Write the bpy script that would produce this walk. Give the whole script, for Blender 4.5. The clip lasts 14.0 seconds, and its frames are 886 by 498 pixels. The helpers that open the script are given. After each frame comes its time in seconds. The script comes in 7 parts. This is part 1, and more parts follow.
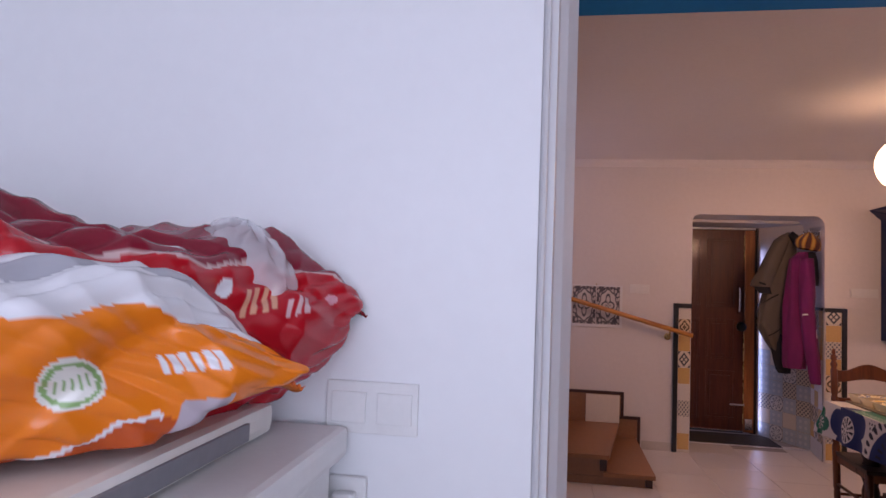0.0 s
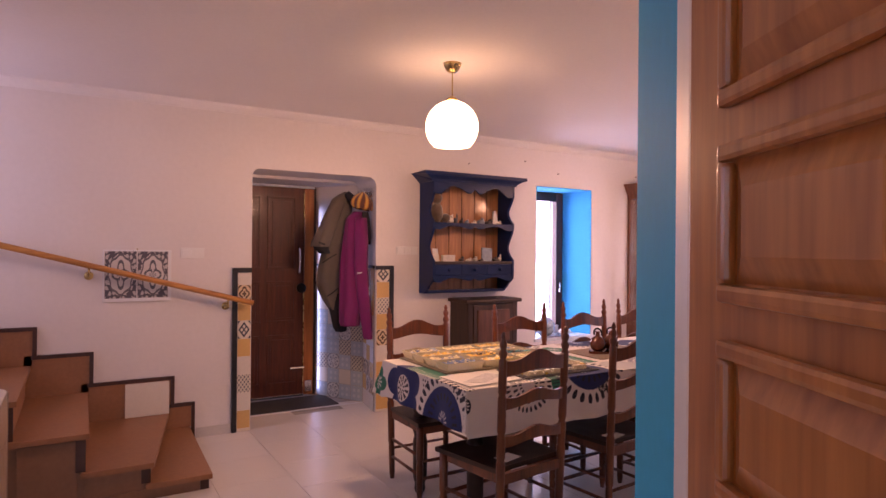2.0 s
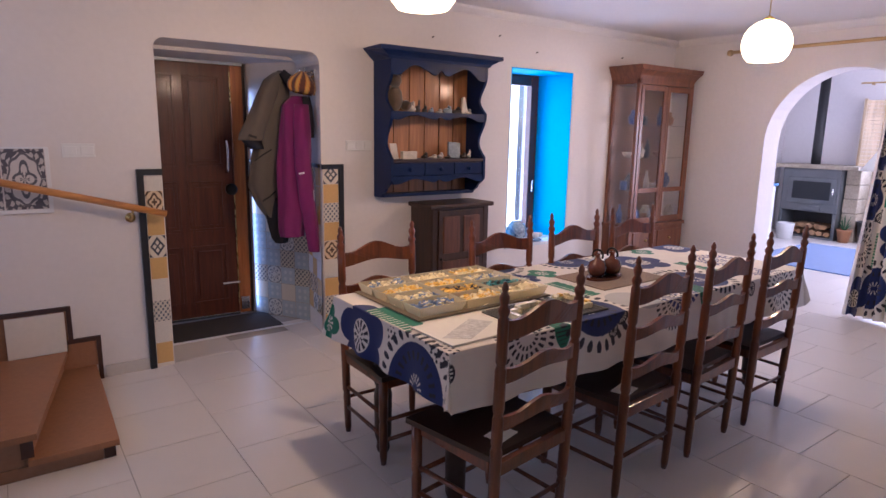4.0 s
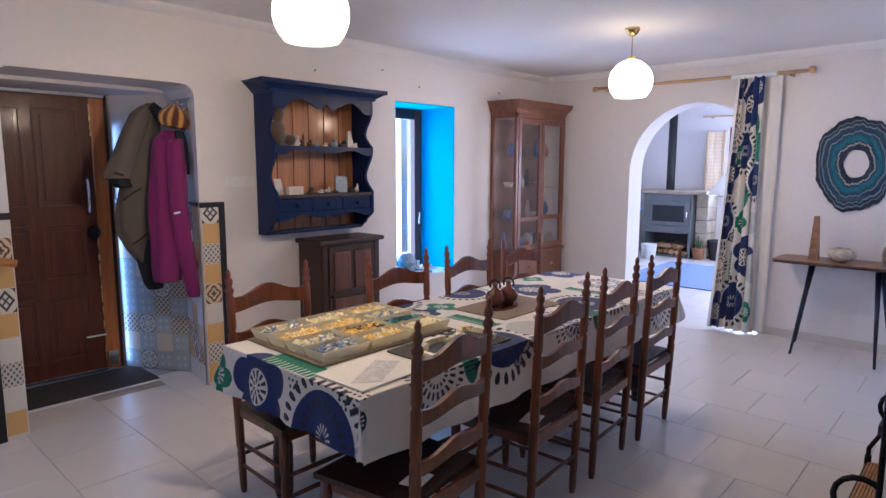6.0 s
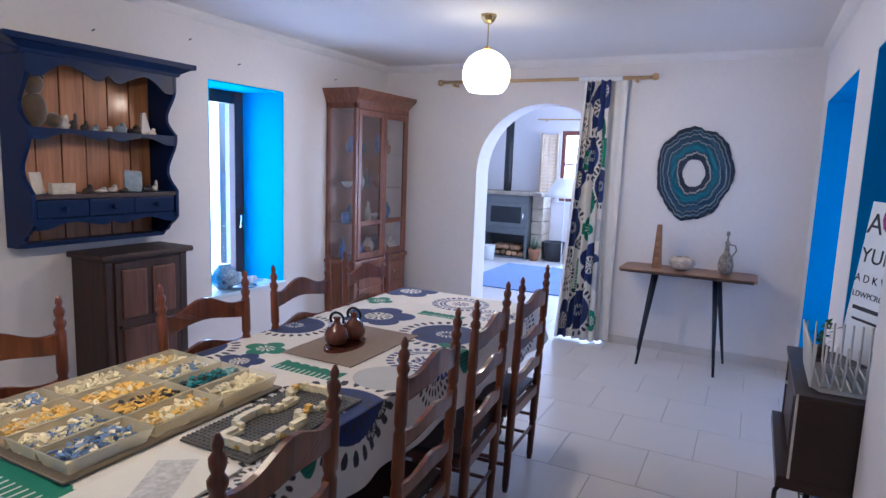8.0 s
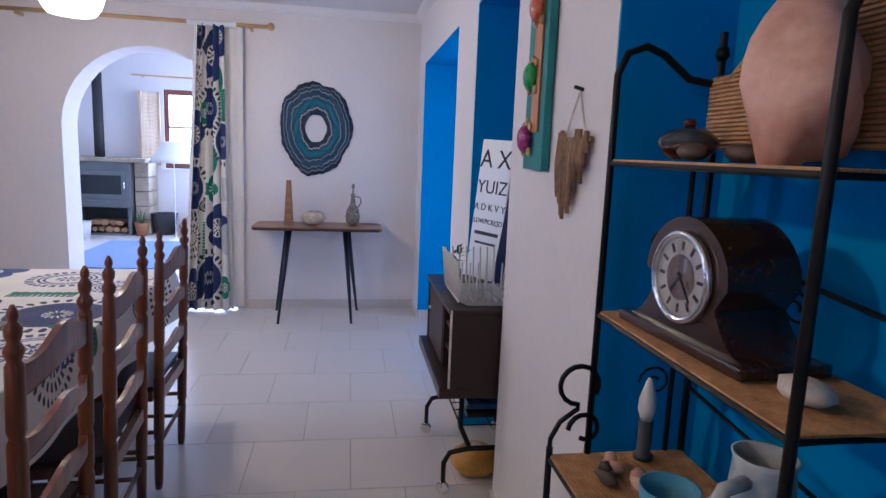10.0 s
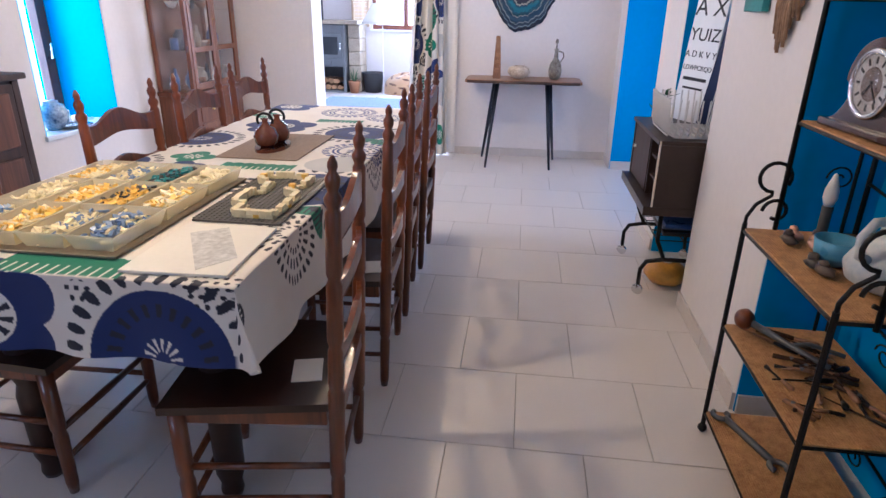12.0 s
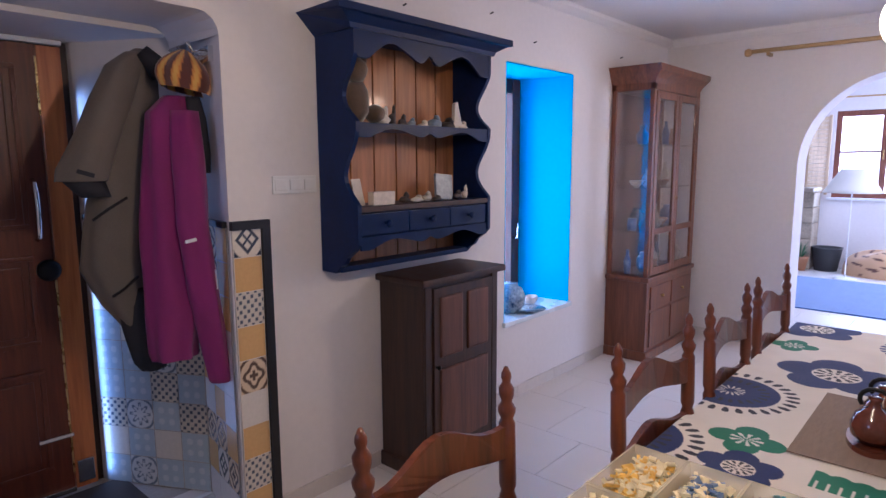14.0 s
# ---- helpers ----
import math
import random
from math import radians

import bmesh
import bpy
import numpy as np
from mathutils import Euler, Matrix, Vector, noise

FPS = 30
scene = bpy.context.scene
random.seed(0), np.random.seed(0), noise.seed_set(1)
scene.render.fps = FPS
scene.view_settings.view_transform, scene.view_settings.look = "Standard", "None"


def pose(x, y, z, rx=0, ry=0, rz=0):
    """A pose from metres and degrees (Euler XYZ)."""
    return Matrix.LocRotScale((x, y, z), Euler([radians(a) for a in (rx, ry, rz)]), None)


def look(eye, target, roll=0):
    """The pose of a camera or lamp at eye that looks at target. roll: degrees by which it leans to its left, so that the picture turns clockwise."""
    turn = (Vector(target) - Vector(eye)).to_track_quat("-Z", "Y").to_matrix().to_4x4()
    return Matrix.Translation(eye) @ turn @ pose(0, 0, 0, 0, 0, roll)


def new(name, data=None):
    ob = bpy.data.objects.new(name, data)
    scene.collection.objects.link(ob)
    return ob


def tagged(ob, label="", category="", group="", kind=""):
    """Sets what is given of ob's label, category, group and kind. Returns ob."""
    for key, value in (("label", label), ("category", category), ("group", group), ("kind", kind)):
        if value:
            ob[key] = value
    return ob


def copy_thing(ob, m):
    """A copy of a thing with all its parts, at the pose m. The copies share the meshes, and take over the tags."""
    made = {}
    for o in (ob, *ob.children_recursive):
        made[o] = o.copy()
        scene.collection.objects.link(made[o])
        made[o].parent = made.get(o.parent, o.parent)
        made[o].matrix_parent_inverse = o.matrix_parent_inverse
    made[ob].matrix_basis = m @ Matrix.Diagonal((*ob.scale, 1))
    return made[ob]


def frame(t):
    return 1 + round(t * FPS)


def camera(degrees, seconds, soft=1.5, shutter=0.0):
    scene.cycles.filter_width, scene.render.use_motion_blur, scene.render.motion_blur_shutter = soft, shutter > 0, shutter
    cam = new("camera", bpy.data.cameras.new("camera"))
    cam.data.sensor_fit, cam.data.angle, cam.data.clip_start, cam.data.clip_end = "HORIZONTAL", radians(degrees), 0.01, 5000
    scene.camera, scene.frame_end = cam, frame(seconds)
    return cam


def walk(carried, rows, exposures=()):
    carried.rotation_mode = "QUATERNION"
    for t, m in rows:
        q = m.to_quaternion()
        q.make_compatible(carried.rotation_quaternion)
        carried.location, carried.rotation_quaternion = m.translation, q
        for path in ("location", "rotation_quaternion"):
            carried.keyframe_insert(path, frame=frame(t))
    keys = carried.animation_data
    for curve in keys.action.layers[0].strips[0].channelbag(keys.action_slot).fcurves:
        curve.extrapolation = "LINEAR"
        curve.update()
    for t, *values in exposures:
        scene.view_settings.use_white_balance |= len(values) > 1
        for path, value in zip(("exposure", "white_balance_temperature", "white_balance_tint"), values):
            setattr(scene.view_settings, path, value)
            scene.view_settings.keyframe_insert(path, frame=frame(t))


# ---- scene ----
cam = camera(72.1, 14.0)
PATH = [
    (0, (0.765, 1.344, 1.427), (0.459, 3.318, 1.53), 2.1),
    (0.5, (0.666, 1.757, 1.445), (0.952, 3.733, 1.555), 1.6),
    (1, (0.672, 1.912, 1.447), (1.364, 3.785, 1.554), 0.9),
    (1.5, (0.792, 1.987, 1.452), (1.717, 3.758, 1.537), 0.7),
    (2, (0.927, 2.059, 1.451), (1.958, 3.773, 1.456), 0.5),
    (2.5, (1.017, 2.298, 1.459), (2.037, 4.0, 1.205), 1.3),
    (3, (1.057, 2.577, 1.471), (1.998, 4.292, 1.054), 1.3),
    (3.5, (1.172, 2.795, 1.499), (2.084, 4.519, 1.056), 0.9),
    (4, (1.3, 2.856, 1.551), (2.456, 4.445, 1.177), 1.0),
    (4.2, (1.285, 2.909, 1.564), (2.565, 4.404, 1.213), 1.4),
    (6.5, (1.281, 3.009, 1.559), (2.739, 4.352, 1.293), 0.1),
    (7, (1.323, 3.112, 1.563), (2.771, 4.465, 1.294), 0.2),
    (7.5, (1.563, 3.244, 1.584), (3.053, 4.552, 1.314), 0.5),
    (8, (1.818, 3.434, 1.594), (3.584, 4.331, 1.316), 2.1),
    (8.5, (1.96, 3.637, 1.594), (3.908, 3.998, 1.325), 2.4),
    (9, (2.136, 3.598, 1.556), (4.116, 3.506, 1.293), 2.0),
    (9.2, (2.155, 3.58, 1.53), (4.12, 3.309, 1.277), 2.4),
    (11.3, (1.426, 3.794, 1.336), (3.355, 3.647, 0.828), 1.3),
    (11.5, (1.366, 3.807, 1.345), (3.27, 3.802, 0.735), 1.6),
    (12, (1.352, 3.886, 1.38), (3.197, 4.112, 0.643), 1.0),
    (12.5, (1.499, 4.039, 1.469), (3.312, 4.408, 0.71), 1.2),
    (13, (1.7, 4.269, 1.536), (3.538, 4.761, 0.921), 2.9),
    (13.5, (1.953, 4.504, 1.542), (3.715, 5.364, 1.145), 0.7),
    (14, (2.003, 4.812, 1.537), (3.478, 6.134, 1.256), -0.3),
]
GRADE = [  # seconds, stops, kelvin, tint
    (0.0, -0.88, 6300, 58), (0.5, -0.62, 6300, 54), (1.0, -0.72, 6300, 52), (1.5, -0.66, 6400, 56), (2.0, -0.28, 6600, 64), (2.5, 0.12, 6400, 56), (3.0, 0.18, 6100, 49), (3.5, 0.0, 5700, 42),
    (4.2, -0.46, 5050, 31), (6.5, -0.36, 4650, 21), (7.5, -0.40, 4400, 19), (8.5, -0.47, 4250, 16), (9.2, -0.48, 4300, 17), (11.3, -0.10, 4700, 23), (12.5, 0.22, 4750, 17), (13.0, -0.60, 4550, 18), (13.5, -0.56, 4700, 25), (14.0, -0.56, 4650, 28),
]
walk(cam, [(t, look(eye, target, roll)) for t, eye, target, roll in PATH], GRADE)
WIN_N, WIN_S, WIN_L, WIN_K, GLOBE_E, UNDERGLOBE_W = 30, 9, 180, 116, 9.0, 56

# ---- light ----
world = bpy.data.worlds.new("world")
scene.world = world
world.use_nodes = True
wn = world.node_tree
sky = wn.nodes.new("ShaderNodeTexSky")
sky.sky_type = "NISHITA"
sky.sun_disc = False
sky.sun_elevation, sky.sun_rotation = radians(37), radians(107)
wn.links.new(sky.outputs[0], wn.nodes["Background"].inputs[0])
wn.nodes["Background"].inputs[1].default_value = 0.12


def area(name, x, y, z, rx, rz, w, h, watts, color):
    d = bpy.data.lights.new(name, "AREA")
    d.shape, d.size, d.size_y, d.energy, d.color = "RECTANGLE", w, h, watts, color
    ob = new(name, d)
    ob.matrix_world = pose(x, y, z, rx, 0, rz)
    return ob


sun_data = bpy.data.lights.new("sun", "SUN")
sun_data.energy, sun_data.angle, sun_data.color = 2.5, radians(0.5), (1, 0.95, 0.88)
sun_ob = new("sun", sun_data)
sun_ob.matrix_world = look((10, -3, 8), (0, 0, 0))
DAY = (0.80, 0.90, 1.0)
# daylight in the window openings
area("window_daylight", 5.45, 7.62, 1.35, -90, 0, 0.78, 1.5, WIN_N, DAY)
area("alcove_daylight", 6.3, 2.52, 1.2, 90, 0, 1.2, 1.6, WIN_S, DAY)
area("living_daylight", 10.0, 3.12, 1.5, 90, 0, 2.6, 1.8, WIN_L, (1.0, 0.95, 0.87))
area("living_window_daylight", 12.42, 5.94, 1.62, 90, 90, 1.1, 1.15, 100, DAY)
# strip lamp added before the closed frame, standing in for daylight past the door
area("entrance_daylight", 2.968, 7.90, 0.95, -90, 40, 0.02, 1.8, 1.8, (0.50, 0.72, 1.0))
area("stair_daylight", -0.70, 6.45, 1.9, 90, -90, 0.85, 0.95, 14, DAY)
# unseen kitchen opening, added and widened to brighten the freezer and bags
area("kitchen_daylight", 1.4, -0.95, 1.7, 90, 0, 3.2, 1.4, WIN_K, (0.62, 0.88, 0.86))
# point lamps added just below the two closed glass globes, for stronger downward light
for n_, (x_, y_) in enumerate(((2.86, 5.18), (5.685, 5.12))):
    d_ = bpy.data.lights.new("bulb", "POINT")
    d_.energy, d_.shadow_soft_size, d_.color = UNDERGLOBE_W, 0.035, (1.0, 0.66, 0.30)
    new("bulb", d_).matrix_world = pose(x_, y_, 2.58 - 0.535)

# ---- materials ----
def mat(name, color, rough=0.6, metal=0.0, var=0.12, scale=6.0, fine=60.0, bump=0.15, rand=0.0, spec=0.5, sheen=0.0, color2=None, stretch=(1, 1, 1), coat=0.0):
    """Paint-like surface: colour varied by a coarse and a fine noise, fine relief, roughness varied too."""
    m = bpy.data.materials.new(name)
    m.use_nodes = True
    nt = m.node_tree
    b = nt.nodes["Principled BSDF"]
    tc = nt.nodes.new("ShaderNodeTexCoord")
    mp = nt.nodes.new("ShaderNodeMapping")
    mp.inputs["Scale"].default_value = stretch
    nt.links.new(tc.outputs["Object"], mp.inputs[0])
    n1 = nt.nodes.new("ShaderNodeTexNoise")
    n1.inputs["Scale"].default_value, n1.inputs["Detail"].default_value = scale, 4
    n2 = nt.nodes.new("ShaderNodeTexNoise")
    n2.inputs["Scale"].default_value, n2.inputs["Detail"].default_value = fine, 3
    nt.links.new(mp.outputs[0], n1.inputs[0])
    nt.links.new(mp.outputs[0], n2.inputs[0])
    mix = nt.nodes.new("ShaderNodeMix")
    mix.inputs[0].default_value = 0.4
    nt.links.new(n1.outputs[0], mix.inputs[2])
    nt.links.new(n2.outputs[0], mix.inputs[3])
    ramp = nt.nodes.new("ShaderNodeValToRGB")
    c2 = color2 or tuple(min(1, c * (1 + var)) for c in color)
    ramp.color_ramp.elements[0].position, ramp.color_ramp.elements[1].position = 0.32, 0.68
    ramp.color_ramp.elements[0].color = (*[c * (1 - var) for c in color], 1)
    ramp.color_ramp.elements[1].color = (*c2, 1)
    nt.links.new(mix.outputs[0], ramp.inputs[0])
    out = ramp.outputs[0]
    if rand:
        oi = nt.nodes.new("ShaderNodeObjectInfo")
        hs = nt.nodes.new("ShaderNodeHueSaturation")
        ma = nt.nodes.new("ShaderNodeMath")
        ma.operation = "MULTIPLY_ADD"
        ma.inputs[1].default_value, ma.inputs[2].default_value = 2 * rand, 1 - rand
        nt.links.new(oi.outputs["Random"], ma.inputs[0])
        nt.links.new(ma.outputs[0], hs.inputs["Value"])
        nt.links.new(out, hs.inputs["Color"])
        out = hs.outputs[0]
    nt.links.new(out, b.inputs["Base Color"])
    mr = nt.nodes.new("ShaderNodeMapRange")
    mr.inputs[3].default_value, mr.inputs[4].default_value = max(0.02, rough - 0.1), min(1, rough + 0.1)
    nt.links.new(n1.outputs[0], mr.inputs[0])
    nt.links.new(mr.outputs[0], b.inputs["Roughness"])
    b.inputs["Metallic"].default_value = metal
    b.inputs["Specular IOR Level"].default_value = spec
    b.inputs["Coat Weight"].default_value = coat
    b.inputs["Coat Roughness"].default_value = 0.12
    if sheen:
        b.inputs["Sheen Weight"].default_value = sheen
    if bump:
        bp = nt.nodes.new("ShaderNodeBump")
        bp.inputs["Strength"].default_value, bp.inputs["Distance"].default_value = bump, 0.004
        nt.links.new(mix.outputs[0], bp.inputs["Height"])
        nt.links.new(bp.outputs[0], b.inputs["Normal"])
    return m


def wood(name, dark, light, axis=2, rough=0.4, coat=0.3, grain=1.0):
    """Wood with grain along the given axis of the object."""
    s = [22 * grain, 22 * grain, 22 * grain]
    s[axis] = 1.6 * grain
    return mat(name, dark, rough=rough, var=0.2, scale=1.0, fine=3.2, color2=light, stretch=tuple(s), bump=0.12, coat=coat)


def glass(name, tint=(1, 1, 1), rough=0.02, edge=0.9):
    m = bpy.data.materials.new(name)
    m.use_nodes = True
    nt = m.node_tree
    b = nt.nodes["Principled BSDF"]
    tr = nt.nodes.new("ShaderNodeBsdfTransparent")
    tr.inputs[0].default_value = (*tint, 1)
    gl = nt.nodes.new("ShaderNodeBsdfGlossy")
    gl.inputs["Roughness"].default_value = rough
    lw = nt.nodes.new("ShaderNodeLayerWeight")
    lw.inputs[0].default_value = 0.5
    pw = nt.nodes.new("ShaderNodeMath")
    pw.operation = "POWER"
    pw.inputs[1].default_value = 4.0
    nt.links.new(lw.outputs["Facing"], pw.inputs[0])
    fr = nt.nodes.new("ShaderNodeMapRange")
    fr.inputs[3].default_value, fr.inputs[4].default_value = 0.1 * edge, edge
    nt.links.new(pw.outputs[0], fr.inputs[0])
    mx = nt.nodes.new("ShaderNodeMixShader")
    nt.links.new(fr.outputs[0], mx.inputs[0])
    nt.links.new(tr.outputs[0], mx.inputs[1])
    nt.links.new(gl.outputs[0], mx.inputs[2])
    nt.links.new(mx.outputs[0], nt.nodes["Material Output"].inputs[0])
    nt.nodes.remove(b)
    return m


def glow(name, color, strength):
    m = bpy.data.materials.new(name)
    m.use_nodes = True
    b = m.node_tree.nodes["Principled BSDF"]
    b.inputs["Base Color"].default_value = (0.9, 0.9, 0.88, 1)
    b.inputs["Roughness"].default_value = 0.2
    b.inputs["Emission Color"].default_value = (*color, 1)
    b.inputs["Emission Strength"].default_value = strength
    return m


def colored(name, rough=0.8, sheen=0.0, bump=0.25, fine=700.0):
    """Printed surface: the print is stored on the mesh as a colour attribute, woven relief on top."""
    m = bpy.data.materials.new(name)
    m.use_nodes = True
    nt = m.node_tree
    b = nt.nodes["Principled BSDF"]
    at = nt.nodes.new("ShaderNodeAttribute")
    at.attribute_name = "print"
    tc = nt.nodes.new("ShaderNodeTexCoord")
    n = nt.nodes.new("ShaderNodeTexNoise")
    n.inputs["Scale"].default_value = fine
    nt.links.new(tc.outputs["Object"], n.inputs[0])
    n2 = nt.nodes.new("ShaderNodeTexNoise")
    n2.inputs["Scale"].default_value = 9
    nt.links.new(tc.outputs["Object"], n2.inputs[0])
    mr = nt.nodes.new("ShaderNodeMapRange")
    mr.inputs[3].default_value, mr.inputs[4].default_value = 0.88, 1.06
    nt.links.new(n2.outputs[0], mr.inputs[0])
    mx = nt.nodes.new("ShaderNodeMix")
    mx.data_type, mx.blend_type = "RGBA", "MULTIPLY"
    mx.inputs[0].default_value = 1
    nt.links.new(at.outputs[0], mx.inputs[6])
    nt.links.new(mr.outputs[0], mx.inputs[7])
    nt.links.new(mx.outputs[2], b.inputs["Base Color"])
    b.inputs["Roughness"].default_value = rough
    b.inputs["Sheen Weight"].default_value = sheen
    bp = nt.nodes.new("ShaderNodeBump")
    bp.inputs["Strength"].default_value, bp.inputs["Distance"].default_value = bump, 0.001
    nt.links.new(n.outputs[0], bp.inputs["Height"])
    nt.links.new(bp.outputs[0], b.inputs["Normal"])
    return m


WHITE = mat("white_plaster", (0.70, 0.665, 0.655), rough=0.85, var=0.04, scale=1.3, fine=28, bump=0.35, spec=0.3)
CEIL = mat("white_ceiling_paint", (0.76, 0.73, 0.72), rough=0.9, var=0.03, scale=1.0, fine=40, bump=0.2, spec=0.3)
KITCHEN = mat("white_kitchen_paint", (0.78, 0.79, 0.80), rough=0.45, var=0.02, scale=1.2, fine=30, bump=0.1)
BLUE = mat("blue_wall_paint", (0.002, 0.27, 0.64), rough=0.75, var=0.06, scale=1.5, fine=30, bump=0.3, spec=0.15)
# same blue paint, brightened in colour where daylight falls on the reveals
BLUELIT = mat("daylit_blue_wall_paint", (0.004, 0.42, 0.76), rough=0.75, var=0.05, scale=1.5, fine=30, bump=0.3, spec=0.15)
TRIMW = mat("white_gloss_paint", (0.72, 0.73, 0.75), rough=0.5, var=0.03, scale=4, fine=50, bump=0.05)
TILE = mat("pale_floor_tile", (0.66, 0.62, 0.59), rough=0.32, var=0.02, scale=5.0, fine=90, bump=0.05, rand=0.025)
GROUT = mat("grey_grout", (0.40, 0.37, 0.34), rough=0.9, var=0.15, scale=5, fine=80)
SKIRT = mat("pale_skirting_tile", (0.55, 0.51, 0.48), rough=0.4, var=0.06, scale=3, fine=40, rand=0.03)
CHAIRW = wood("reddish_brown_varnished_wood", (0.060, 0.013, 0.003), (0.18, 0.045, 0.009), 2, 0.32, 0.35)
SEATW = mat("dark_seat_wood", (0.022, 0.008, 0.004), rough=0.4, var=0.3, scale=8, fine=40, bump=0.1)
DOORW = wood("dark_brown_door_wood", (0.070, 0.013, 0.004), (0.145, 0.031, 0.009), 2, 0.45, 0.1)
DOORL = wood("orange_brown_door_wood", (0.36, 0.098, 0.018), (0.56, 0.190, 0.042), 2, 0.38, 0.3)
CABW = wood("red_brown_cabinet_wood", (0.10, 0.028, 0.011), (0.22, 0.075, 0.028), 2, 0.35, 0.3)
CUPW = wood("worn_dark_oak", (0.018, 0.008, 0.005), (0.062, 0.027, 0.014), 2, 0.5, 0.05)
NAVY = mat("navy_blue_painted_wood", (0.0022, 0.013, 0.068), spec=0.22, rough=0.38, var=0.25, scale=5, fine=50, bump=0.15)
PINE = wood("orange_pine_boards", (0.30, 0.115, 0.035), (0.50, 0.22, 0.075), 2, 0.5, 0.1)
RAILW = wood("honey_wood_rail", (0.42, 0.16, 0.03), (0.60, 0.27, 0.06), 0, 0.35, 0.3)
RODW = wood("pale_wood_rod", (0.45, 0.28, 0.10), (0.62, 0.42, 0.19), 1, 0.4, 0.2)
TERRA = mat("terracotta_stair_tile", (0.30, 0.135, 0.06), rough=0.5, var=0.15, scale=3, fine=40, bump=0.2, rand=0.05)
TERRAD = mat("dull_terracotta_side_tile", (0.24, 0.12, 0.065), rough=0.55, var=0.12, scale=3, fine=40, rand=0.05)
DARKTRIM = mat("dark_brown_edge_trim", (0.055, 0.020, 0.014), rough=0.4, var=0.2, scale=10, fine=60)
BLACKTRIM = mat("near_black_edge_trim", (0.012, 0.012, 0.016), rough=0.4, var=0.2, scale=10, fine=60)
BLACK = mat("black_iron", (0.012, 0.011, 0.011), rough=0.45, metal=0.6, var=0.3, scale=20, fine=120)
CHROME = mat("chrome", (0.75, 0.75, 0.76), rough=0.18, metal=1.0, var=0.05, scale=20, fine=100, bump=0.02)
BRASS = mat("brass", (0.55, 0.40, 0.16), rough=0.28, metal=1.0, var=0.1, scale=20, fine=100, bump=0.03)
PLAST = mat("white_plastic", (0.74, 0.74, 0.73), rough=0.35, var=0.03, scale=10, fine=80, bump=0.03)
CREAM = mat("cream_wall_tile", (0.68, 0.62, 0.54), rough=0.35, var=0.05, scale=3, fine=40, rand=0.04)
GREYM = mat("grey_metal_stove", (0.16, 0.17, 0.175), rough=0.5, metal=0.5, var=0.15, scale=6, fine=60)
DGREY = mat("dark_grey_plastic", (0.04, 0.042, 0.045), rough=0.5, var=0.15, scale=6, fine=60)
RUG = mat("blue_rug_wool", (0.06, 0.14, 0.36), rough=0.95, var=0.15, scale=6, fine=220, bump=0.8, sheen=0.3)
MATD = mat("dark_coir_mat", (0.05, 0.042, 0.038), rough=0.95, var=0.25, scale=8, fine=260, bump=0.9)
GLASS = glass("clear_glass")
GLOBE = glow("lit_opal_glass", (1.0, 0.70, 0.30), GLOBE_E)
OUTSIDE = glow("bright_outside", (0.95, 0.97, 1.0), 5.0)
CLOTH = colored("printed_cotton", 0.85, 0.1)
PRINT = colored("printed_surface", 0.5, 0.0, 0.1, 200)

# ---- mesh helpers ----
def empty(name, m=None, **tags):
    ob = new(name)
    ob.empty_display_size = 0.1
    if m is not None:
        ob.matrix_world = m
    tagged(ob, **tags)
    return ob


def link(name, bm, material, parent=None, label="", smooth=False):
    me = bpy.data.meshes.new(name)
    bm.normal_update()
    bm.to_mesh(me)
    bm.free()
    mats = material if isinstance(material, (list, tuple)) else [material]
    for m in mats:
        me.materials.append(m)
    if smooth:
        me.shade_smooth()
    ob = new(name, me)
    if parent is not None:
        ob.parent = parent
    if label:
        tagged(ob, label=label)
    return ob


def part(name, bm, material, parent, label="", smooth=False):
    return link(name, bm, material, parent, label, smooth)


def thing(name, bm, material, label, category, group="", smooth=False, kind=""):
    return tagged(link(name, bm, material, None, "", smooth), label, category, group, kind)


def add_box(bm, x0, y0, z0, x1, y1, z1, bevel=0.0, m=None):
    vs = [bm.verts.new((x, y, z)) for x in (x0, x1) for y in (y0, y1) for z in (z0, z1)]
    fs = [bm.faces.new([vs[i] for i in q]) for q in ((0, 1, 3, 2), (4, 6, 7, 5), (0, 4, 5, 1), (2, 3, 7, 6), (0, 2, 6, 4), (1, 5, 7, 3))]
    if bevel:
        es = list({e for f in fs for e in f.edges})
        r = bmesh.ops.bevel(bm, geom=es, offset=bevel, segments=2, affect="EDGES", profile=0.6)
        vs = list({v for f in r["faces"] for v in f.verts} | {v for v in vs if v.is_valid})
    if m is not None:
        bmesh.ops.transform(bm, matrix=m, verts=vs)
    return bm


def box(x0, y0, z0, x1, y1, z1, bevel=0.0, m=None):
    return add_box(bmesh.new(), x0, y0, z0, x1, y1, z1, bevel, m)


def prism(points, z0, z1, axis="z", bm=None):
    """A polygon pushed out along an axis. points are (x, y), for axis y (x, z), for axis x (y, z)."""
    bm = bm or bmesh.new()
    def at(p, h):
        return (p[0], p[1], h) if axis == "z" else (p[0], h, p[1]) if axis == "y" else (h, p[0], p[1])
    a = [bm.verts.new(at(p, z0)) for p in points]
    b = [bm.verts.new(at(p, z1)) for p in points]
    n = len(points)
    fs = [bm.faces.new(a), bm.faces.new(b)]
    for i in range(n):
        fs.append(bm.faces.new((a[i], a[(i + 1) % n], b[(i + 1) % n], b[i])))
    bmesh.ops.recalc_face_normals(bm, faces=fs)
    return bm


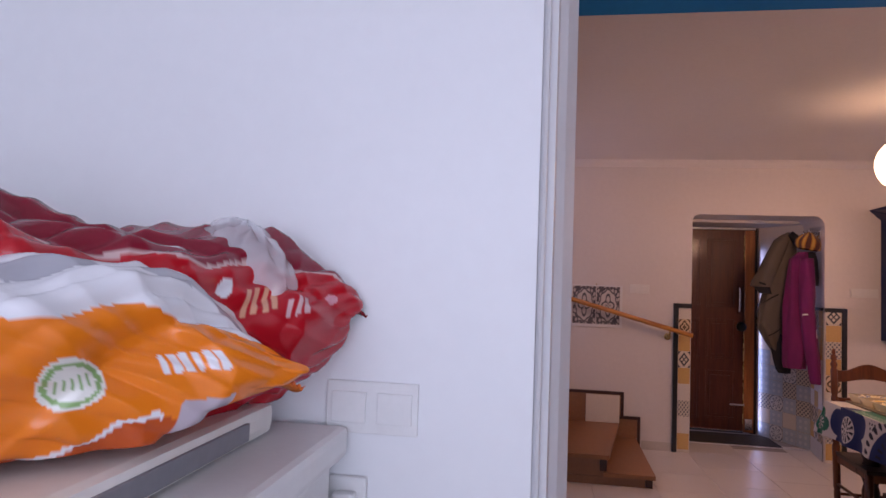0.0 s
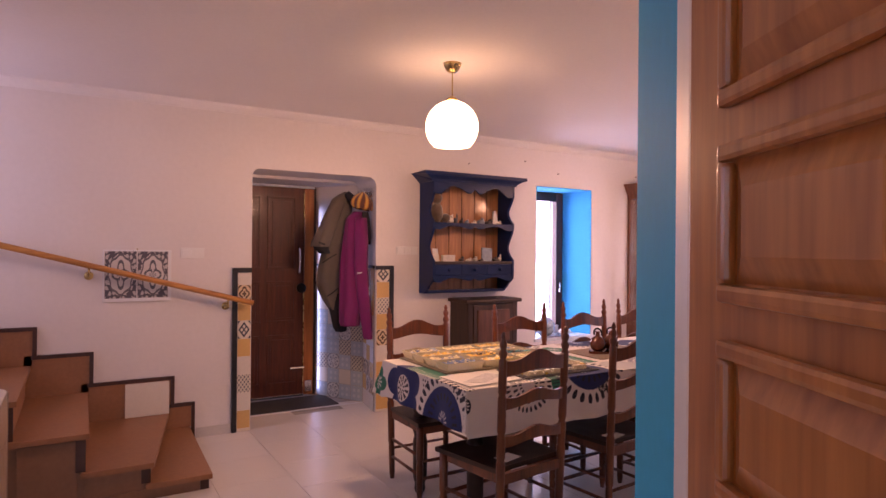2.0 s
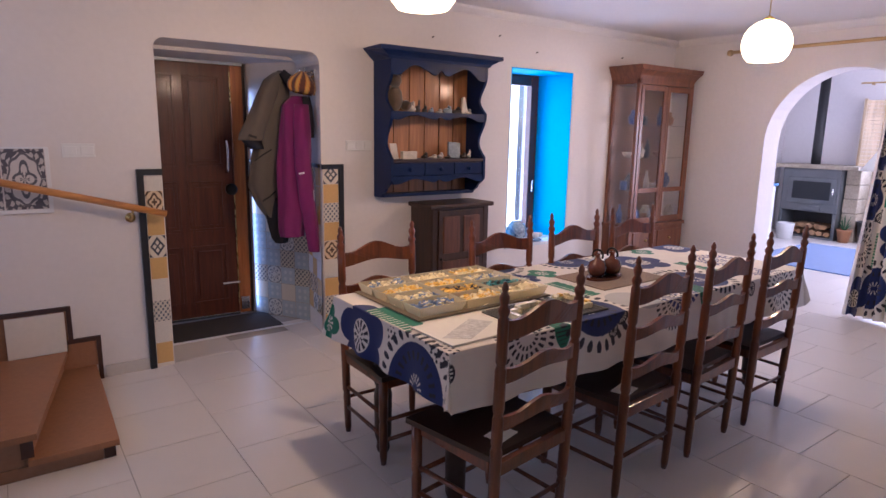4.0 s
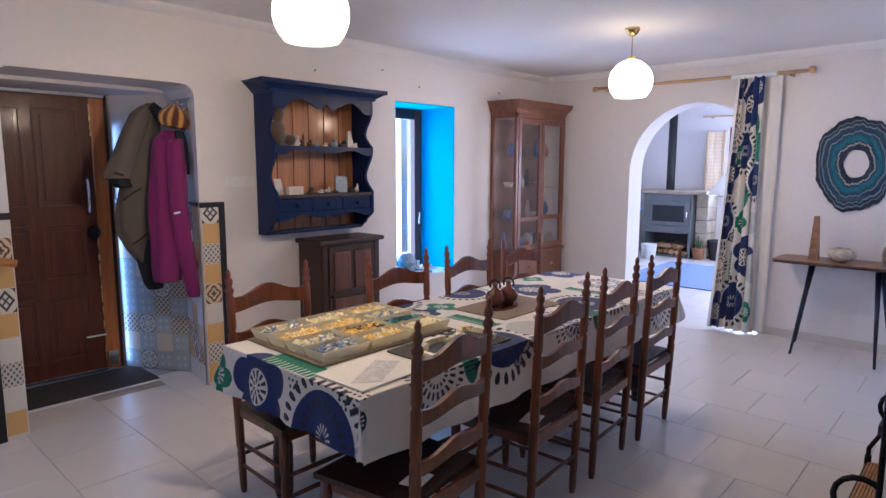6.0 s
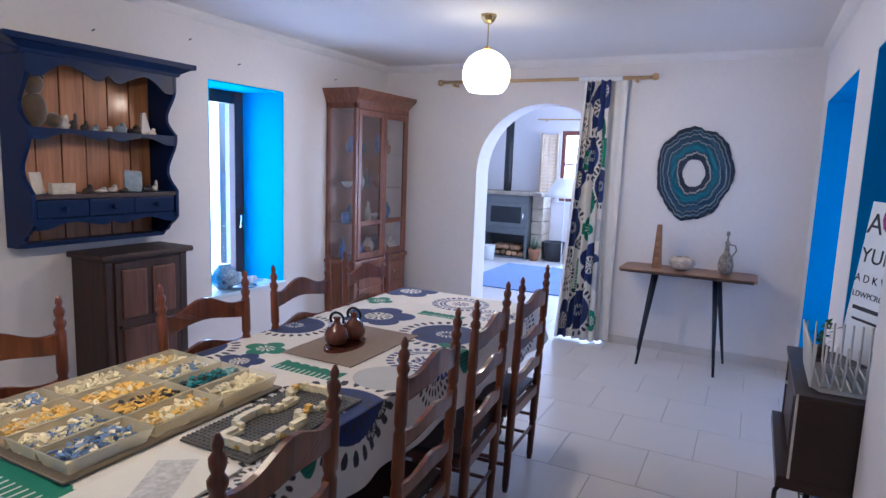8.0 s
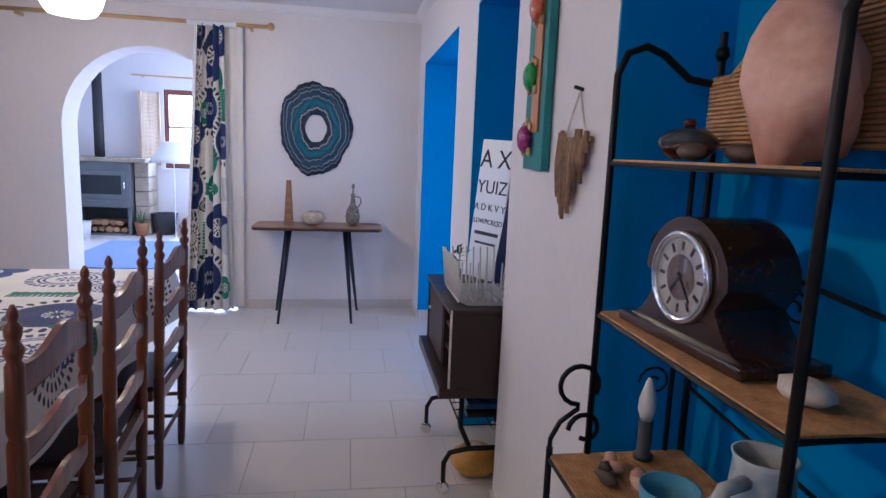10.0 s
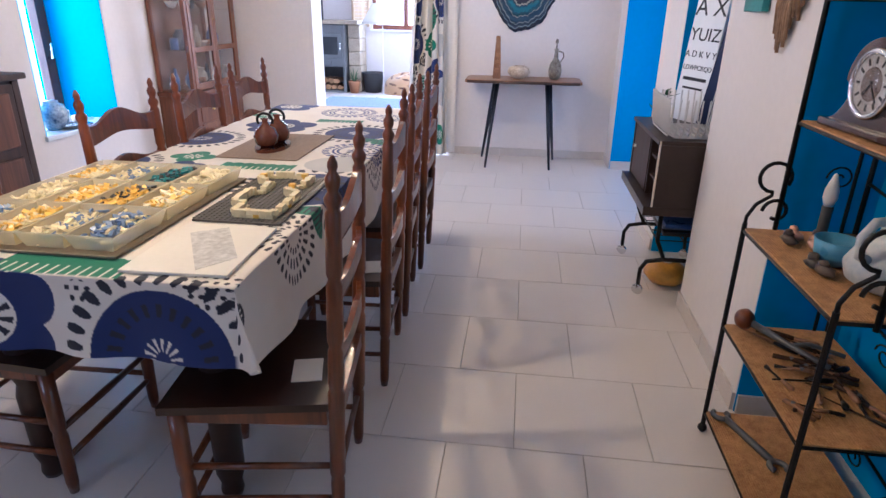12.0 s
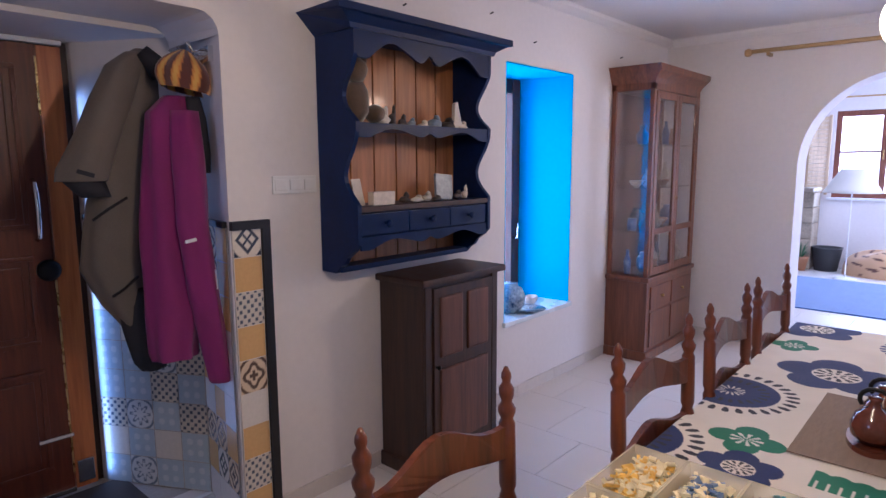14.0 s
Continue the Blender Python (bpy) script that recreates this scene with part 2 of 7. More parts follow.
def lathe(profile, n=20, x=0.0, y=0.0, z=0.0, bm=None, m=None):
    """profile: (radius, height) from bottom to top, turned about the upright axis."""
    bm = bm or bmesh.new()
    rings = []
    for r, h in profile:
        rings.append([bm.verts.new((x + r * math.cos(2 * math.pi * k / n), y + r * math.sin(2 * math.pi * k / n), z + h)) for k in range(n)])
    for a, b in zip(rings, rings[1:]):
        for k in range(n):
            bm.faces.new((a[k], a[(k + 1) % n], b[(k + 1) % n], b[k]))
    if profile[0][0] > 1e-4:
        bm.faces.new(rings[0][::-1])
    if profile[-1][0] > 1e-4:
        bm.faces.new(rings[-1])
    if m is not None:
        bmesh.ops.transform(bm, matrix=m, verts=[v for r in rings for v in r])
    return bm


def tube(points, r, n=8, bm=None, closed=False):
    """A round bar along points; r may be a list."""
    bm = bm or bmesh.new()
    ps = [Vector(p) for p in points]
    rs = r if isinstance(r, (list, tuple)) else [r] * len(ps)
    rings, side = [], None
    for i, p in enumerate(ps):
        a = ps[i - 1] if (i or closed) else p
        b = ps[(i + 1) % len(ps)] if (i + 1 < len(ps) or closed) else p
        d = (b - a).normalized()
        if side is None:
            side = d.orthogonal().normalized()
        side = (side - d * side.dot(d)).normalized()
        up = d.cross(side)
        rings.append([bm.verts.new(p + rs[i] * (side * math.cos(2 * math.pi * k / n) + up * math.sin(2 * math.pi * k / n))) for k in range(n)])
    pairs = list(zip(rings, rings[1:])) + ([(rings[-1], rings[0])] if closed else [])
    for a, b in pairs:
        for k in range(n):
            bm.faces.new((a[k], a[(k + 1) % n], b[(k + 1) % n], b[k]))
    if not closed:
        bm.faces.new(rings[0][::-1])
        bm.faces.new(rings[-1])
    return bm


def arc(cx, cz, r, a0, a1, n=10):
    return [(cx + r * math.cos(radians(a0 + (a1 - a0) * k / n)), cz + r * math.sin(radians(a0 + (a1 - a0) * k / n))) for k in range(n + 1)]


def grid_mesh(name, fn, nu, nv, material, color=None, close_u=False):
    """A sheet of nu x nv quads; fn(U, V) with arrays in 0..1 gives x, y, z arrays; color(U, V) gives an rgb array."""
    U, V = np.meshgrid(np.linspace(0, 1, nu + 1), np.linspace(0, 1, nv + 1), indexing="ij")
    X, Y, Z = fn(U, V)
    co = np.stack([X, Y, Z], -1).reshape(-1, 3)
    i = np.arange(nu)[:, None] * (nv + 1) + np.arange(nv)[None, :]
    quads = np.stack([i, i + nv + 1, i + nv + 2, i + 1], -1).reshape(-1, 4)
    me = bpy.data.meshes.new(name)
    me.from_pydata(co.tolist(), [], quads.tolist())
    if color is not None:
        c = color(U, V).reshape(-1, 3)
        at = me.color_attributes.new("print", "FLOAT_COLOR", "POINT")
        at.data.foreach_set("color", np.concatenate([c, np.ones((len(c), 1))], 1).astype(np.float32).ravel())
    me.materials.append(material)
    me.shade_smooth()
    return me


def blob(bm, x, y, z, rx, ry, rz, rough=0.2, seed=0, sub=2):
    """A lumpy rounded body."""
    r = bmesh.ops.create_icosphere(bm, subdivisions=sub, radius=1.0)
    for v in r["verts"]:
        k = 1 + rough * noise.noise(v.co * 1.7 + Vector((seed * 3.1, seed * 1.7, 0)))
        v.co = Vector((x + v.co.x * rx * k, y + v.co.y * ry * k, z + v.co.z * rz * k))
    return bm


def bevel_mod(ob, w=0.004, seg=2):
    b = ob.modifiers.new("bevel", "BEVEL")
    b.width, b.segments, b.limit_method = w, seg, "ANGLE"
    return ob


def structure(name, bm, material, label="", smooth=False):
    return tagged(link(name, bm, material, None, "", smooth), label=label, kind="structure")

# ---- structure ----
N, S, E, C = 7.035, 3.035, 7.47, 2.58      # inner faces of the dining room's walls, and its ceiling
floor = structure("floor", box(-0.75, -1.3, -0.2, 12.7, 8.3, -0.005), GROUT, "pale square floor tiles laid in half-bond with thin grey joints")


def wall(name, pts, z0, z1, material=WHITE, label="white plastered wall", axis="z"):
    return structure(name, prism(pts, z0, z1, axis), material, label)


# north wall with the entrance recess and the window
wall("wall_north_1", [(-0.6, N), (2.13, N), (2.13, 8.05), (-0.6, 8.05)], 0, C)
wall("wall_north_2", [(3.22, N), (5.057, N), (5.057, 7.66), (3.2, 8.05), (2.97, 8.05), (2.99, 7.93), (3.28, 7.42)], 0, C)
wall("wall_north_3", [(5.855, N), (7.47, N), (7.47, 7.66), (5.80, 7.66)], 0, C)
top = [(2.13, C), (2.13, 2.04)] + [(2.19 - 0.06 * math.cos(radians(a)), 2.04 + 0.06 * math.sin(radians(a))) for a in (20, 45, 70, 90)]
top += [(3.14 + 0.08 * math.sin(radians(a)), 2.02 + 0.08 * math.cos(radians(a))) for a in (0, 20, 45, 70)] + [(3.22, 2.02), (3.22, C)]
wall("wall_north_4", top, N, 7.45, axis="y")
wall("wall_north_5", [(2.13, 7.45), (3.27, 7.45), (2.97, 8.05), (2.13, 8.05)], 2.075, C)
wall("wall_north_6", [(5.057, N), (5.855, N), (5.80, 7.66), (5.057, 7.66)], 0, 0.50)
wall("wall_north_7", [(5.057, N), (5.855, N), (5.80, 7.66), (5.057, 7.66)], 2.14, C)
# the window's blue lining, its colour brightened for the daylight on it
structure("trim_window_right", prism([(5.851, N + 0.002), (5.796, 7.60), (5.790, 7.60), (5.845, N + 0.002)], 0.53, 2.135), BLUELIT, "blue window reveal with daylight put into its colour")
structure("trim_window_left", box(5.058, N + 0.002, 0.53, 5.066, 7.60, 2.135), BLUELIT, "blue window reveal with daylight put into its colour")
structure("trim_window_top", prism([(5.067, N + 0.002), (5.844, N + 0.002), (5.789, 7.60), (5.067, 7.60)], 2.130, 2.138), BLUELIT, "blue window head with daylight put into its colour")

# south wall: kitchen doorway, shelf niche and two blue alcoves
wall("wall_south_1", [(-0.6, 2.4), (0.772, 2.4), (0.775, 2.5), (0.83, 2.72), (0.75, S), (-0.6, S)], 0, C)
wall("wall_south_2", [(1.772, 2.702), (2.04, S), (2.5, S), (2.5, 2.45), (1.66, 2.45), (1.62, 2.58)], 0, C)
wall("wall_south_3", [(0.772, 2.4), (1.66, 2.45), (1.772, 2.702), (2.04, S), (0.75, S), (0.83, 2.72), (0.775, 2.5)], 2.175, C)
wall("wall_south_4", [(2.5, 2.45), (3.37, 2.45), (3.37, 2.74), (2.5, 2.74)], 0, C)
wall("wall_south_5", [(2.5, 2.74), (3.37, 2.74), (3.37, S), (2.5, S)], 2.14, C)
wall("wall_south_6", [(3.37, S), (4.245, S), (4.245, 2.45), (3.37, 2.45)], 0, C)
wall("wall_south_7", [(4.245, 2.45), (5.0, 2.45), (5.0, 2.6), (4.245, 2.6)], 0, C)
wall("wall_south_8", [(4.245, 2.6), (5.0, 2.6), (5.0, S), (4.245, S)], 2.14, C)
wall("wall_south_9", [(5.0, S), (5.53, S), (5.53, 2.45), (5.0, 2.45)], 0, C)
wall("wall_south_10", [(5.53, 2.6), (7.10, 2.6), (7.10, S), (5.53, S)], 2.14, C)
wall("wall_south_11", [(7.10, S), (7.47, S), (7.47, 2.45), (7.10, 2.45)], 0, C)

wall("wall_south_13", [(5.53, 2.45), (7.10, 2.45), (7.10, 2.6), (5.53, 2.6)], 2.02, C)
wall("wall_south_14", [(5.53, 2.45), (5.68, 2.45), (5.68, 2.6), (5.53, 2.6)], 0, 2.02)
wall("wall_south_15", [(6.92, 2.45), (7.10, 2.45), (7.10, 2.6), (6.92, 2.6)], 0, 2.02)


def lining(name, x0, x1, back, yb=2.605):
    """Blue paint on the inside of an alcove."""
    structure(f"trim_{name}_east", box(x1 - 0.006, yb + 0.001, 0.0, x1 - 0.001, S - 0.002, 2.134), BLUE, "blue painted alcove side")
    structure(f"trim_{name}_west", box(x0 + 0.001, yb + 0.001, 0.0, x0 + 0.006, S - 0.002, 2.134), BLUE, "blue painted alcove side")
    structure(f"trim_{name}_top", box(x0 + 0.001, yb + 0.001, 2.134, x1 - 0.001, S - 0.002, 2.139), BLUE, "blue painted alcove head")
    if back:
        structure(f"trim_{name}_back", box(x0 + 0.001, yb - 0.004, 0.0, x1 - 0.001, yb, 2.139), BLUE, "blue painted alcove back")


lining("niche", 2.5, 3.37, True, 2.745)
lining("alcove", 4.245, 5.0, True)
lining("bay", 5.53, 7.10, False)
# daylight on this reveal is put into its brighter blue
structure("trim_doorway_blue", prism([(1.776, 2.700), (2.036, 3.022), (2.032, 3.030), (1.766, 2.705)], 0, 2.172), BLUELIT, "blue painted doorway reveal with daylight put into its colour")
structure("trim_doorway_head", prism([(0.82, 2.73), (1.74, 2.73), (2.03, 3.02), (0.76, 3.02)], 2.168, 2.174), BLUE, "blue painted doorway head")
# white door frame in the kitchen doorway
fr = bmesh.new()
prism([(1.628, 2.575), (1.752, 2.705), (1.778, 2.690), (1.66, 2.545)], 0, 2.13, "z", fr)
prism([(0.776, 2.43), (0.792, 2.43), (0.796, 2.47), (0.812, 2.49), (0.812, 2.56), (0.836, 2.60), (0.842, 2.71), (0.83, 2.72), (0.776, 2.5)], 0, 2.13, "z", fr)
prism([(0.83, 2.6), (1.64, 2.58), (1.74, 2.70), (0.84, 2.71)], 2.13, 2.172, "z", fr)
structure("trim_door_frame", fr, TRIMW, "white painted moulded door frame")
structure("trim_wall_edge", tube([(0.772, 2.402, 0), (0.772, 2.402, C)], 0.007), TRIMW, "white corner bead")

# east wall with the arch
arch = [(2.45, 0), (4.60, 0), (4.60, 1.51)] + [(5.28 - 0.68 * math.cos(radians(a)), 1.51 + 0.68 * math.sin(radians(a))) for a in range(8, 180, 8)] + [(5.96, 1.51), (5.96, 0), (8.2, 0), (8.2, 2.75), (2.45, 2.75)]
wall("wall_east", arch, E, 7.77, WHITE, "white plastered wall with a round-headed arch", "x")
wall("wall_west_1", [(-0.75, 2.3), (-0.6, 2.3), (-0.6, 6.0), (-0.75, 6.0)], 0, C)
wall("wall_west_2", [(-0.75, 6.9), (-0.6, 6.9), (-0.6, 8.05), (-0.75, 8.05)], 0, C)
wall("wall_west_3", [(-0.75, 6.0), (-0.6, 6.0), (-0.6, 6.9), (-0.75, 6.9)], 0, 1.4)
wall("wall_west_4", [(-0.75, 6.0), (-0.6, 6.0), (-0.6, 6.9), (-0.75, 6.9)], 2.4, C)
structure("ceiling", box(-0.75, 2.38, C, 7.77, 8.06, C + 0.1), CEIL, "white painted ceiling")
# plaster cornice
co = bmesh.new()
prism([(N, C), (N - 0.055, C), (N - 0.045, C - 0.02), (N - 0.02, C - 0.045), (N, C - 0.06)], -0.6, E, "x", co)
structure("trim_cornice_north", co, CEIL, "thin white plaster cornice")
co = prism([(E, C), (E - 0.055, C), (E - 0.045, C - 0.02), (E - 0.02, C - 0.045), (E, C - 0.06)], S, N - 0.056, "y")
structure("trim_cornice_east", co, CEIL, "thin white plaster cornice")
co = prism([(S, C), (S + 0.055, C), (S + 0.045, C - 0.02), (S + 0.02, C - 0.045), (S, C - 0.06)], -0.6, E - 0.056, "x")
structure("trim_cornice_south", co, CEIL, "thin white plaster cornice")

# kitchen shell
wall("wall_kitchen_north", [(-0.3, 2.34), (0.765, 2.34), (0.765, 2.399), (-0.3, 2.399)], 0, C, KITCHEN, "glossy white kitchen wall")
wall("wall_kitchen_west", [(-0.4, -1.3), (-0.3, -1.3), (-0.3, 2.4), (-0.4, 2.4)], 0, C, KITCHEN)
wall("wall_kitchen_east", [(3.2, -1.3), (3.3, -1.3), (3.3, 2.45), (3.2, 2.45)], 0, C, KITCHEN)
wall("wall_kitchen_south_1", [(-0.4, -1.3), (-0.3, -1.3), (-0.3, -1.1), (-0.4, -1.1)], 0, C, KITCHEN)
wall("wall_kitchen_south_2", [(-0.3, -1.3), (3.3, -1.3), (3.3, -1.1), (-0.3, -1.1)], 0, 0.95, KITCHEN)
wall("wall_kitchen_south_3", [(-0.3, -1.3), (3.3, -1.3), (3.3, -1.1), (-0.3, -1.1)], 2.4, C, KITCHEN)
structure("ceiling_kitchen", box(-0.4, -1.3, C, 3.3, 2.38, C + 0.1), CEIL, "white kitchen ceiling")

# living room shell
wall("wall_living_north", [(7.77, 8.05), (12.6, 8.05), (12.6, 8.2), (7.77, 8.2)], 0, 2.75)
wall("wall_living_south_1", [(7.77, 3.0), (12.6, 3.0), (12.6, 3.2), (7.77, 3.2)], 0, 0.6)
wall("wall_living_south_2", [(7.77, 3.0), (12.6, 3.0), (12.6, 3.2), (7.77, 3.2)], 2.42, 2.75)
wall("wall_living_south_3", [(7.77, 3.0), (8.65, 3.0), (8.65, 3.2), (7.77, 3.2)], 0.6, 2.42)
wall("wall_living_south_4", [(11.35, 3.0), (12.6, 3.0), (12.6, 3.2), (11.35, 3.2)], 0.6, 2.42)
wall("wall_living_east_1", [(12.3, 3.2), (12.6, 3.2), (12.6, 5.36), (12.3, 5.36)], 0, 2.75)
wall("wall_living_east_2", [(12.3, 6.52), (12.6, 6.52), (12.6, 8.05), (12.3, 8.05)], 0, 2.75)
wall("wall_living_east_3", [(12.3, 5.36), (12.6, 5.36), (12.6, 6.52), (12.3, 6.52)], 0, 1.01)
wall("wall_living_east_4", [(12.3, 5.36), (12.6, 5.36), (12.6, 6.52), (12.3, 6.52)], 2.23, 2.75)
structure("ceiling_living", box(7.77, 3.0, 2.75, 12.6, 8.2, 2.85), CEIL, "white living room ceiling")

# skirting tiles
def skirting(name, x0, y0, x1, y1, side):
    """Low tiled skirting from one point to another; side is the unit step away from the wall."""
    base = empty(name, label="low pale tile skirting", kind="structure")
    L = math.hypot(x1 - x0, y1 - y0)
    n = max(1, round(L / 0.46))
    for k in range(n):
        a, b = k / n + 0.002 / L, (k + 1) / n - 0.002 / L
        xa, ya, xb, yb = x0 + (x1 - x0) * a, y0 + (y1 - y0) * a, x0 + (x1 - x0) * b, y0 + (y1 - y0) * b
        part("skirting_tile", prism([(xa, ya), (xb, yb), (xb + side[0] * 0.012, yb + side[1] * 0.012), (xa + side[0] * 0.012, ya + side[1] * 0.012)], 0, 0.075), SKIRT, base)


skirting("baseboard_north_1", 1.72, N, 1.98, N, (0, -1))
skirting("baseboard_north_2", 3.40, N, 7.46, N, (0, -1))
skirting("baseboard_east_1", E, 4.59, E, S + 0.01, (-1, 0))
skirting("baseboard_east_2", E, 7.02, E, 5.97, (-1, 0))
skirting("baseboard_south_1", 3.37, S, 4.245, S, (0, 1))
skirting("baseboard_south_2", 5.0, S, 5.53, S, (0, 1))
skirting("baseboard_south_3", 7.10, S, 7.46, S, (0, 1))
skirting("baseboard_south_4", 2.06, S, 2.5, S, (0, 1))
skirting("baseboard_niche", 3.363, 2.75, 3.363, S - 0.003, (-1, 0))
skirting("baseboard_bay", 7.093, 2.61, 7.093, S - 0.003, (-1, 0))

# ---- stairs ----
stairs = empty("stairs", label="terracotta tiled stairs with dark wooden edge trim against the white wall", kind="structure")
RISE = [(1.62, 1.655, 0.095, 0.28), (1.30, 1.51, 0.215, 0.49), (0.975, 0.98, 0.43, 0.712), (0.645, 0.645, 0.645, 0.907), (0.32, 0.33, 0.86, 1.12), (-0.02, 0.0, 1.07, 1.33)]
Y0 = 5.95
for i, (xs, xn, z, zt) in enumerate(RISE):
    xs2, xn2 = (RISE[i + 1][0], RISE[i + 1][1]) if i + 1 < len(RISE) else (-0.6, -0.6)
    z0 = RISE[i - 1][2] if i else 0.0
    part("step_core", prism([(xs2 - 0.02, Y0), (xs - 0.02, Y0), (xn - 0.02, N), (xn2 - 0.02, N)], 0, z - 0.03), TERRAD, stairs, "dull brown side tiles")
    part("tread", prism([(xs2 - 0.022, Y0 - 0.035), (xs + 0.02, Y0 - 0.035), (xn + 0.02, N), (xn2 - 0.022, N)], z - 0.03, z), TERRA, stairs, "smooth terracotta tread")
    part("riser", prism([(xs - 0.02, Y0 + 0.002), (xs - 0.008, Y0 + 0.002), (xn - 0.008, N), (xn - 0.02, N)], z0, z - 0.031), TERRA, stairs)
    part("riser_edge", prism([(xs - 0.045, Y0 - 0.012), (xs + 0.004, Y0 - 0.012), (xs + 0.004, Y0), (xs - 0.045, Y0)], z0 + 0.002, z - 0.031), DARKTRIM, stairs, "dark brown corner strip")
    zb = RISE[i - 1][3] if i else 0.0
    part("wall_panel", prism([(xn2 - 0.02, z), (xn + 0.03, z), (xn + 0.03, zt), (xn2 - 0.02, zt)], N - 0.012, N - 0.001, "y"), TERRA, stairs)
    part("panel_trim", prism([(xn2 + 0.02, zt), (xn + 0.055, zt), (xn + 0.055, zb), (xn + 0.03, zb), (xn + 0.03, zt - 0.025), (xn2 + 0.02, zt - 0.025)], N - 0.02, N - 0.0005, "y"), DARKTRIM, stairs, "dark brown edge trim")
for k, (x0, x1) in enumerate([(0.62, 1.10), (1.103, 1.57), (0.14, 0.617)]):
    part("side_tile", box(x0, Y0 - 0.010, 0.0, x1, Y0 + 0.001, 0.058, 0.002), TERRAD, stairs)
for x0, x1, h in [(0.975, 1.265, 0.18), (0.665, 0.94, 0.39), (0.34, 0.61, 0.60)]:
    part("side_tile", box(x0, Y0 - 0.008, 0.062, x1, Y0 + 0.001, h, 0.002), TERRAD, stairs)
thing("loose_white_tile", box(1.235, N - 0.03, 0.216, 1.528, N - 0.021, 0.461, 0.002, None), CREAM, "loose pale tile leaning on the stair wall panel", "tile")

# low tiled wall beside the stairs
lw = empty("low_wall", label="low wall with a rounded end clad in beige tiles beside the stairs", kind="structure")
BEIGE = mat("beige_wall_tile", (0.34, 0.25, 0.18), rough=0.3, var=0.06, scale=3, fine=40, rand=0.06)
LR, LX, LY0, LY1, LH = 0.13, 0.67, 4.80, 5.43, 0.82
part("wall_core", prism([(-0.6, LY0), (LX - LR, LY0)] + [(LX - LR + LR * math.cos(radians(a)), LY0 + LR + LR * math.sin(radians(a))) for a in range(-80, 1, 20)] + [(LX - LR + LR * math.cos(radians(a)), LY1 - LR + LR * math.sin(radians(a))) for a in range(0, 91, 15)] + [(-0.6, LY1)], 0, LH), CREAM, lw)
path = [(LX - LR + LR * math.cos(radians(a)), LY1 - LR + LR * math.sin(radians(a)), a) for a in (75, 45, 15)] + [(LX, LY1 - LR - 0.035 - 0.07 * k, 0) for k in range(6)]
for r in range(4):
    for x, y, a in path:
        part("wall_tile", box(-0.0325, -0.004, 0.01 + r * 0.203, 0.0325, 0.004, 0.208 + r * 0.203, 0.001, pose(x, y, 0, 0, 0, a - 90)), BEIGE, lw)
    for k in range(5):
        part("wall_tile", box(-0.49 + k * 0.2, LY1, 0.01 + r * 0.203, -0.295 + k * 0.2, LY1 + 0.006, 0.208 + r * 0.203, 0.001), BEIGE, lw)
for k in range(4):
    for j in range(6):
        part("top_tile", box(0.50 - 0.2 * k, 4.81 + 0.102 * j, LH, 0.696 - 0.2 * k - (0.09 if k == 0 else 0), 4.909 + 0.102 * j, LH + 0.012, 0.002), CREAM, lw, "glossy pale top tile")

# handrail
rail = empty("handrail", label="honey-coloured wooden handrail on brackets above the stairs", category="handrail")
part("rail", tube([(2.12, N - 0.10, 1.025), (0.53, N - 0.10, 1.452), (-0.2, N - 0.10, 1.65)], 0.021, 10), RAILW, rail, smooth=True)
for x in (1.93, 1.0, 0.45):
    z = 1.025 + (2.12 - x) * 0.2686
    b = tube([(x, N - 0.10, z - 0.015), (x, N - 0.10, z - 0.06), (x, N - 0.06, z - 0.075), (x, N, z - 0.075)], 0.007, 6)
    b = lathe([(0.03, 0), (0.03, 0.008), (0.012, 0.014)], 12, 0, 0, 0, b, pose(x, N, z - 0.075, 90))
    part("bracket", b, BRASS, rail, "dull brass bracket", True)


# ---- patterned tiles and pictures ----
def tile_print(kind, seed):
    """Colour of one decorated wall tile over (u, v) in -1..1."""
    def f(U, V):
        u, v = U * 2 - 1, V * 2 - 1
        r, a = np.hypot(u, v), np.arctan2(v, u)
        base, ink = [((0.72, 0.66, 0.55), (0.05, 0.06, 0.09)), ((0.66, 0.42, 0.16), (0.60, 0.36, 0.13)), ((0.70, 0.66, 0.60), (0.64, 0.60, 0.54)), ((0.62, 0.58, 0.50), (0.10, 0.12, 0.17)), ((0.70, 0.55, 0.36), (0.12, 0.08, 0.06)), ((0.66, 0.68, 0.70), (0.20, 0.24, 0.30)), ((0.46, 0.55, 0.64), (0.60, 0.66, 0.72))][kind]
        if kind == 0:
            k = (np.abs(np.abs(u) + np.abs(v) - 0.75) < 0.13) | ((np.abs(np.abs(u) - np.abs(v)) < 0.12) & (r < 0.5)) | (r > 1.15)
        elif kind == 3:
            k = ((np.floor(u * 3.5) + np.floor(v * 3.5)) % 2 == 0) & (np.hypot((u * 3.5) % 1 - 0.5, (v * 3.5) % 1 - 0.5) < 0.46)
        elif kind == 5:
            k = (np.abs(r - 0.55 - 0.2 * np.cos(8 * a)) < 0.09) | (np.abs(r - 1.1) < 0.08)
        elif kind == 6:
            k = np.abs(np.sin(4 * u) * np.sin(4 * v)) > 0.6
        elif kind == 4:
            k = (np.abs(r - 0.62 - 0.12 * np.cos(4 * a)) < 0.12) | (r < 0.25 + 0.1 * np.cos(4 * a)) | (np.abs(r - 1.15) < 0.1)
        else:
            k = np.zeros_like(u, bool)
        return np.where(k[..., None], np.array(ink), np.array(base))
    return f


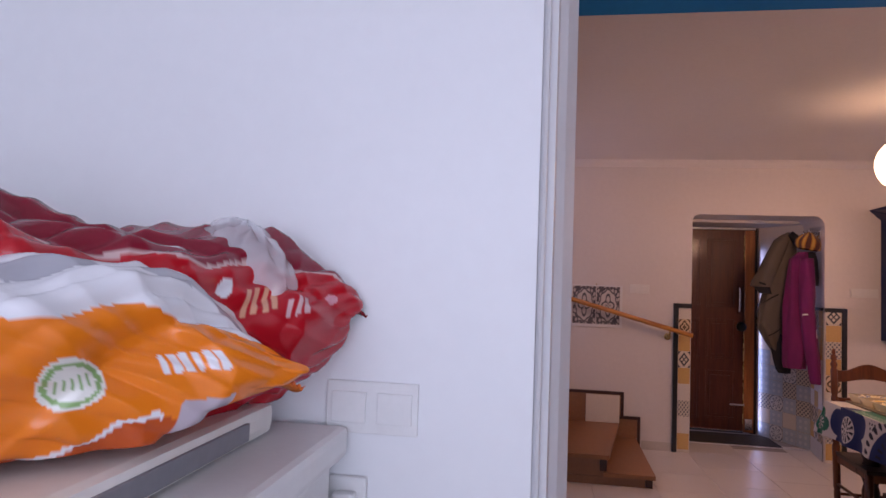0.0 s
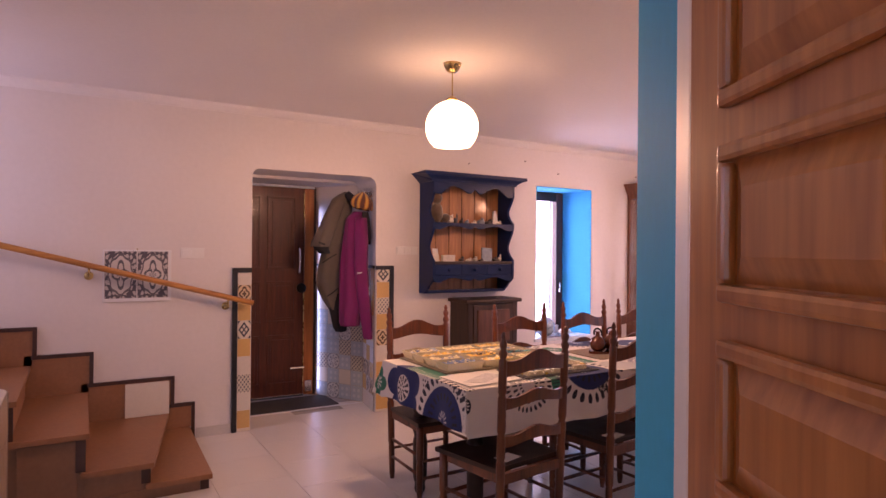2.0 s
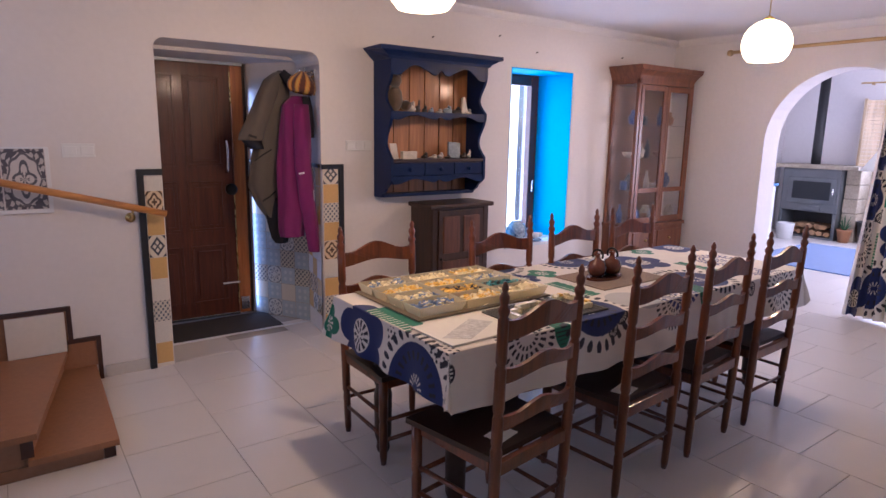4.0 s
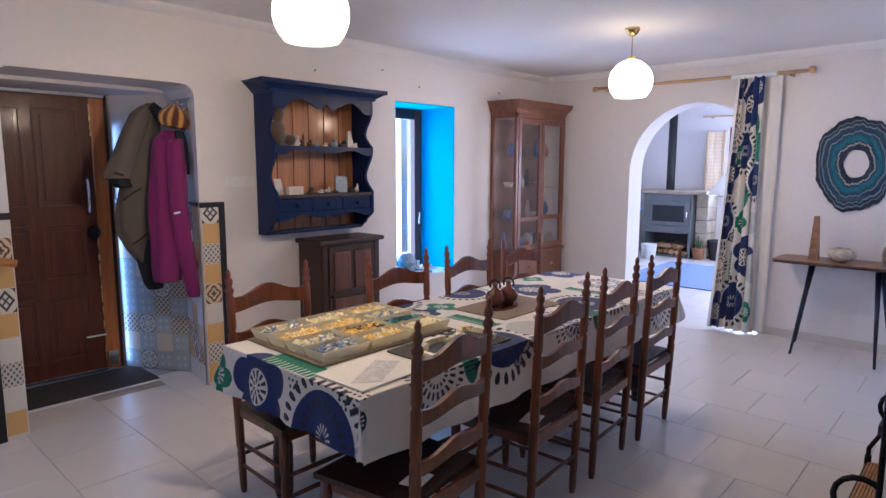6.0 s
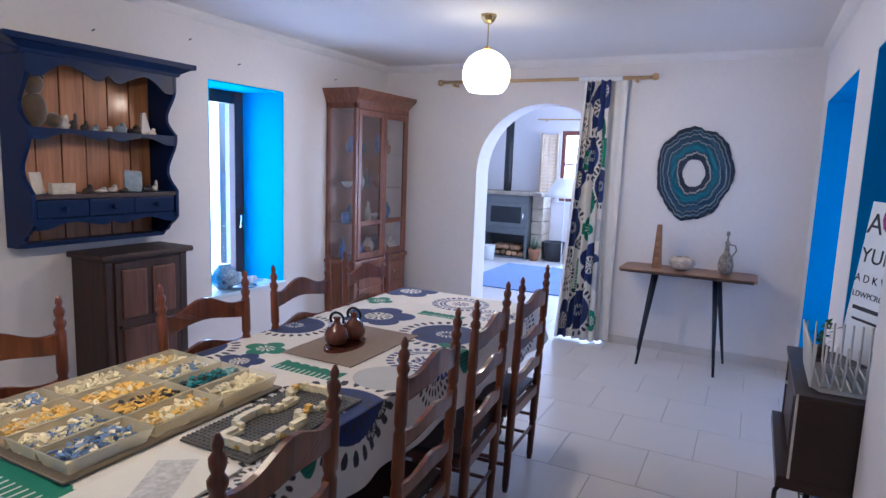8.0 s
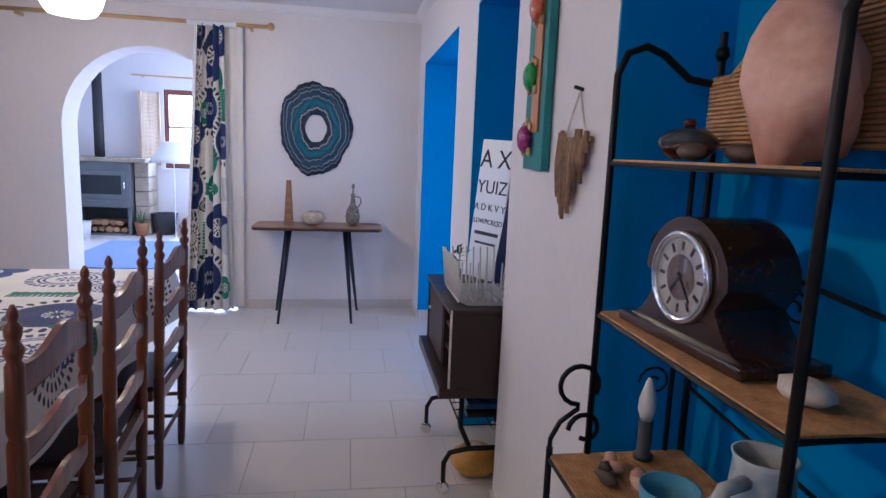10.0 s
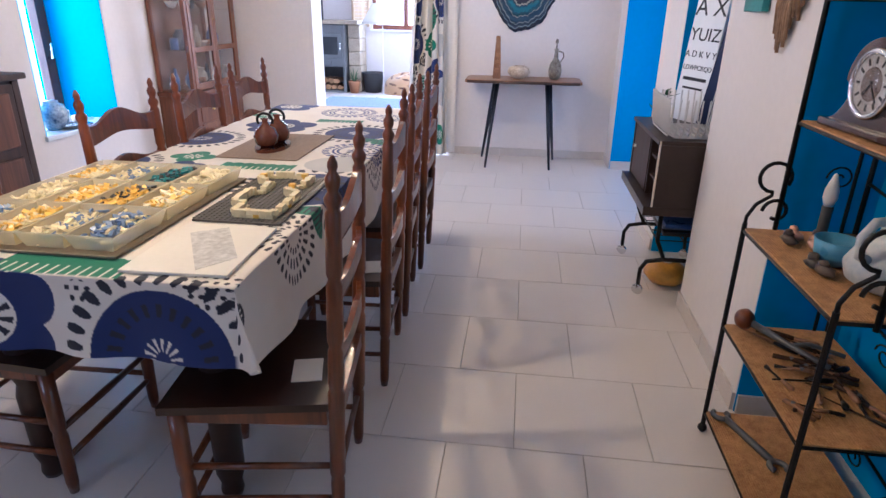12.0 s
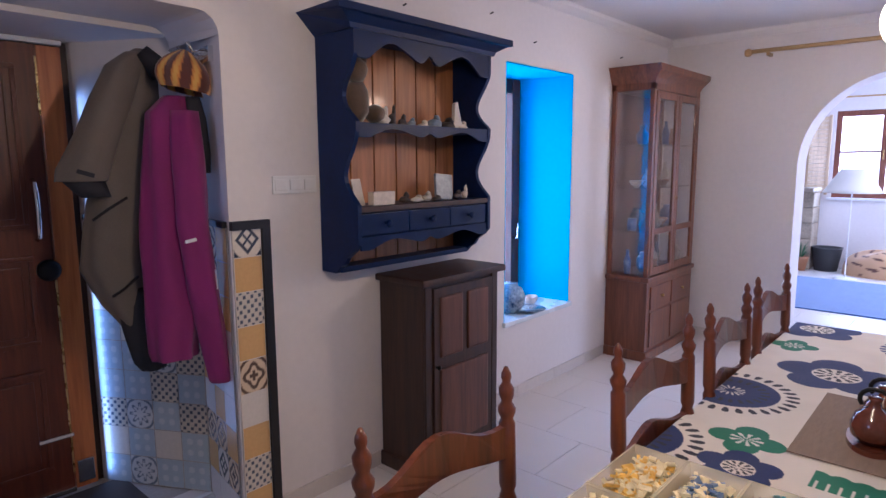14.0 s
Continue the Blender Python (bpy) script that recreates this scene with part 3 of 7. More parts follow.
GLAZE = colored("glazed_printed_tile", 0.22, 0.0, 0.25, 45)
TILES = []
for kind in range(7):
    TILES.append(grid_mesh("wall_tile", lambda U, V: ((U - 0.5), U * 0, (V - 0.5)), 28, 28, GLAZE, tile_print(kind, kind)))


def tile_at(parent, m, kind, w, h):
    ob = new("wall_tile", TILES[kind])
    ob.parent = parent
    ob.matrix_local = m @ Matrix.Diagonal((w, 1, h, 1))


def tile_strip(name, x0, x1, pattern):
    base = empty(name, label="strip of mixed patterned and ochre wall tiles with a black edge trim", kind="structure")
    part("backing", box(x0, N - 0.010, 0, x1, N - 0.001, 1.29), CREAM, base)
    for r, kind in enumerate(pattern):
        tile_at(base, pose((x0 + x1) / 2, N - 0.0115, 0.045 + 0.1425 * r + 0.05), kind, x1 - x0 - 0.006, 0.139)
    return base


stl = tile_strip("trim_tiles_left", 2.02, 2.125, [1, 2, 3, 2, 1, 0, 1, 4, 2])
part("black_trim", prism([(1.98, 0), (2.018, 0), (2.018, 1.262), (2.128, 1.262), (2.128, 1.30), (1.98, 1.30)], N - 0.024, N, "y"), BLACKTRIM, stl, "black edge trim")
stl = tile_strip("trim_tiles_right", 3.225, 3.352, [1, 3, 1, 2, 4, 1, 3, 1, 0])
part("black_trim", prism([(3.39, 0), (3.354, 0), (3.354, 1.275), (3.22, 1.275), (3.22, 1.31), (3.39, 1.31)], N - 0.024, N, "y"), BLACKTRIM, stl, "black edge trim")
# tiled cheek inside the recess
cheek = empty("trim_tiles_recess", label="mixed patterned tiles cladding the side of the entrance recess", kind="structure")
SEG = [((3.218, 7.05), (3.278, 7.42)), ((3.278, 7.425), (2.995, 7.92))]
rs = random.Random(4)
for (xa, ya), (xb, yb) in SEG:
    L = math.hypot(xb - xa, yb - ya)
    n = round(L / 0.14)
    ang = math.degrees(math.atan2(yb - ya, xb - xa))
    part("backing", prism([(xa, ya), (xb, yb), (xb - 0.004, yb - 0.002), (xa - 0.004, ya)], 0, 1.28), GROUT, cheek)
    for k in range(n):
        for r in range(9):
            f = (k + 0.5) / n
            tile_at(cheek, pose(xa + (xb - xa) * f - 0.008, ya + (yb - ya) * f - 0.003, 0.075 + r * 0.1425, 0, 0, ang - 180), rs.choice([1, 2, 4, 2, 0] if xa < xb else [5, 2, 6, 5, 2, 3, 6]), L / n - 0.004, 0.139)
    part("black_trim", prism([(xa, ya), (xb, yb), (xb - 0.02, yb - 0.006), (xa - 0.02, ya)], 1.285, 1.31), BLACKTRIM, cheek)


def damask(U, V):
    """Two ornate medallions side by side, light on dark scrolls, with tile joints."""
    u, v = (U * 2) % 1 * 2 - 1, V * 2 - 1
    a, r = np.arctan2(v, u), np.hypot(u / 0.74, v / 0.84)
    c = np.zeros(U.shape + (3,)) + np.array((0.50, 0.46, 0.45))
    scroll = (np.sin(15 * np.abs(u) + 2 * np.sin(7 * v)) * np.cos(14 * np.abs(v) + 2 * np.sin(6 * u)) > -0.1) & (r > 1.05)
    c[scroll] = (0.085, 0.08, 0.10)
    c[(r < 1.05)] = (0.60, 0.56, 0.54)
    c[np.abs(r - 0.98 - 0.05 * np.cos(8 * a)) < 0.06] = (0.12, 0.11, 0.13)
    c[(np.abs(r - 0.52 - 0.16 * np.cos(4 * a)) < 0.085)] = (0.10, 0.10, 0.12)
    c[(r < 0.30) & (np.cos(6 * a) > 0)] = (0.10, 0.10, 0.12)
    c[(np.abs(u) > 0.97) | (np.abs(V - 0.5) < 0.006)] = (0.62, 0.58, 0.56)
    return c


pic = empty("tile_picture", label="grey and white ornamental tile picture hung on the white wall", category="picture")
part("board", box(1.085, N - 0.012, 1.06, 1.535, N - 0.001, 1.435, 0.002), TRIMW, pic, "pale backing board")
me = grid_mesh("picture_face", lambda U, V: (1.095 + 0.42 * U, U * 0 + N - 0.0135, 1.085 + 0.34 * V), 150, 120, PRINT, damask)
ob = new("picture_face", me)
ob.parent = pic
part("hook", tube([(1.305, N - 0.006, 1.435), (1.305, N - 0.006, 1.45)], 0.004, 6), BRASS, pic)


def switch(name, x, z, w, h, n, y=N, flip=1):
    s = empty(name, label="white plastic light switch plate on the wall", category="light switch")
    part("plate", box(x, y - 0.009 * flip if flip > 0 else y, z, x + w, y if flip > 0 else y + 0.009, z + h, 0.002), PLAST, s)
    for k in range(n):
        a, b = x + w * (k + 0.12) / n, x + w * (k + 0.88) / n
        part("rocker", box(a, y - 0.013 * flip, z + h * 0.2, b, y - 0.004 * flip, z + h * 0.8, 0.002), PLAST, s)
    return s


switch("light_switch", 1.60, 1.375, 0.17, 0.08, 2)
switch("light_switch", 3.42, 1.41, 0.22, 0.075, 3)
switch("light_switch", 0.425, 1.17, 0.155, 0.085, 2, 2.34)

# ---- entrance door ----
ed = empty("entrance_door", pose(2.06, 7.985, 0, 0, 0, -1.6), label="dark brown panelled wooden entrance door standing ajar in the recess", category="door")
part("leaf", box(0.0, -0.045, 0.015, 0.79, 0.0, 2.05, 0.003), DOORW, ed)
for x0, x1 in ((0.07, 0.37), (0.43, 0.71)):
    for z0, z1 in ((0.14, 0.62), (0.74, 1.14), (1.26, 1.96)):
        fb = bmesh.new()
        for a, b, c, d in ((x0, z0, x1, z0 + 0.02), (x0, z1 - 0.02, x1, z1), (x0, z0 + 0.02, x0 + 0.02, z1 - 0.02), (x1 - 0.02, z0 + 0.02, x1, z1 - 0.02)):
            add_box(fb, a, -0.056, b, c, -0.044, d, 0.004)
        part("panel_moulding", fb, DOORW, ed)
        part("panel", box(x0 + 0.045, -0.053, z0 + 0.045, x1 - 0.045, -0.044, z1 - 0.045, 0.006), DOORW, ed)
part("door_stile", box(0.793, -0.060, 0.02, 0.885, -0.005, 2.045, 0.004), DOORL, ed, "lighter orange-brown edge")
part("door_strip", box(0.786, -0.054, 1.75, 0.799, -0.043, 2.0, 0.002), BRASS, ed, "pale brass closing strip")
part("door_strip", box(0.786, -0.054, 0.10, 0.799, -0.043, 1.02, 0.002), BRASS, ed, "pale brass closing strip")
part("weather_bar", box(0.0, -0.068, 0.012, 0.79, -0.045, 0.035, 0.004), CHROME, ed, "aluminium sill bar")
h = tube([(0.735, -0.045, 1.47), (0.735, -0.085, 1.455), (0.735, -0.098, 1.40), (0.735, -0.100, 1.34), (0.735, -0.098, 1.28), (0.735, -0.085, 1.225), (0.735, -0.045, 1.21)], 0.011, 8)
part("pull_handle", h, CHROME, ed, "chrome pull handle", True)
part("lock", lathe([(0.048, 0), (0.048, 0.02), (0.03, 0.032), (0.012, 0.036)], 18, 0, 0, 0, None, pose(0.765, -0.045, 1.07, 90)), BLACK, ed, "dark round lock", True)
part("bolt", box(0.66, -0.066, 0.28, 0.80, -0.05, 0.30, 0.004), CHROME, ed, "steel bolt")
part("latch_box", box(0.80, -0.078, 0.05, 0.87, -0.058, 0.16, 0.004), CHROME, ed, "steel latch box")
fr = bmesh.new()
add_box(fr, 2.13, 7.985, 2.052, 2.93, 8.05, 2.075, 0.003)
add_box(fr, 2.93, 7.955, 0.0, 2.984, 8.05, 2.075, 0.003)
structure("trim_entrance_frame", fr, CUPW, "dark brown wooden door frame")
structure("trim_entrance_head", box(2.135, 7.90, 2.052, 2.95, 7.93, 2.073, 0.003), TRIMW, "white head rail above the entrance door")
thing("door_mat", box(2.14, 7.44, -0.003, 3.05, 7.89, 0.006, 0.002), MATD, "dark brown door mat filling the entrance recess", "door mat")
thing("threshold_strip", box(2.14, 7.405, 0, 3.27, 7.43, 0.007, 0.002), TRIMW, "white threshold strip at the edge of the tiles", "threshold")


# ---- window ----
win = empty("window_1", label="dark brown framed window with a white blind of daylight behind", kind="structure")
part("window_frame", box(5.07, 7.45, 0.53, 5.79, 7.51, 0.60, 0.004), DARKTRIM, win)
part("window_frame", box(5.07, 7.45, 2.03, 5.79, 7.51, 2.13, 0.004), BLACKTRIM, win)
part("window_frame", box(5.70, 7.44, 0.53, 5.795, 7.51, 2.13, 0.004), DARKTRIM, win)
part("window_frame", box(5.07, 7.45, 0.60, 5.13, 7.51, 2.03, 0.004), DARKTRIM, win)
p = part("pane", box(5.13, 7.478, 0.60, 5.70, 7.484, 2.03), GLASS, win)
p.visible_shadow = False
part("handle", tube([(5.725, 7.44, 0.98), (5.725, 7.40, 0.98), (5.725, 7.395, 1.09)], 0.009, 6), CHROME, win, "chrome window handle", True)
SILL = mat("pale_blue_tiled_sill", (0.62, 0.68, 0.72), rough=0.25, var=0.05, scale=4, fine=30)
part("window_sill", box(5.04, N - 0.025, 0.50, 5.86, 7.5, 0.532, 0.004), SILL, win, "pale glazed window sill")


# ---- doors of the kitchen ----
kd = empty("kitchen_door", pose(1.603, 2.545, 0, 0, 0, 241), label="orange-brown panelled wooden door standing open into the kitchen", category="door")
part("leaf", box(0.0, -0.02, 0.01, 0.80, 0.02, 2.10, 0.003), DOORL, kd)
for r in range(9):
    z0, z1 = 0.125 + 0.212 * r, 0.297 + 0.212 * r
    for x0, x1 in ((0.095, 0.705),) if r % 2 else ((0.095, 0.385), (0.415, 0.705)):
        for sy in (-1, 1):
            y0, y1 = (-0.034, -0.019) if sy < 0 else (0.019, 0.034)
            fb = bmesh.new()
            for a, b, c, d in ((x0, z0, x1, z0 + 0.02), (x0, z1 - 0.02, x1, z1), (x0, z0 + 0.02, x0 + 0.02, z1 - 0.02), (x1 - 0.02, z0 + 0.02, x1, z1 - 0.02)):
                add_box(fb, a, y0, b, c, y1, d, 0.006)
            part("panel_moulding", fb, DOORL, kd)
            pb = bmesh.new()
            lo = [pb.verts.new((x, sy * 0.0195, z)) for x, z in ((x0 + 0.021, z0 + 0.021), (x1 - 0.021, z0 + 0.021), (x1 - 0.021, z1 - 0.021), (x0 + 0.021, z1 - 0.021))]
            hi = [pb.verts.new((x, sy * 0.031, z)) for x, z in ((x0 + 0.05, z0 + 0.05), (x1 - 0.05, z0 + 0.05), (x1 - 0.05, z1 - 0.05), (x0 + 0.05, z1 - 0.05))]
            pf_ = [pb.faces.new(hi)] + [pb.faces.new((lo[k], lo[(k + 1) % 4], hi[(k + 1) % 4], hi[k])) for k in range(4)] + [pb.faces.new(lo[::-1])]
            bmesh.ops.recalc_face_normals(pb, faces=pf_)
            part("panel", pb, DOORL, kd)
part("latch_plate", box(0.797, -0.012, 0.98, 0.803, 0.012, 1.14, 0.001), BRASS, kd)
part("door_knob", lathe([(0.012, 0), (0.012, 0.03), (0.028, 0.045), (0.024, 0.06), (0.0, 0.065)], 14, 0, 0, 0, None, pose(0.74, -0.02, 1.05, 90)), BRASS, kd, smooth=True)


# ---- dining table ----
TX0, TX1, TY0, TY1, TZ = 2.55, 5.22, 4.52, 5.43, 0.775
table = empty("dining_table", label="long dark wooden dining table under a printed cloth", category="table")
part("tabletop", box(TX0, TY0, TZ - 0.035, TX1, TY1, TZ - 0.004, 0.006), CHAIRW, table)
part("apron", box(TX0 + 0.08, TY0 + 0.08, TZ - 0.14, TX1 - 0.08, TY1 - 0.08, TZ - 0.036, 0.004), CHAIRW, table)
leg = [(0.028, 0), (0.034, 0.02), (0.03, 0.05), (0.042, 0.09), (0.045, 0.3), (0.036, 0.34), (0.05, 0.38), (0.05, 0.44), (0.04, 0.47), (0.05, 0.5), (0.05, 0.65)]
for x in (TX0 + 0.16, TX1 - 0.16):
    for y in (TY0 + 0.16, TY1 - 0.16):
        part("leg", lathe(leg, 16, x, y, 0), SEATW, table, smooth=True)

BLUEI, GREENI, BLACKI, GREYI, PURP, BASEC = (0.006, 0.020, 0.115), (0.008, 0.16, 0.09), (0.012, 0.014, 0.03), (0.46, 0.47, 0.47), (0.035, 0.05, 0.20), (0.70, 0.66, 0.60)
MOTIFS = [  # kind, centre, radius
    ("flower", 2.42, 5.15, 0.19), ("sun", 2.335, 4.70, 0.245), ("med", 2.515, 4.425, 0.05), ("half", 2.60, 4.975, 0.17), ("dots", 2.50, 4.90, 0.035), ("dots", 2.545, 4.57, 0.07), ("bloom", 2.40, 5.45, 0.10),
    ("med", 3.50, 4.49, 0.045), ("med", 3.44, 4.43, 0.038), ("leaf", 3.12, 4.50, 0.09), ("sunring", 2.92, 4.50, 0.15), ("leaf", 4.17, 4.50, 0.09), ("sunring", 3.90, 4.50, 0.15), ("med", 4.62, 4.46, 0.045), ("sunring", 4.95, 4.42, 0.16),
    ("bloom", 3.74, 5.25, 0.10), ("flower", 4.49, 5.16, 0.19), ("sun", 4.10, 5.40, 0.20), ("sun", 4.38, 4.70, 0.23), ("half", 3.62, 4.92, 0.15), ("flower", 3.56, 5.22, 0.10), ("ring", 5.00, 4.92, 0.17), ("half", 4.69, 4.89, 0.13), ("ring", 3.98, 4.60, 0.16), ("sun", 3.36, 4.62, 0.27), ("flower", 5.14, 5.34, 0.17), ("grey", 3.72, 4.62, 0.13), ("half", 3.40, 5.44, 0.13), ("sun", 2.95, 5.30, 0.25), ("bloom", 4.80, 5.36, 0.09), ("sun", 3.58, 5.52, 0.20), ("leaf", 4.22, 4.60, 0.06), ("ring", 4.85, 4.66, 0.12), ("flower", 3.0, 5.72, 0.16), ("sunring", 4.4, 5.68, 0.15), ("flower", 5.42, 4.9, 0.18), ("sun", 5.40, 5.3, 0.18),
]


def fabric(X, Y, motifs=MOTIFS):
    """The bold flower print, over metres of cloth."""
    c = np.zeros(X.shape + (3,)) + np.array(BASEC)
    def put(k, col):
        c[k] = col
    for kind, cx, cy, R in motifs:
        r, a = np.hypot(X - cx, Y - cy) / R, np.arctan2(Y - cy, X - cx)
        if kind in ("sun", "sunring"):
            t = np.cos(30 * a)
            put((np.abs(r - 0.9) < 0.11) & (t > -0.15 + 1.1 * ((r - 0.92) / 0.11) ** 2), BLACKI)
            if kind == "sun":
                put(r < 0.74, BLUEI)
                put((np.abs(r - 0.52) < 0.07) & (np.cos(22 * a) > 0.3), BLACKI)
                put((np.abs(r - 0.16) < 0.07) & (np.cos(14 * a) > 0.3), BASEC)
            else:
                put((np.abs(r - 0.6) < 0.10) & (np.cos(20 * a) > 0.1), BLACKI)
                put((np.abs(r - 0.35) < 0.06) & (np.cos(16 * a) > 0), BLACKI)
        elif kind == "flower":
            for q in range(5):
                b = 0.15 + q * 2 * math.pi / 5
                put(np.hypot((X - cx) / R - 0.60 * math.cos(b), (Y - cy) / R - 0.60 * math.sin(b)) < 0.43, BLUEI)
            put(r < 0.40, BASEC)
            put((np.abs(r - 0.28) < 0.085) & (np.cos(11 * a) > 0.05), BLACKI)
            put((np.abs(r - 0.12) < 0.05) & (np.cos(6 * a) > 0.1), BLACKI)
        elif kind == "bloom":
            put(r < 0.62 + 0.38 * np.abs(np.cos(2 * a)), GREENI)
            put((r < 0.42) & (np.cos(9 * a) > 0.2), BASEC)
        elif kind == "half":
            k = (X - cx < R * 0.30 + 0.07 * R * np.abs(np.cos(10 * (Y - cy) / R))) & (X - cx > -R * 0.30) & (np.abs(Y - cy) < R)
            put(k, GREENI)
            put(k & (np.abs((Y - cy) / R * 6 % 1 - 0.5) < 0.12) & (X < cx), BASEC)
        elif kind == "med":
            put(r < 1, BLACKI)
            put((np.abs(r - 0.55) < 0.25) & (np.cos(14 * a) > 0.1), BASEC)
        elif kind == "leaf":
            e = np.hypot((X - cx) / 0.55, Y - cy) / R
            put(e < 1, GREENI)
            put((e < 0.85) & (((Y - cy) / R * 5) % 1 < 0.25), BLACKI)
        elif kind == "ring":
            put((np.abs(r - 0.9) < 0.10) & (np.cos(26 * a) > -0.3), PURP)
            put((np.abs(r - 0.62) < 0.10), PURP)
            put((np.abs(r - 0.62) < 0.03), BASEC)
            put((r < 0.3) & (np.cos(9 * a) > 0), PURP)
        elif kind == "grey":
            put(r < 1, GREYI)
        elif kind == "dots":
            put((r < 1) & (np.hypot((X / 0.026) % 1 - 0.5, (Y / 0.026 + 0.5 * np.floor(X / 0.026)) % 1 - 0.5) < 0.28), BLACKI)
    return c


OVX, OVY = 0.22, 0.25


def drape(U, V):
    a, b = TX0 - OVX + (TX1 - TX0 + 2 * OVX) * U, TY0 - OVY + (TY1 - TY0 + 2 * OVY) * V
    da = np.where(a < TX0, a - TX0, np.where(a > TX1, a - TX1, 0.0))
    db = np.where(b < TY0, b - TY0, np.where(b > TY1, b - TY1, 0.0))
    bx, by, h = a - da, b - db, np.hypot(da, db)
    cut = np.where((da != 0) & (db != 0) & (h > OVY), OVY / np.maximum(h, 1e-6), 1.0)  # rounded corners
    da, db = da * cut, db * cut
    d = (da ** 4 + db ** 4) ** 0.25
    ripple = 0.012 * np.sin(b * 21 + 1.3 * np.sin(b * 5)) * np.clip(np.abs(da) / 0.2, 0, 1)
    ripple2 = 0.012 * np.sin(a * 17 + 1.5 * np.sin(a * 4)) * np.clip(np.abs(db) / 0.2, 0, 1)
    corner = np.clip(np.minimum(np.abs(da), np.abs(db)) / 0.12, 0, 1)
    x = bx + np.sign(da) * (0.010 + 0.10 * np.abs(da) + ripple + 0.18 * corner * np.abs(da)) * (np.abs(da) > 0)
    y = by + np.sign(db) * (0.010 + 0.10 * np.abs(db) + ripple2 + 0.18 * corner * np.abs(db)) * (np.abs(db) > 0)
    soft = np.sqrt(d * d + 0.0004) - 0.02
    z = TZ + 0.002 - soft * (1 - 0.05 * corner) + 0.0008 * np.sin(a * 30) * np.sin(b * 26)
    return x, y, z


def on_cloth(U, V):
    return fabric(TX0 - OVX + (TX1 - TX0 + 2 * OVX) * U, TY0 - OVY + (TY1 - TY0 + 2 * OVY) * V)


ob = new("tablecloth", grid_mesh("tablecloth", drape, 1000, 450, CLOTH, on_cloth))
tagged(ob, "white tablecloth printed with large blue, green and black flowers", "tablecloth")


# ---- dining chairs ----
def make_chair():
    ch = empty("dining_chair", label="dark varnished ladder-back dining chair with turned posts", category="chair", group="chairs round the table")
    post = [(0.013, 0), (0.017, 0.03), (0.019, 0.2), (0.016, 0.215), (0.021, 0.23), (0.021, 0.40), (0.022, 0.48), (0.017, 0.495), (0.021, 0.51), (0.020, 0.60), (0.016, 0.615), (0.021, 0.635), (0.020, 0.78), (0.015, 0.795), (0.020, 0.81), (0.019, 0.955),
            (0.014, 0.965), (0.020, 0.98), (0.021, 0.99), (0.012, 1.005), (0.017, 1.02), (0.018, 1.035), (0.009, 1.05), (0.012, 1.06), (0.011, 1.07), (0.004, 1.085)]
    for sx in (-1, 1):
        m = Matrix(((1, 0, 0.012 * sx, 0.20 * sx), (0, 1, -0.035, -0.19), (0, 0, 1, 0), (0, 0, 0, 1)))
        part("back_post", lathe(post, 12, 0, 0, 0, None, m), CHAIRW, ch, smooth=True)
        fl = [(0.013, 0), (0.018, 0.04), (0.021, 0.2), (0.017, 0.22), (0.022, 0.24), (0.022, 0.43)]
        part("front_leg", lathe(fl, 12, 0.215 * sx, 0.20, 0), CHAIRW, ch, smooth=True)
        for z in (0.14, 0.25):
            part("side_stretcher", tube([(0.202 * sx, -0.19, z), (0.215 * sx, 0.20, z)], [0.009, 0.010], 8), CHAIRW, ch, smooth=True)
        part("side_rail", box(0.20 * sx - 0.012, -0.18, 0.385, 0.20 * sx + 0.012, 0.19, 0.43, 0.003), CHAIRW, ch)
    for z in (0.12, 0.22):
        part("front_stretcher", tube([(-0.215, 0.20, z), (0, 0.20, z), (0.215, 0.20, z)], [0.009, 0.012, 0.009], 8), CHAIRW, ch, smooth=True)
    part("back_stretcher", tube([(-0.202, -0.194, 0.19), (0.202, -0.194, 0.19)], 0.009, 8), CHAIRW, ch, smooth=True)
    part("front_rail", box(-0.21, 0.185, 0.38, 0.21, 0.21, 0.43, 0.003), CHAIRW, ch)
    part("back_rail", box(-0.195, -0.215, 0.38, 0.195, -0.19, 0.43, 0.003), CHAIRW, ch)
    part("seat", prism([(-0.215, -0.185), (0.215, -0.185), (0.245, 0.235), (-0.245, 0.235)], 0.43, 0.452), SEATW, ch, "dark worn wooden seat")
    for z, h in ((0.58, 0.058), (0.755, 0.058), (0.915, 0.075)):
        n = 14
        up = [(-0.20 + 0.40 * k / n, z + h * 0.5 + (0.030 if h > 0.06 else 0.014) * math.sin(math.pi * k / n) ** 2 + 0.010 * math.cos(3 * math.pi * (k / n - 0.5))) for k in range(n + 1)]
        dn = [(-0.20 + 0.40 * k / n, z - h * 0.5 + 0.022 * math.sin(math.pi * k / n) ** 2) for k in range(n + 1)]
        bm = prism(up + dn[::-1], -0.008, 0.008, "y")
        for v in bm.verts:
            v.co.y += -0.19 - 0.035 * v.co.z - 0.02 * (1 - (v.co.x / 0.20) ** 2)
        part("back_slat", bm, CHAIRW, ch)
    return ch


chair = make_chair()
CH_R = [(2.77, 4.53, 7), (3.52, 4.555, 4), (4.10, 4.585, 5), (4.68, 4.595, 2)]
CH_L = [(2.86, 5.355, 180), (3.60, 5.235, 177), (4.22, 5.225, 181), (4.80, 5.23, 179)]
chair.matrix_world = pose(CH_R[0][0], CH_R[0][1], 0, 0, 0, CH_R[0][2])
for x, y, a in CH_R[1:] + CH_L:
    copy_thing(chair, pose(x, y, 0, 0, 0, a))


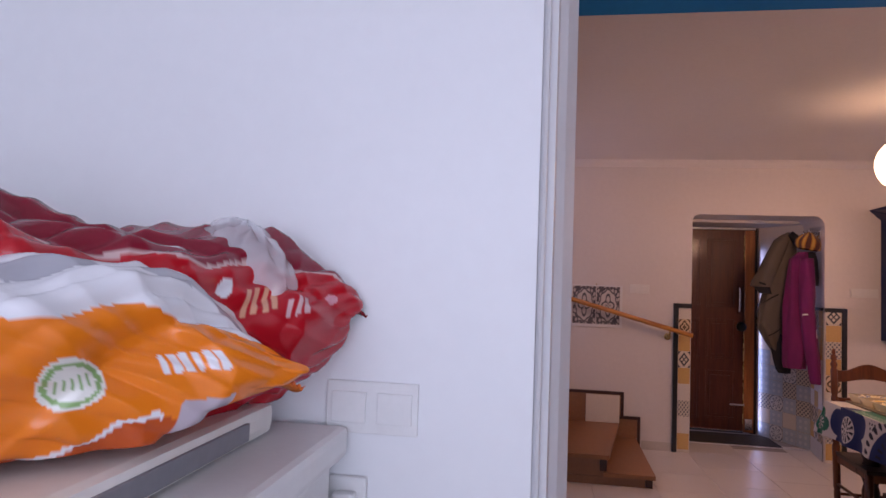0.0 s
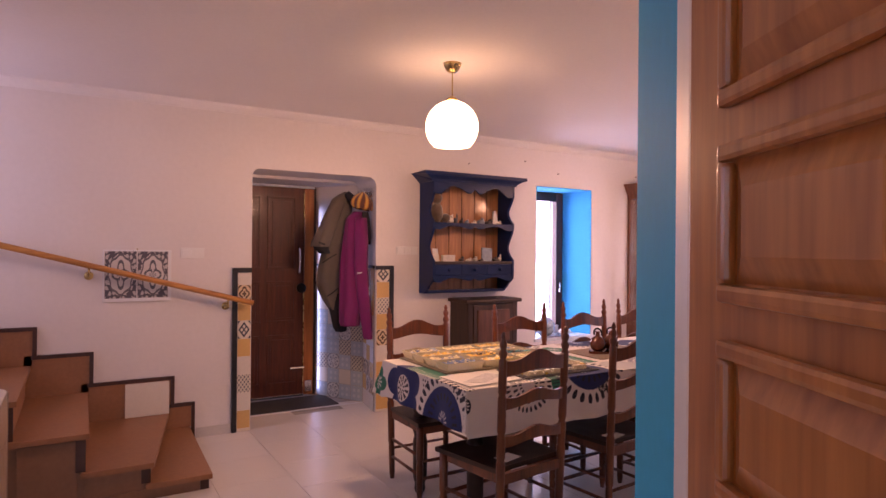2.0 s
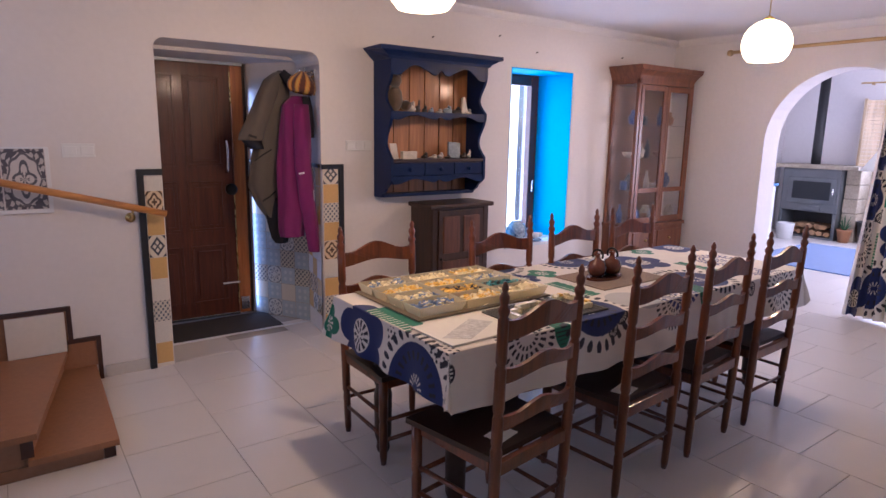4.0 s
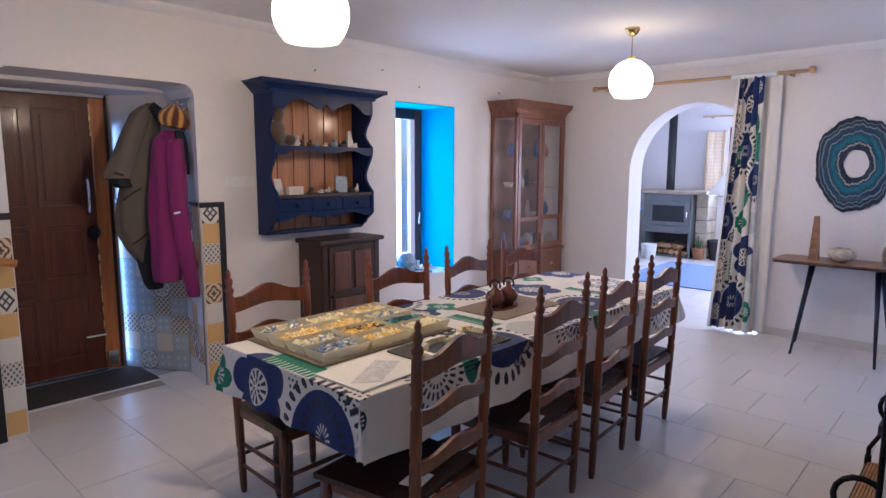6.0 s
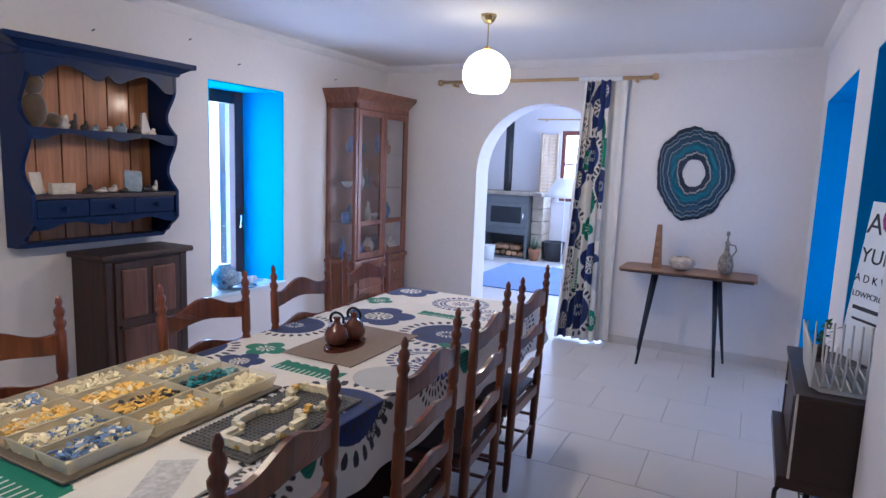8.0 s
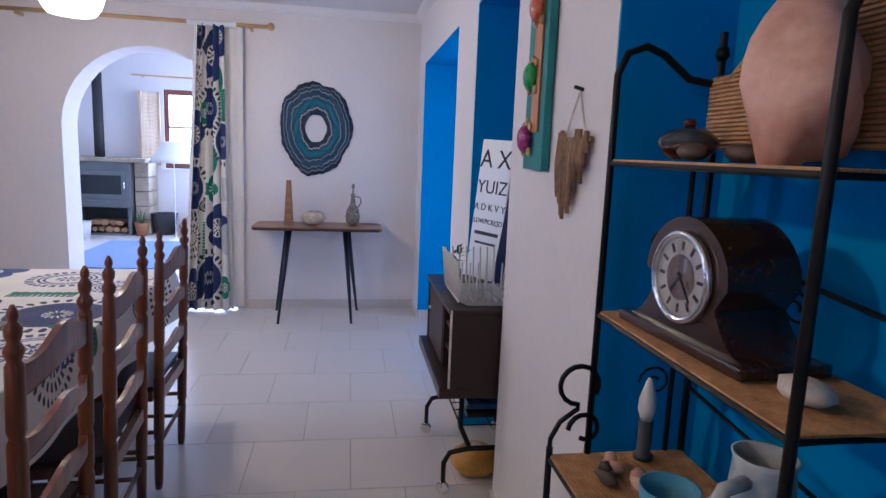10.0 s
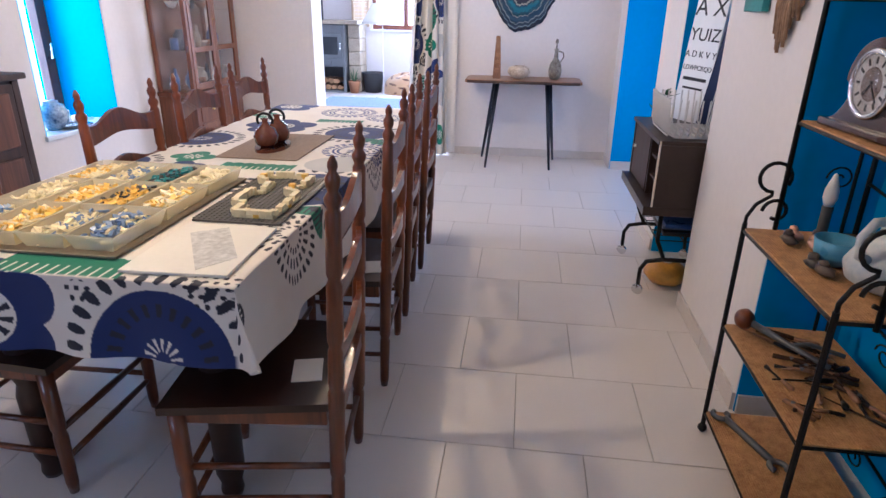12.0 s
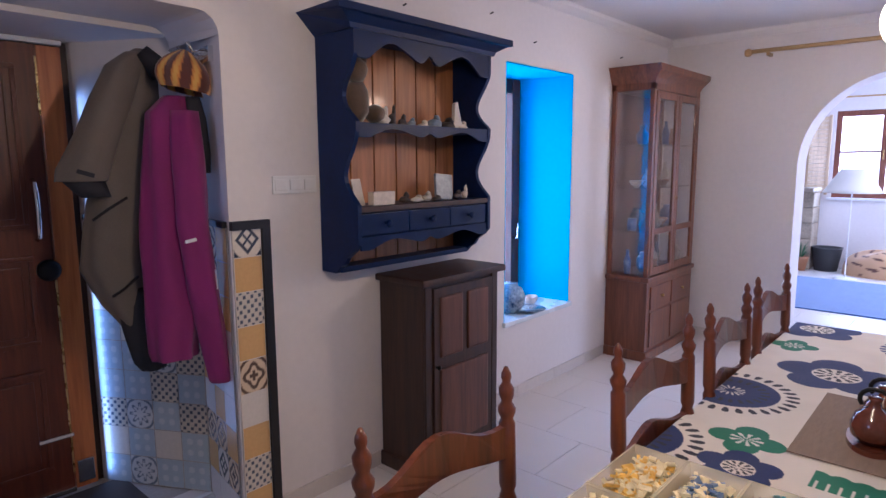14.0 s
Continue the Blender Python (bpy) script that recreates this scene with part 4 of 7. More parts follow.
# ---- pendant lamps ----
def pendant(x, y):
    p = empty("pendant_lamp", pose(x, y, C), label="lit white opal glass globe lamp hanging from a brass ceiling cup", category="pendant lamp", group="pendant lamps")
    part("ceiling_cup", lathe([(0.02, -0.055), (0.035, -0.045), (0.052, -0.015), (0.055, 0.0)], 20), BRASS, p, smooth=True)
    part("rod", tube([(0, 0, -0.05), (0, 0, -0.215)], 0.004, 8), BRASS, p)
    part("gallery", lathe([(0.03, -0.225), (0.034, -0.215), (0.012, -0.20)], 16), BRASS, p, smooth=True)
    R, n = 0.160, 18
    prof = [(R * math.sin(radians(a)), -0.385 - R * math.cos(radians(a))) for a in range(44, 168, 6)]
    part("shade", lathe([(0.0, prof[0][1] + 0.006)] + prof, 32), GLOBE, p, "glowing opal glass globe cut flat below", True)
    return p


pendant(2.86, 5.18)
pendant(5.685, 5.12)


# ---- wall hutch ----
hu = empty("wall_hutch", label="navy blue painted wall hutch with pine back and three drawers", category="hutch")
HX0, HX1 = 3.66, 4.57
part("back_sheet", box(HX0 + 0.02, N - 0.007, 1.07, HX1 - 0.02, N - 0.003, 2.09), CUPW, hu, "dark gaps between the boards")
for i in range(6):
    a = HX0 + 0.02 + (HX1 - HX0 - 0.04) * i / 6
    part("back_board", box(a + 0.004, N - 0.022, 1.07, a + (HX1 - HX0 - 0.04) / 6 - 0.004, N - 0.008, 2.10, 0.003), PINE, hu, "orange pine back board")
VAL = [(0, 1), (0.07, 1), (0.12, 0.62), (0.19, 0.2), (0.25, 0.16), (0.33, 0.45), (0.42, 0.85), (0.46, 0.8), (0.5, 0.32), (0.54, 0.8), (0.58, 0.85), (0.67, 0.45), (0.75, 0.16), (0.81, 0.2), (0.88, 0.62), (0.93, 1), (1, 1)]


def valance(x0, x1, top, deep):
    """A board with low ends, two raised curves and a double drop in the middle, as (x, z)."""
    us = np.linspace(0, 1, 61)
    ds = np.interp(us, [u for u, d in VAL], [d for u, d in VAL])
    ds[1:-1] = (ds[:-2] + 2 * ds[1:-1] + ds[2:]) / 4
    return [(x1, top), (x0, top)] + [(x0 + (x1 - x0) * float(u), top - deep * (0.25 + 0.75 * float(d))) for u, d in zip(us, ds)]


for x in (HX0, HX1 - 0.022):
    pr = [(N - 0.005, 1.055), (6.93, 1.055), (6.90, 1.085), (6.87, 1.10), (6.85, 1.13), (6.80, 1.165), (6.775, 1.19), (6.775, 1.36)]
    for z0, z1 in ((1.36, 1.69), (1.71, 2.0)):
        for i in range(1, 14):
            f = i / 14
            pr.append((6.775 + 0.075 * math.sin(math.pi * f ** 0.8) ** 1.4 + (0.012 * math.sin(2 * math.pi * f)), z0 + (z1 - z0) * f))
        pr += [(6.775, z1), (6.775, z1 + 0.02)]
    pr += [(6.775, 2.09), (N - 0.005, 2.09)]
    part("side_board", prism(pr, x, x + 0.022, "x"), NAVY, hu)
for z in (1.700, 1.350):
    part("shelf", box(HX0 + 0.022, 6.792, z - 0.018, HX1 - 0.022, N - 0.022, z, 0.003), NAVY, hu)
part("shelf_valance", prism(valance(HX0 + 0.022, HX1 - 0.022, 1.706, 0.062), 6.780, 6.790, "y"), NAVY, hu)
part("top_valance", prism(valance(HX0 + 0.022, HX1 - 0.022, 2.09, 0.125), 6.778, 6.792, "y"), NAVY, hu)
part("drawer_case", box(HX0 + 0.022, 6.80, 1.215, HX1 - 0.022, N - 0.03, 1.332), NAVY, hu)
part("shelf_lip", box(HX0 + 0.022, 6.776, 1.328, HX1 - 0.022, 6.791, 1.352, 0.003), CUPW, hu, "worn dark shelf lip")
part("lower_valance", prism(valance(HX0 + 0.022, HX1 - 0.022, 1.222, 0.058), 6.782, 6.792, "y"), NAVY, hu)
part("bottom_board", box(HX0 + 0.022, 6.915, 1.055, HX1 - 0.022, N - 0.022, 1.080, 0.003), NAVY, hu)
for i in range(3):
    a = HX0 + 0.028 + 0.2855 * i
    d = part("drawer", box(a, 6.783, 1.228, a + 0.281, 6.80, 1.322, 0.004), NAVY, hu)
    part("knob", lathe([(0.008, 0), (0.007, 0.012), (0.017, 0.022), (0.012, 0.03), (0, 0.031)], 12, 0, 0, 0, None, pose(a + 0.140, 6.783, 1.275, 90)), NAVY, d, smooth=True)
cr = prism([(N, 2.075), (6.77, 2.075), (6.765, 2.095), (6.735, 2.125), (6.72, 2.13), (6.72, 2.16), (N, 2.16)], HX0, HX1, "x")
for v in cr.verts:
    if v.co.y < 6.99:
        v.co.x += (-1 if v.co.x < 4.1 else 1) * (6.78 - v.co.y) * 1.9
    elif v.co.z > 2.12:
        v.co.x += (-1 if v.co.x < 4.1 else 1) * 0.09
part("crown", cr, NAVY, hu, "moulded navy crown")

PLUSH = mat("brown_plush", (0.10, 0.065, 0.04), rough=0.95, var=0.25, scale=20, fine=200, bump=0.6, sheen=0.5)
SHELLM = mat("pale_shell", (0.62, 0.56, 0.48), rough=0.5, var=0.15, scale=30, fine=120)
DKORN = mat("dark_ornament", (0.05, 0.04, 0.035), rough=0.5, var=0.4, scale=30, fine=120)
GREYC = mat("grey_blue_ceramic", (0.22, 0.27, 0.33), rough=0.35, var=0.3, scale=30, fine=90)


def trinket(x, y, z, w, h, m, seed, label, cat, name):
    bm = blob(bmesh.new(), x, y, z + h * 0.32, w, w * 0.7, h * 0.34, 0.5, seed)
    blob(bm, x + w * 0.4, y, z + h * 0.68, w * 0.45, w * 0.45, h * 0.32, 0.5, seed + 1)
    return thing(name, bm, m, label, cat, smooth=True)


bm = blob(bmesh.new(), 3.76, 6.89, 1.80, 0.065, 0.06, 0.10, 0.15, 1)
blob(bm, 3.75, 6.87, 1.93, 0.055, 0.05, 0.055, 0.12, 2)
blob(bm, 3.71, 6.87, 1.975, 0.02, 0.015, 0.02, 0.1, 3)
blob(bm, 3.79, 6.87, 1.975, 0.02, 0.015, 0.02, 0.1, 4)
blob(bm, 3.84, 6.86, 1.75, 0.035, 0.06, 0.04, 0.2, 5)
thing("toy_animal", bm, PLUSH, "small brown plush toy animal sitting on the hutch shelf", "soft toy", smooth=True)
for k, (x, w, h, m) in enumerate([(3.90, 0.035, 0.09, SHELLM), (3.96, 0.02, 0.10, DKORN), (4.02, 0.025, 0.06, DKORN), (4.08, 0.025, 0.05, GREYC), (4.16, 0.03, 0.04, SHELLM), (4.24, 0.04, 0.07, GREYC), (4.33, 0.05, 0.06, DKORN), (4.45, 0.035, 0.05, SHELLM)]):
    trinket(x, 6.87, 1.70, w, h, m, k, "small ornament standing on the upper hutch shelf", "ornament", "ornament")
thing("sail_ornament", prism([(4.37, 1.70), (4.46, 1.70), (4.44, 1.73), (4.405, 1.84), (4.385, 1.83), (4.38, 1.75)], 6.86, 6.88, "y"), SHELLM, "pale sail-shaped ornament on the upper hutch shelf", "ornament")
for k, (x, w, h, m) in enumerate([(4.02, 0.03, 0.05, DKORN), (4.10, 0.035, 0.035, SHELLM), (4.17, 0.03, 0.05, SHELLM), (4.24, 0.03, 0.03, DKORN), (4.40, 0.03, 0.05, DKORN), (4.46, 0.022, 0.07, SHELLM)]):
    trinket(x, 6.86, 1.35, w, h, m, k + 20, "small ornament standing on the lower hutch shelf", "ornament", "ornament")
thing("greeting_card", box(-0.045, -0.002, 0, 0.045, 0.002, 0.12, 0, pose(3.75, 6.86, 1.351, -12, 0, 25)), SHELLM, "pale folded greeting card on the lower hutch shelf", "card")
thing("small_box", box(3.80, 6.83, 1.35, 3.93, 6.87, 1.41, 0.003), SHELLM, "small cream box on the lower hutch shelf", "box")
thing("painted_plaque", box(-0.055, -0.008, 0, 0.055, 0.008, 0.13, 0.003, pose(4.32, 6.88, 1.351, -10, 5, -8)), GREYC, "small blue-grey painted plaque on the lower hutch shelf", "plaque")
wire = empty("hanging_heart", label="white wire heart hanging beside the hutch", category="decoration")
part("wire", tube([(4.66, N - 0.01, 1.92)] + [(4.66 + 0.028 * math.sin(a) ** 3, N - 0.01, 1.77 + 0.03 * (math.cos(a) - 0.35 * math.cos(2 * a))) for a in [k * math.pi / 8 for k in range(17)]], 0.0035, 6), TRIMW, wire)
tag_ = empty("hanging_tag", label="small teal wooden tag on a string beside the hutch", category="decoration")
part("string", tube([(4.66, N - 0.006, 1.52), (4.635, N - 0.008, 1.44), (4.67, N - 0.008, 1.44), (4.66, N - 0.006, 1.52)], 0.0015, 5), DKORN, tag_)
part("plate", box(4.625, N - 0.016, 1.365, 4.69, N - 0.004, 1.44, 0.003), mat("teal_paint", (0.02, 0.20, 0.20), rough=0.5, var=0.2), tag_)
for x, z in ((4.20, 2.30), (5.35, 2.28), (6.55, 2.33), (4.9, 2.38)):
    thing("wall_nail", tube([(x, N - 0.022, z + 0.006), (x, N, z)], 0.004, 6), BLACK, "small dark nail sticking out of the wall", "nail", "nails in the wall")

# ---- low cupboard ----
cu = empty("low_cupboard", label="worn dark oak cupboard with a panelled door standing under the hutch", category="cupboard")
part("body", box(4.005, 6.735, 0.05, 4.585, N - 0.004, 0.965, 0.004), CUPW, cu)
part("top", box(3.975, 6.70, 0.965, 4.615, N - 0.002, 1.0, 0.01), CUPW, cu)
part("plinth", box(3.985, 6.715, 0.0, 4.605, N - 0.003, 0.075, 0.008), CUPW, cu)
cd = part("door", box(4.07, 6.722, 0.10, 4.52, 6.742, 0.945, 0.004), CUPW, cu)
CUPP = wood("red_oak_panel", (0.080, 0.032, 0.020), (0.17, 0.070, 0.040), 2, 0.5, 0.1)
for x0, x1, z0, z1 in ((4.11, 4.275, 0.60, 0.90), (4.315, 4.48, 0.60, 0.90), (4.11, 4.48, 0.14, 0.54)):
    part("panel", box(x0, 6.712, z0, x1, 6.726, z1, 0.010), CUPP, cd, "redder raised panel")
part("knob", lathe([(0.007, 0), (0.006, 0.012), (0.013, 0.02), (0, 0.028)], 12, 0, 0, 0, None, pose(4.085, 6.722, 0.56, 90)), BLACK, cd, smooth=True)
for x in (4.03, 4.545):
    part("stile", box(x - 0.02, 6.724, 0.08, x + 0.02, 6.738, 0.96, 0.004), CUPW, cu)

# ---- display cabinet ----
ca = empty("display_cabinet", label="red-brown wooden display cabinet with glass doors and full glass shelves", category="cabinet")
X0, X1, YF, YB = 6.42, 7.34, 6.69, N - 0.004
part("base_cabinet", box(X0, YF, 0.06, X1, YB, 0.62, 0.004), CABW, ca)
part("plinth", box(X0 - 0.02, YF - 0.02, 0.0, X1 + 0.02, YB, 0.075, 0.01), CABW, ca)
part("waist_moulding", box(X0 - 0.018, YF - 0.018, 0.62, X1 + 0.018, YB, 0.66, 0.01), CABW, ca)
for i in range(2):
    a = X0 + 0.06 + 0.41 * i
    d = part("drawer", box(a, YF - 0.012, 0.40, a + 0.39, YF, 0.58, 0.006), CABW, ca)
    part("knob", lathe([(0.007, 0), (0.013, 0.02), (0, 0.026)], 10, 0, 0, 0, None, pose(a + 0.195, YF - 0.012, 0.49, 90)), BRASS, d, smooth=True)
    part("base_door", box(a, YF - 0.012, 0.10, a + 0.39, YF, 0.38, 0.008), CABW, ca)
part("back_panel", box(X0 + 0.02, YB - 0.012, 0.66, X1 - 0.02, YB, 2.12), mat("brown_back_panel", (0.17, 0.075, 0.04), rough=0.5, var=0.15, stretch=(9, 9, 1)), ca, "brown wooden back panel")
for x, y in ((X0, YF), (X1 - 0.035, YF), (X0, YB - 0.04), (X1 - 0.035, YB - 0.04)):
    part("post", box(x, y, 0.66, x + 0.035, y + 0.035, 2.12, 0.004), CABW, ca)
part("top_rail", box(X0, YF, 2.06, X1, YB, 2.12, 0.004), CABW, ca)
cr = prism([(YB, 2.11), (YF, 2.11), (YF - 0.012, 2.14), (YF - 0.05, 2.185), (YF - 0.06, 2.19), (YF - 0.06, 2.235), (YB, 2.235)], X0, X1, "x")
for v in cr.verts:
    v.co.x += (-1 if v.co.x < 6.9 else 1) * max(0, (v.co.z - 2.11)) * 0.5
part("crown", cr, CABW, ca, "stepped moulded crown")
for i, (a, b) in enumerate(((X0 + 0.036, (X0 + X1) / 2 - 0.002), ((X0 + X1) / 2 + 0.002, X1 - 0.036))):
    d = part("door", box(a, YF - 0.006, 0.67, a + 0.05, YF + 0.016, 2.055, 0.004), CABW, ca)
    part("door_stile", box(b - 0.05, YF - 0.006, 0.67, b, YF + 0.016, 2.055, 0.004), CABW, d)
    for z0, z1 in ((0.67, 0.73), (0.985, 1.03), (2.0, 2.055)):
        part("door_rail", box(a + 0.05, YF - 0.006, z0, b - 0.05, YF + 0.016, z1, 0.003), CABW, d)
    part("pane", box(a + 0.05, YF + 0.003, 0.73, b - 0.05, YF + 0.007, 2.0), GLASS, d).visible_shadow = False
part("side_pane", box(X0 + 0.012, YF + 0.036, 0.68, X0 + 0.016, YB - 0.042, 2.06), GLASS, ca).visible_shadow = False
part("lock", lathe([(0.01, 0), (0.008, 0.02)], 10, 0, 0, 0, None, pose(6.885, YF - 0.006, 1.25, 90)), BRASS, ca)
for z in (1.0, 1.33, 1.66):
    part("shelf", box(X0 + 0.02, YF + 0.03, z, X1 - 0.02, YB - 0.014, z + 0.008), GLASS, ca, "glass shelf").visible_shadow = False
CONT = [mat("cabinet_ware_1", (0.45, 0.40, 0.34), rough=0.3, var=0.3, scale=25), mat("cabinet_ware_2", (0.06, 0.07, 0.10), rough=0.25, var=0.3, scale=25), mat("cabinet_ware_3", (0.30, 0.14, 0.07), rough=0.4, var=0.3, scale=25), mat("cabinet_ware_4", (0.05, 0.11, 0.30), rough=0.3, var=0.3, scale=25)]
rs = random.Random(11)
PROF = [[(0.03, 0), (0.045, 0.03), (0.05, 0.07), (0.02, 0.11), (0.025, 0.14)], [(0.035, 0), (0.035, 0.09)], [(0.02, 0), (0.05, 0.04), (0.055, 0.055)], [(0.025, 0), (0.03, 0.1), (0.012, 0.15), (0.014, 0.19)], [(0.03, 0), (0.06, 0.06), (0.055, 0.11), (0.03, 0.14), (0.035, 0.16)]]
for z in (0.661, 1.009, 1.339, 1.669):
    x = X0 + 0.09
    while x < X1 - 0.08:
        k = rs.randrange(5)
        thing("cabinet_vessel", lathe(PROF[k], 14, x, 6.86 + rs.uniform(-0.05, 0.05), z), CONT[rs.randrange(4)], "small ceramic vessel on a shelf in the display cabinet", "vessel", "vessels in the display cabinet", True)
        x += rs.uniform(0.11, 0.19)


# ---- coats on the recess wall ----
def loft(rings, bm=None, cap=True):
    bm = bm or bmesh.new()
    vs = [[bm.verts.new(p) for p in r] for r in rings]
    n = len(rings[0])
    for a, b in zip(vs, vs[1:]):
        for k in range(n):
            bm.faces.new((a[k], a[(k + 1) % n], b[(k + 1) % n], b[k]))
    if cap:
        bm.faces.new(vs[0][::-1])
        bm.faces.new(vs[-1])
    return bm


def cloth_body(stations, ang, folds, amp, seed, n=36):
    """Hanging cloth: stations of (x, y, z, half width along the wall, half depth)."""
    ca_, sa_ = math.cos(radians(ang)), math.sin(radians(ang))
    rings = []
    fine = []
    for (a, b) in zip(stations, stations[1:]):
        for k in range(5):
            f = k / 5
            fine.append([p + (q - p) * f for p, q in zip(a, b)])
    fine.append(list(stations[-1]))
    for i, (x, y, z, w, d) in enumerate(fine):
        ring = []
        for k in range(n):
            t = 2 * math.pi * k / n
            r = 1 + amp * math.sin(folds * t + seed + 1.3 * math.sin(z * 4)) + 0.10 * noise.noise(Vector((math.cos(t) * 2, math.sin(t) * 2, z * 5 + seed)))
            u, v = w * r * math.cos(t), d * r * math.sin(t)
            ring.append((x + u * ca_ - v * sa_, y + u * sa_ + v * ca_, z))
        rings.append(ring)
    return loft(rings)


GREYJ = mat("grey_jacket_fabric", (0.125, 0.105, 0.088), rough=0.8, var=0.12, scale=8, fine=220, bump=0.3, sheen=0.1)
DARKJ = mat("black_jacket_fabric", (0.010, 0.011, 0.018), rough=0.7, var=0.2, scale=8, fine=220, bump=0.3)
MAG = mat("magenta_fleece", (0.19, 0.012, 0.115), rough=0.85, var=0.12, scale=7, fine=240, bump=0.3, sheen=0.15)
co1 = empty("grey_jacket", label="grey and black jacket hanging on a hook in the entrance recess", category="jacket")
part("body", cloth_body([(3.07, 7.36, 1.985, 0.035, 0.03), (3.04, 7.36, 1.93, 0.08, 0.05), (3.01, 7.36, 1.75, 0.105, 0.065), (2.965, 7.36, 1.50, 0.115, 0.07), (2.925, 7.36, 1.30, 0.115, 0.07), (2.905, 7.36, 1.14, 0.115, 0.065), (2.935, 7.35, 0.99, 0.085, 0.055), (2.97, 7.34, 0.88, 0.05, 0.04)], 0, 5, 0.07, 1.0), GREYJ, co1, smooth=True)
part("sleeve", cloth_body([(3.03, 7.33, 1.965, 0.04, 0.035), (2.98, 7.33, 1.91, 0.065, 0.05), (2.93, 7.32, 1.80, 0.075, 0.055), (2.87, 7.31, 1.66, 0.078, 0.055), (2.805, 7.30, 1.52, 0.085, 0.055), (2.795, 7.30, 1.475, 0.082, 0.05)], 0, 4, 0.06, 2.2), GREYJ, co1, smooth=True)
part("cuff", cloth_body([(2.80, 7.31, 1.478, 0.072, 0.042), (2.83, 7.31, 1.435, 0.062, 0.04), (2.845, 7.31, 1.415, 0.055, 0.035)], 0, 4, 0.05, 1.2), DARKJ, co1, "black cuff lining", True)
part("cuff_tab", box(-0.03, -0.003, -0.008, 0.03, 0.003, 0.008, 0.002, pose(2.79, 7.243, 1.505, 0, 18, 0)), DARKJ, co1, "black cuff tab")
part("lower_panel", cloth_body([(2.97, 7.34, 1.05, 0.075, 0.045), (2.985, 7.33, 0.90, 0.075, 0.05), (3.0, 7.32, 0.74, 0.06, 0.045), (3.01, 7.32, 0.70, 0.045, 0.03)], 0, 4, 0.1, 2.0), DARKJ, co1, "black lower panel", True)
part("piping", tube([(2.815, 7.292, 1.33), (2.87, 7.282, 1.37), (2.94, 7.282, 1.41)], 0.006, 6), DARKJ, co1, "black piping")
part("piping", tube([(2.865, 7.30, 1.03), (2.91, 7.285, 1.06), (2.96, 7.285, 1.10)], 0.006, 6), DARKJ, co1, "black piping")
part("collar", tube([(3.04, 7.30, 1.97), (3.08, 7.29, 1.93), (3.10, 7.29, 1.87)], [0.03, 0.04, 0.03], 10), DARKJ, co1, "black collar lining", True)
co2 = empty("magenta_jacket", label="magenta fleece jacket hanging on a hook in the entrance recess", category="jacket")
part("body", cloth_body([(3.12, 7.22, 1.80, 0.04, 0.035), (3.09, 7.22, 1.73, 0.085, 0.055), (3.075, 7.22, 1.50, 0.095, 0.07), (3.065, 7.21, 1.20, 0.11, 0.075), (3.055, 7.20, 0.95, 0.105, 0.075), (3.045, 7.20, 0.80, 0.09, 0.07), (3.05, 7.20, 0.765, 0.085, 0.065)], 0, 6, 0.08, 3.0), MAG, co2, smooth=True)
part("sleeve", cloth_body([(3.13, 7.16, 1.74, 0.05, 0.04), (3.125, 7.14, 1.55, 0.062, 0.045), (3.12, 7.13, 1.30, 0.065, 0.048), (3.14, 7.12, 1.05, 0.062, 0.048), (3.175, 7.12, 0.80, 0.055, 0.045), (3.195, 7.12, 0.66, 0.05, 0.04), (3.20, 7.12, 0.645, 0.045, 0.035)], 0, 4, 0.07, 1.4), MAG, co2, smooth=True)
part("badge", box(-0.022, -0.002, -0.006, 0.022, 0.002, 0.006, 0, pose(3.085, 7.082, 1.245, 0, -8, 0)), TRIMW, co2, "small pale badge")
part("zip", tube([(3.178, 7.085, 1.12), (3.182, 7.083, 1.04)], 0.003, 6), TRIMW, co2, "pale zip pull")
thing("dark_shoulder_bag", cloth_body([(3.185, 7.20, 1.80, 0.03, 0.025), (3.19, 7.20, 1.72, 0.045, 0.03), (3.195, 7.20, 1.58, 0.048, 0.035), (3.195, 7.20, 1.50, 0.044, 0.03)], 0, 4, 0.06, 5.0), DARKJ, "small dark bag hanging from a hook beside the fleece", "bag", smooth=True)
hat = empty("knitted_hat", label="orange and brown striped knitted hat on a coat hook", category="hat")


def hat_fn(U, V):
    t, h = U * 2 * np.pi, V * np.pi * 0.62
    x = 0.115 * np.cos(t) * np.sin(h + 0.15) * (1 + 0.06 * np.cos(6 * t))
    y = 0.105 * np.sin(t) * np.sin(h + 0.15) * (1 + 0.06 * np.cos(6 * t))
    return 3.165 + 1.0 * x + 0.2 * y, 7.20 + 0.85 * y, 1.955 - 0.13 * V + 0.02 * np.cos(h) - 0.02 * x / 0.12


def hat_col(U, V):
    s = (np.sin(U * 2 * np.pi * 9 + 2.5 * V) > 0.15)
    s2 = (np.sin(U * 2 * np.pi * 9 + 2.5 * V) > 0.75)
    c = np.where(s[..., None], np.array((0.55, 0.22, 0.03)), np.array((0.10, 0.03, 0.02)))
    return np.where(s2[..., None], np.array((0.62, 0.36, 0.06)), c)


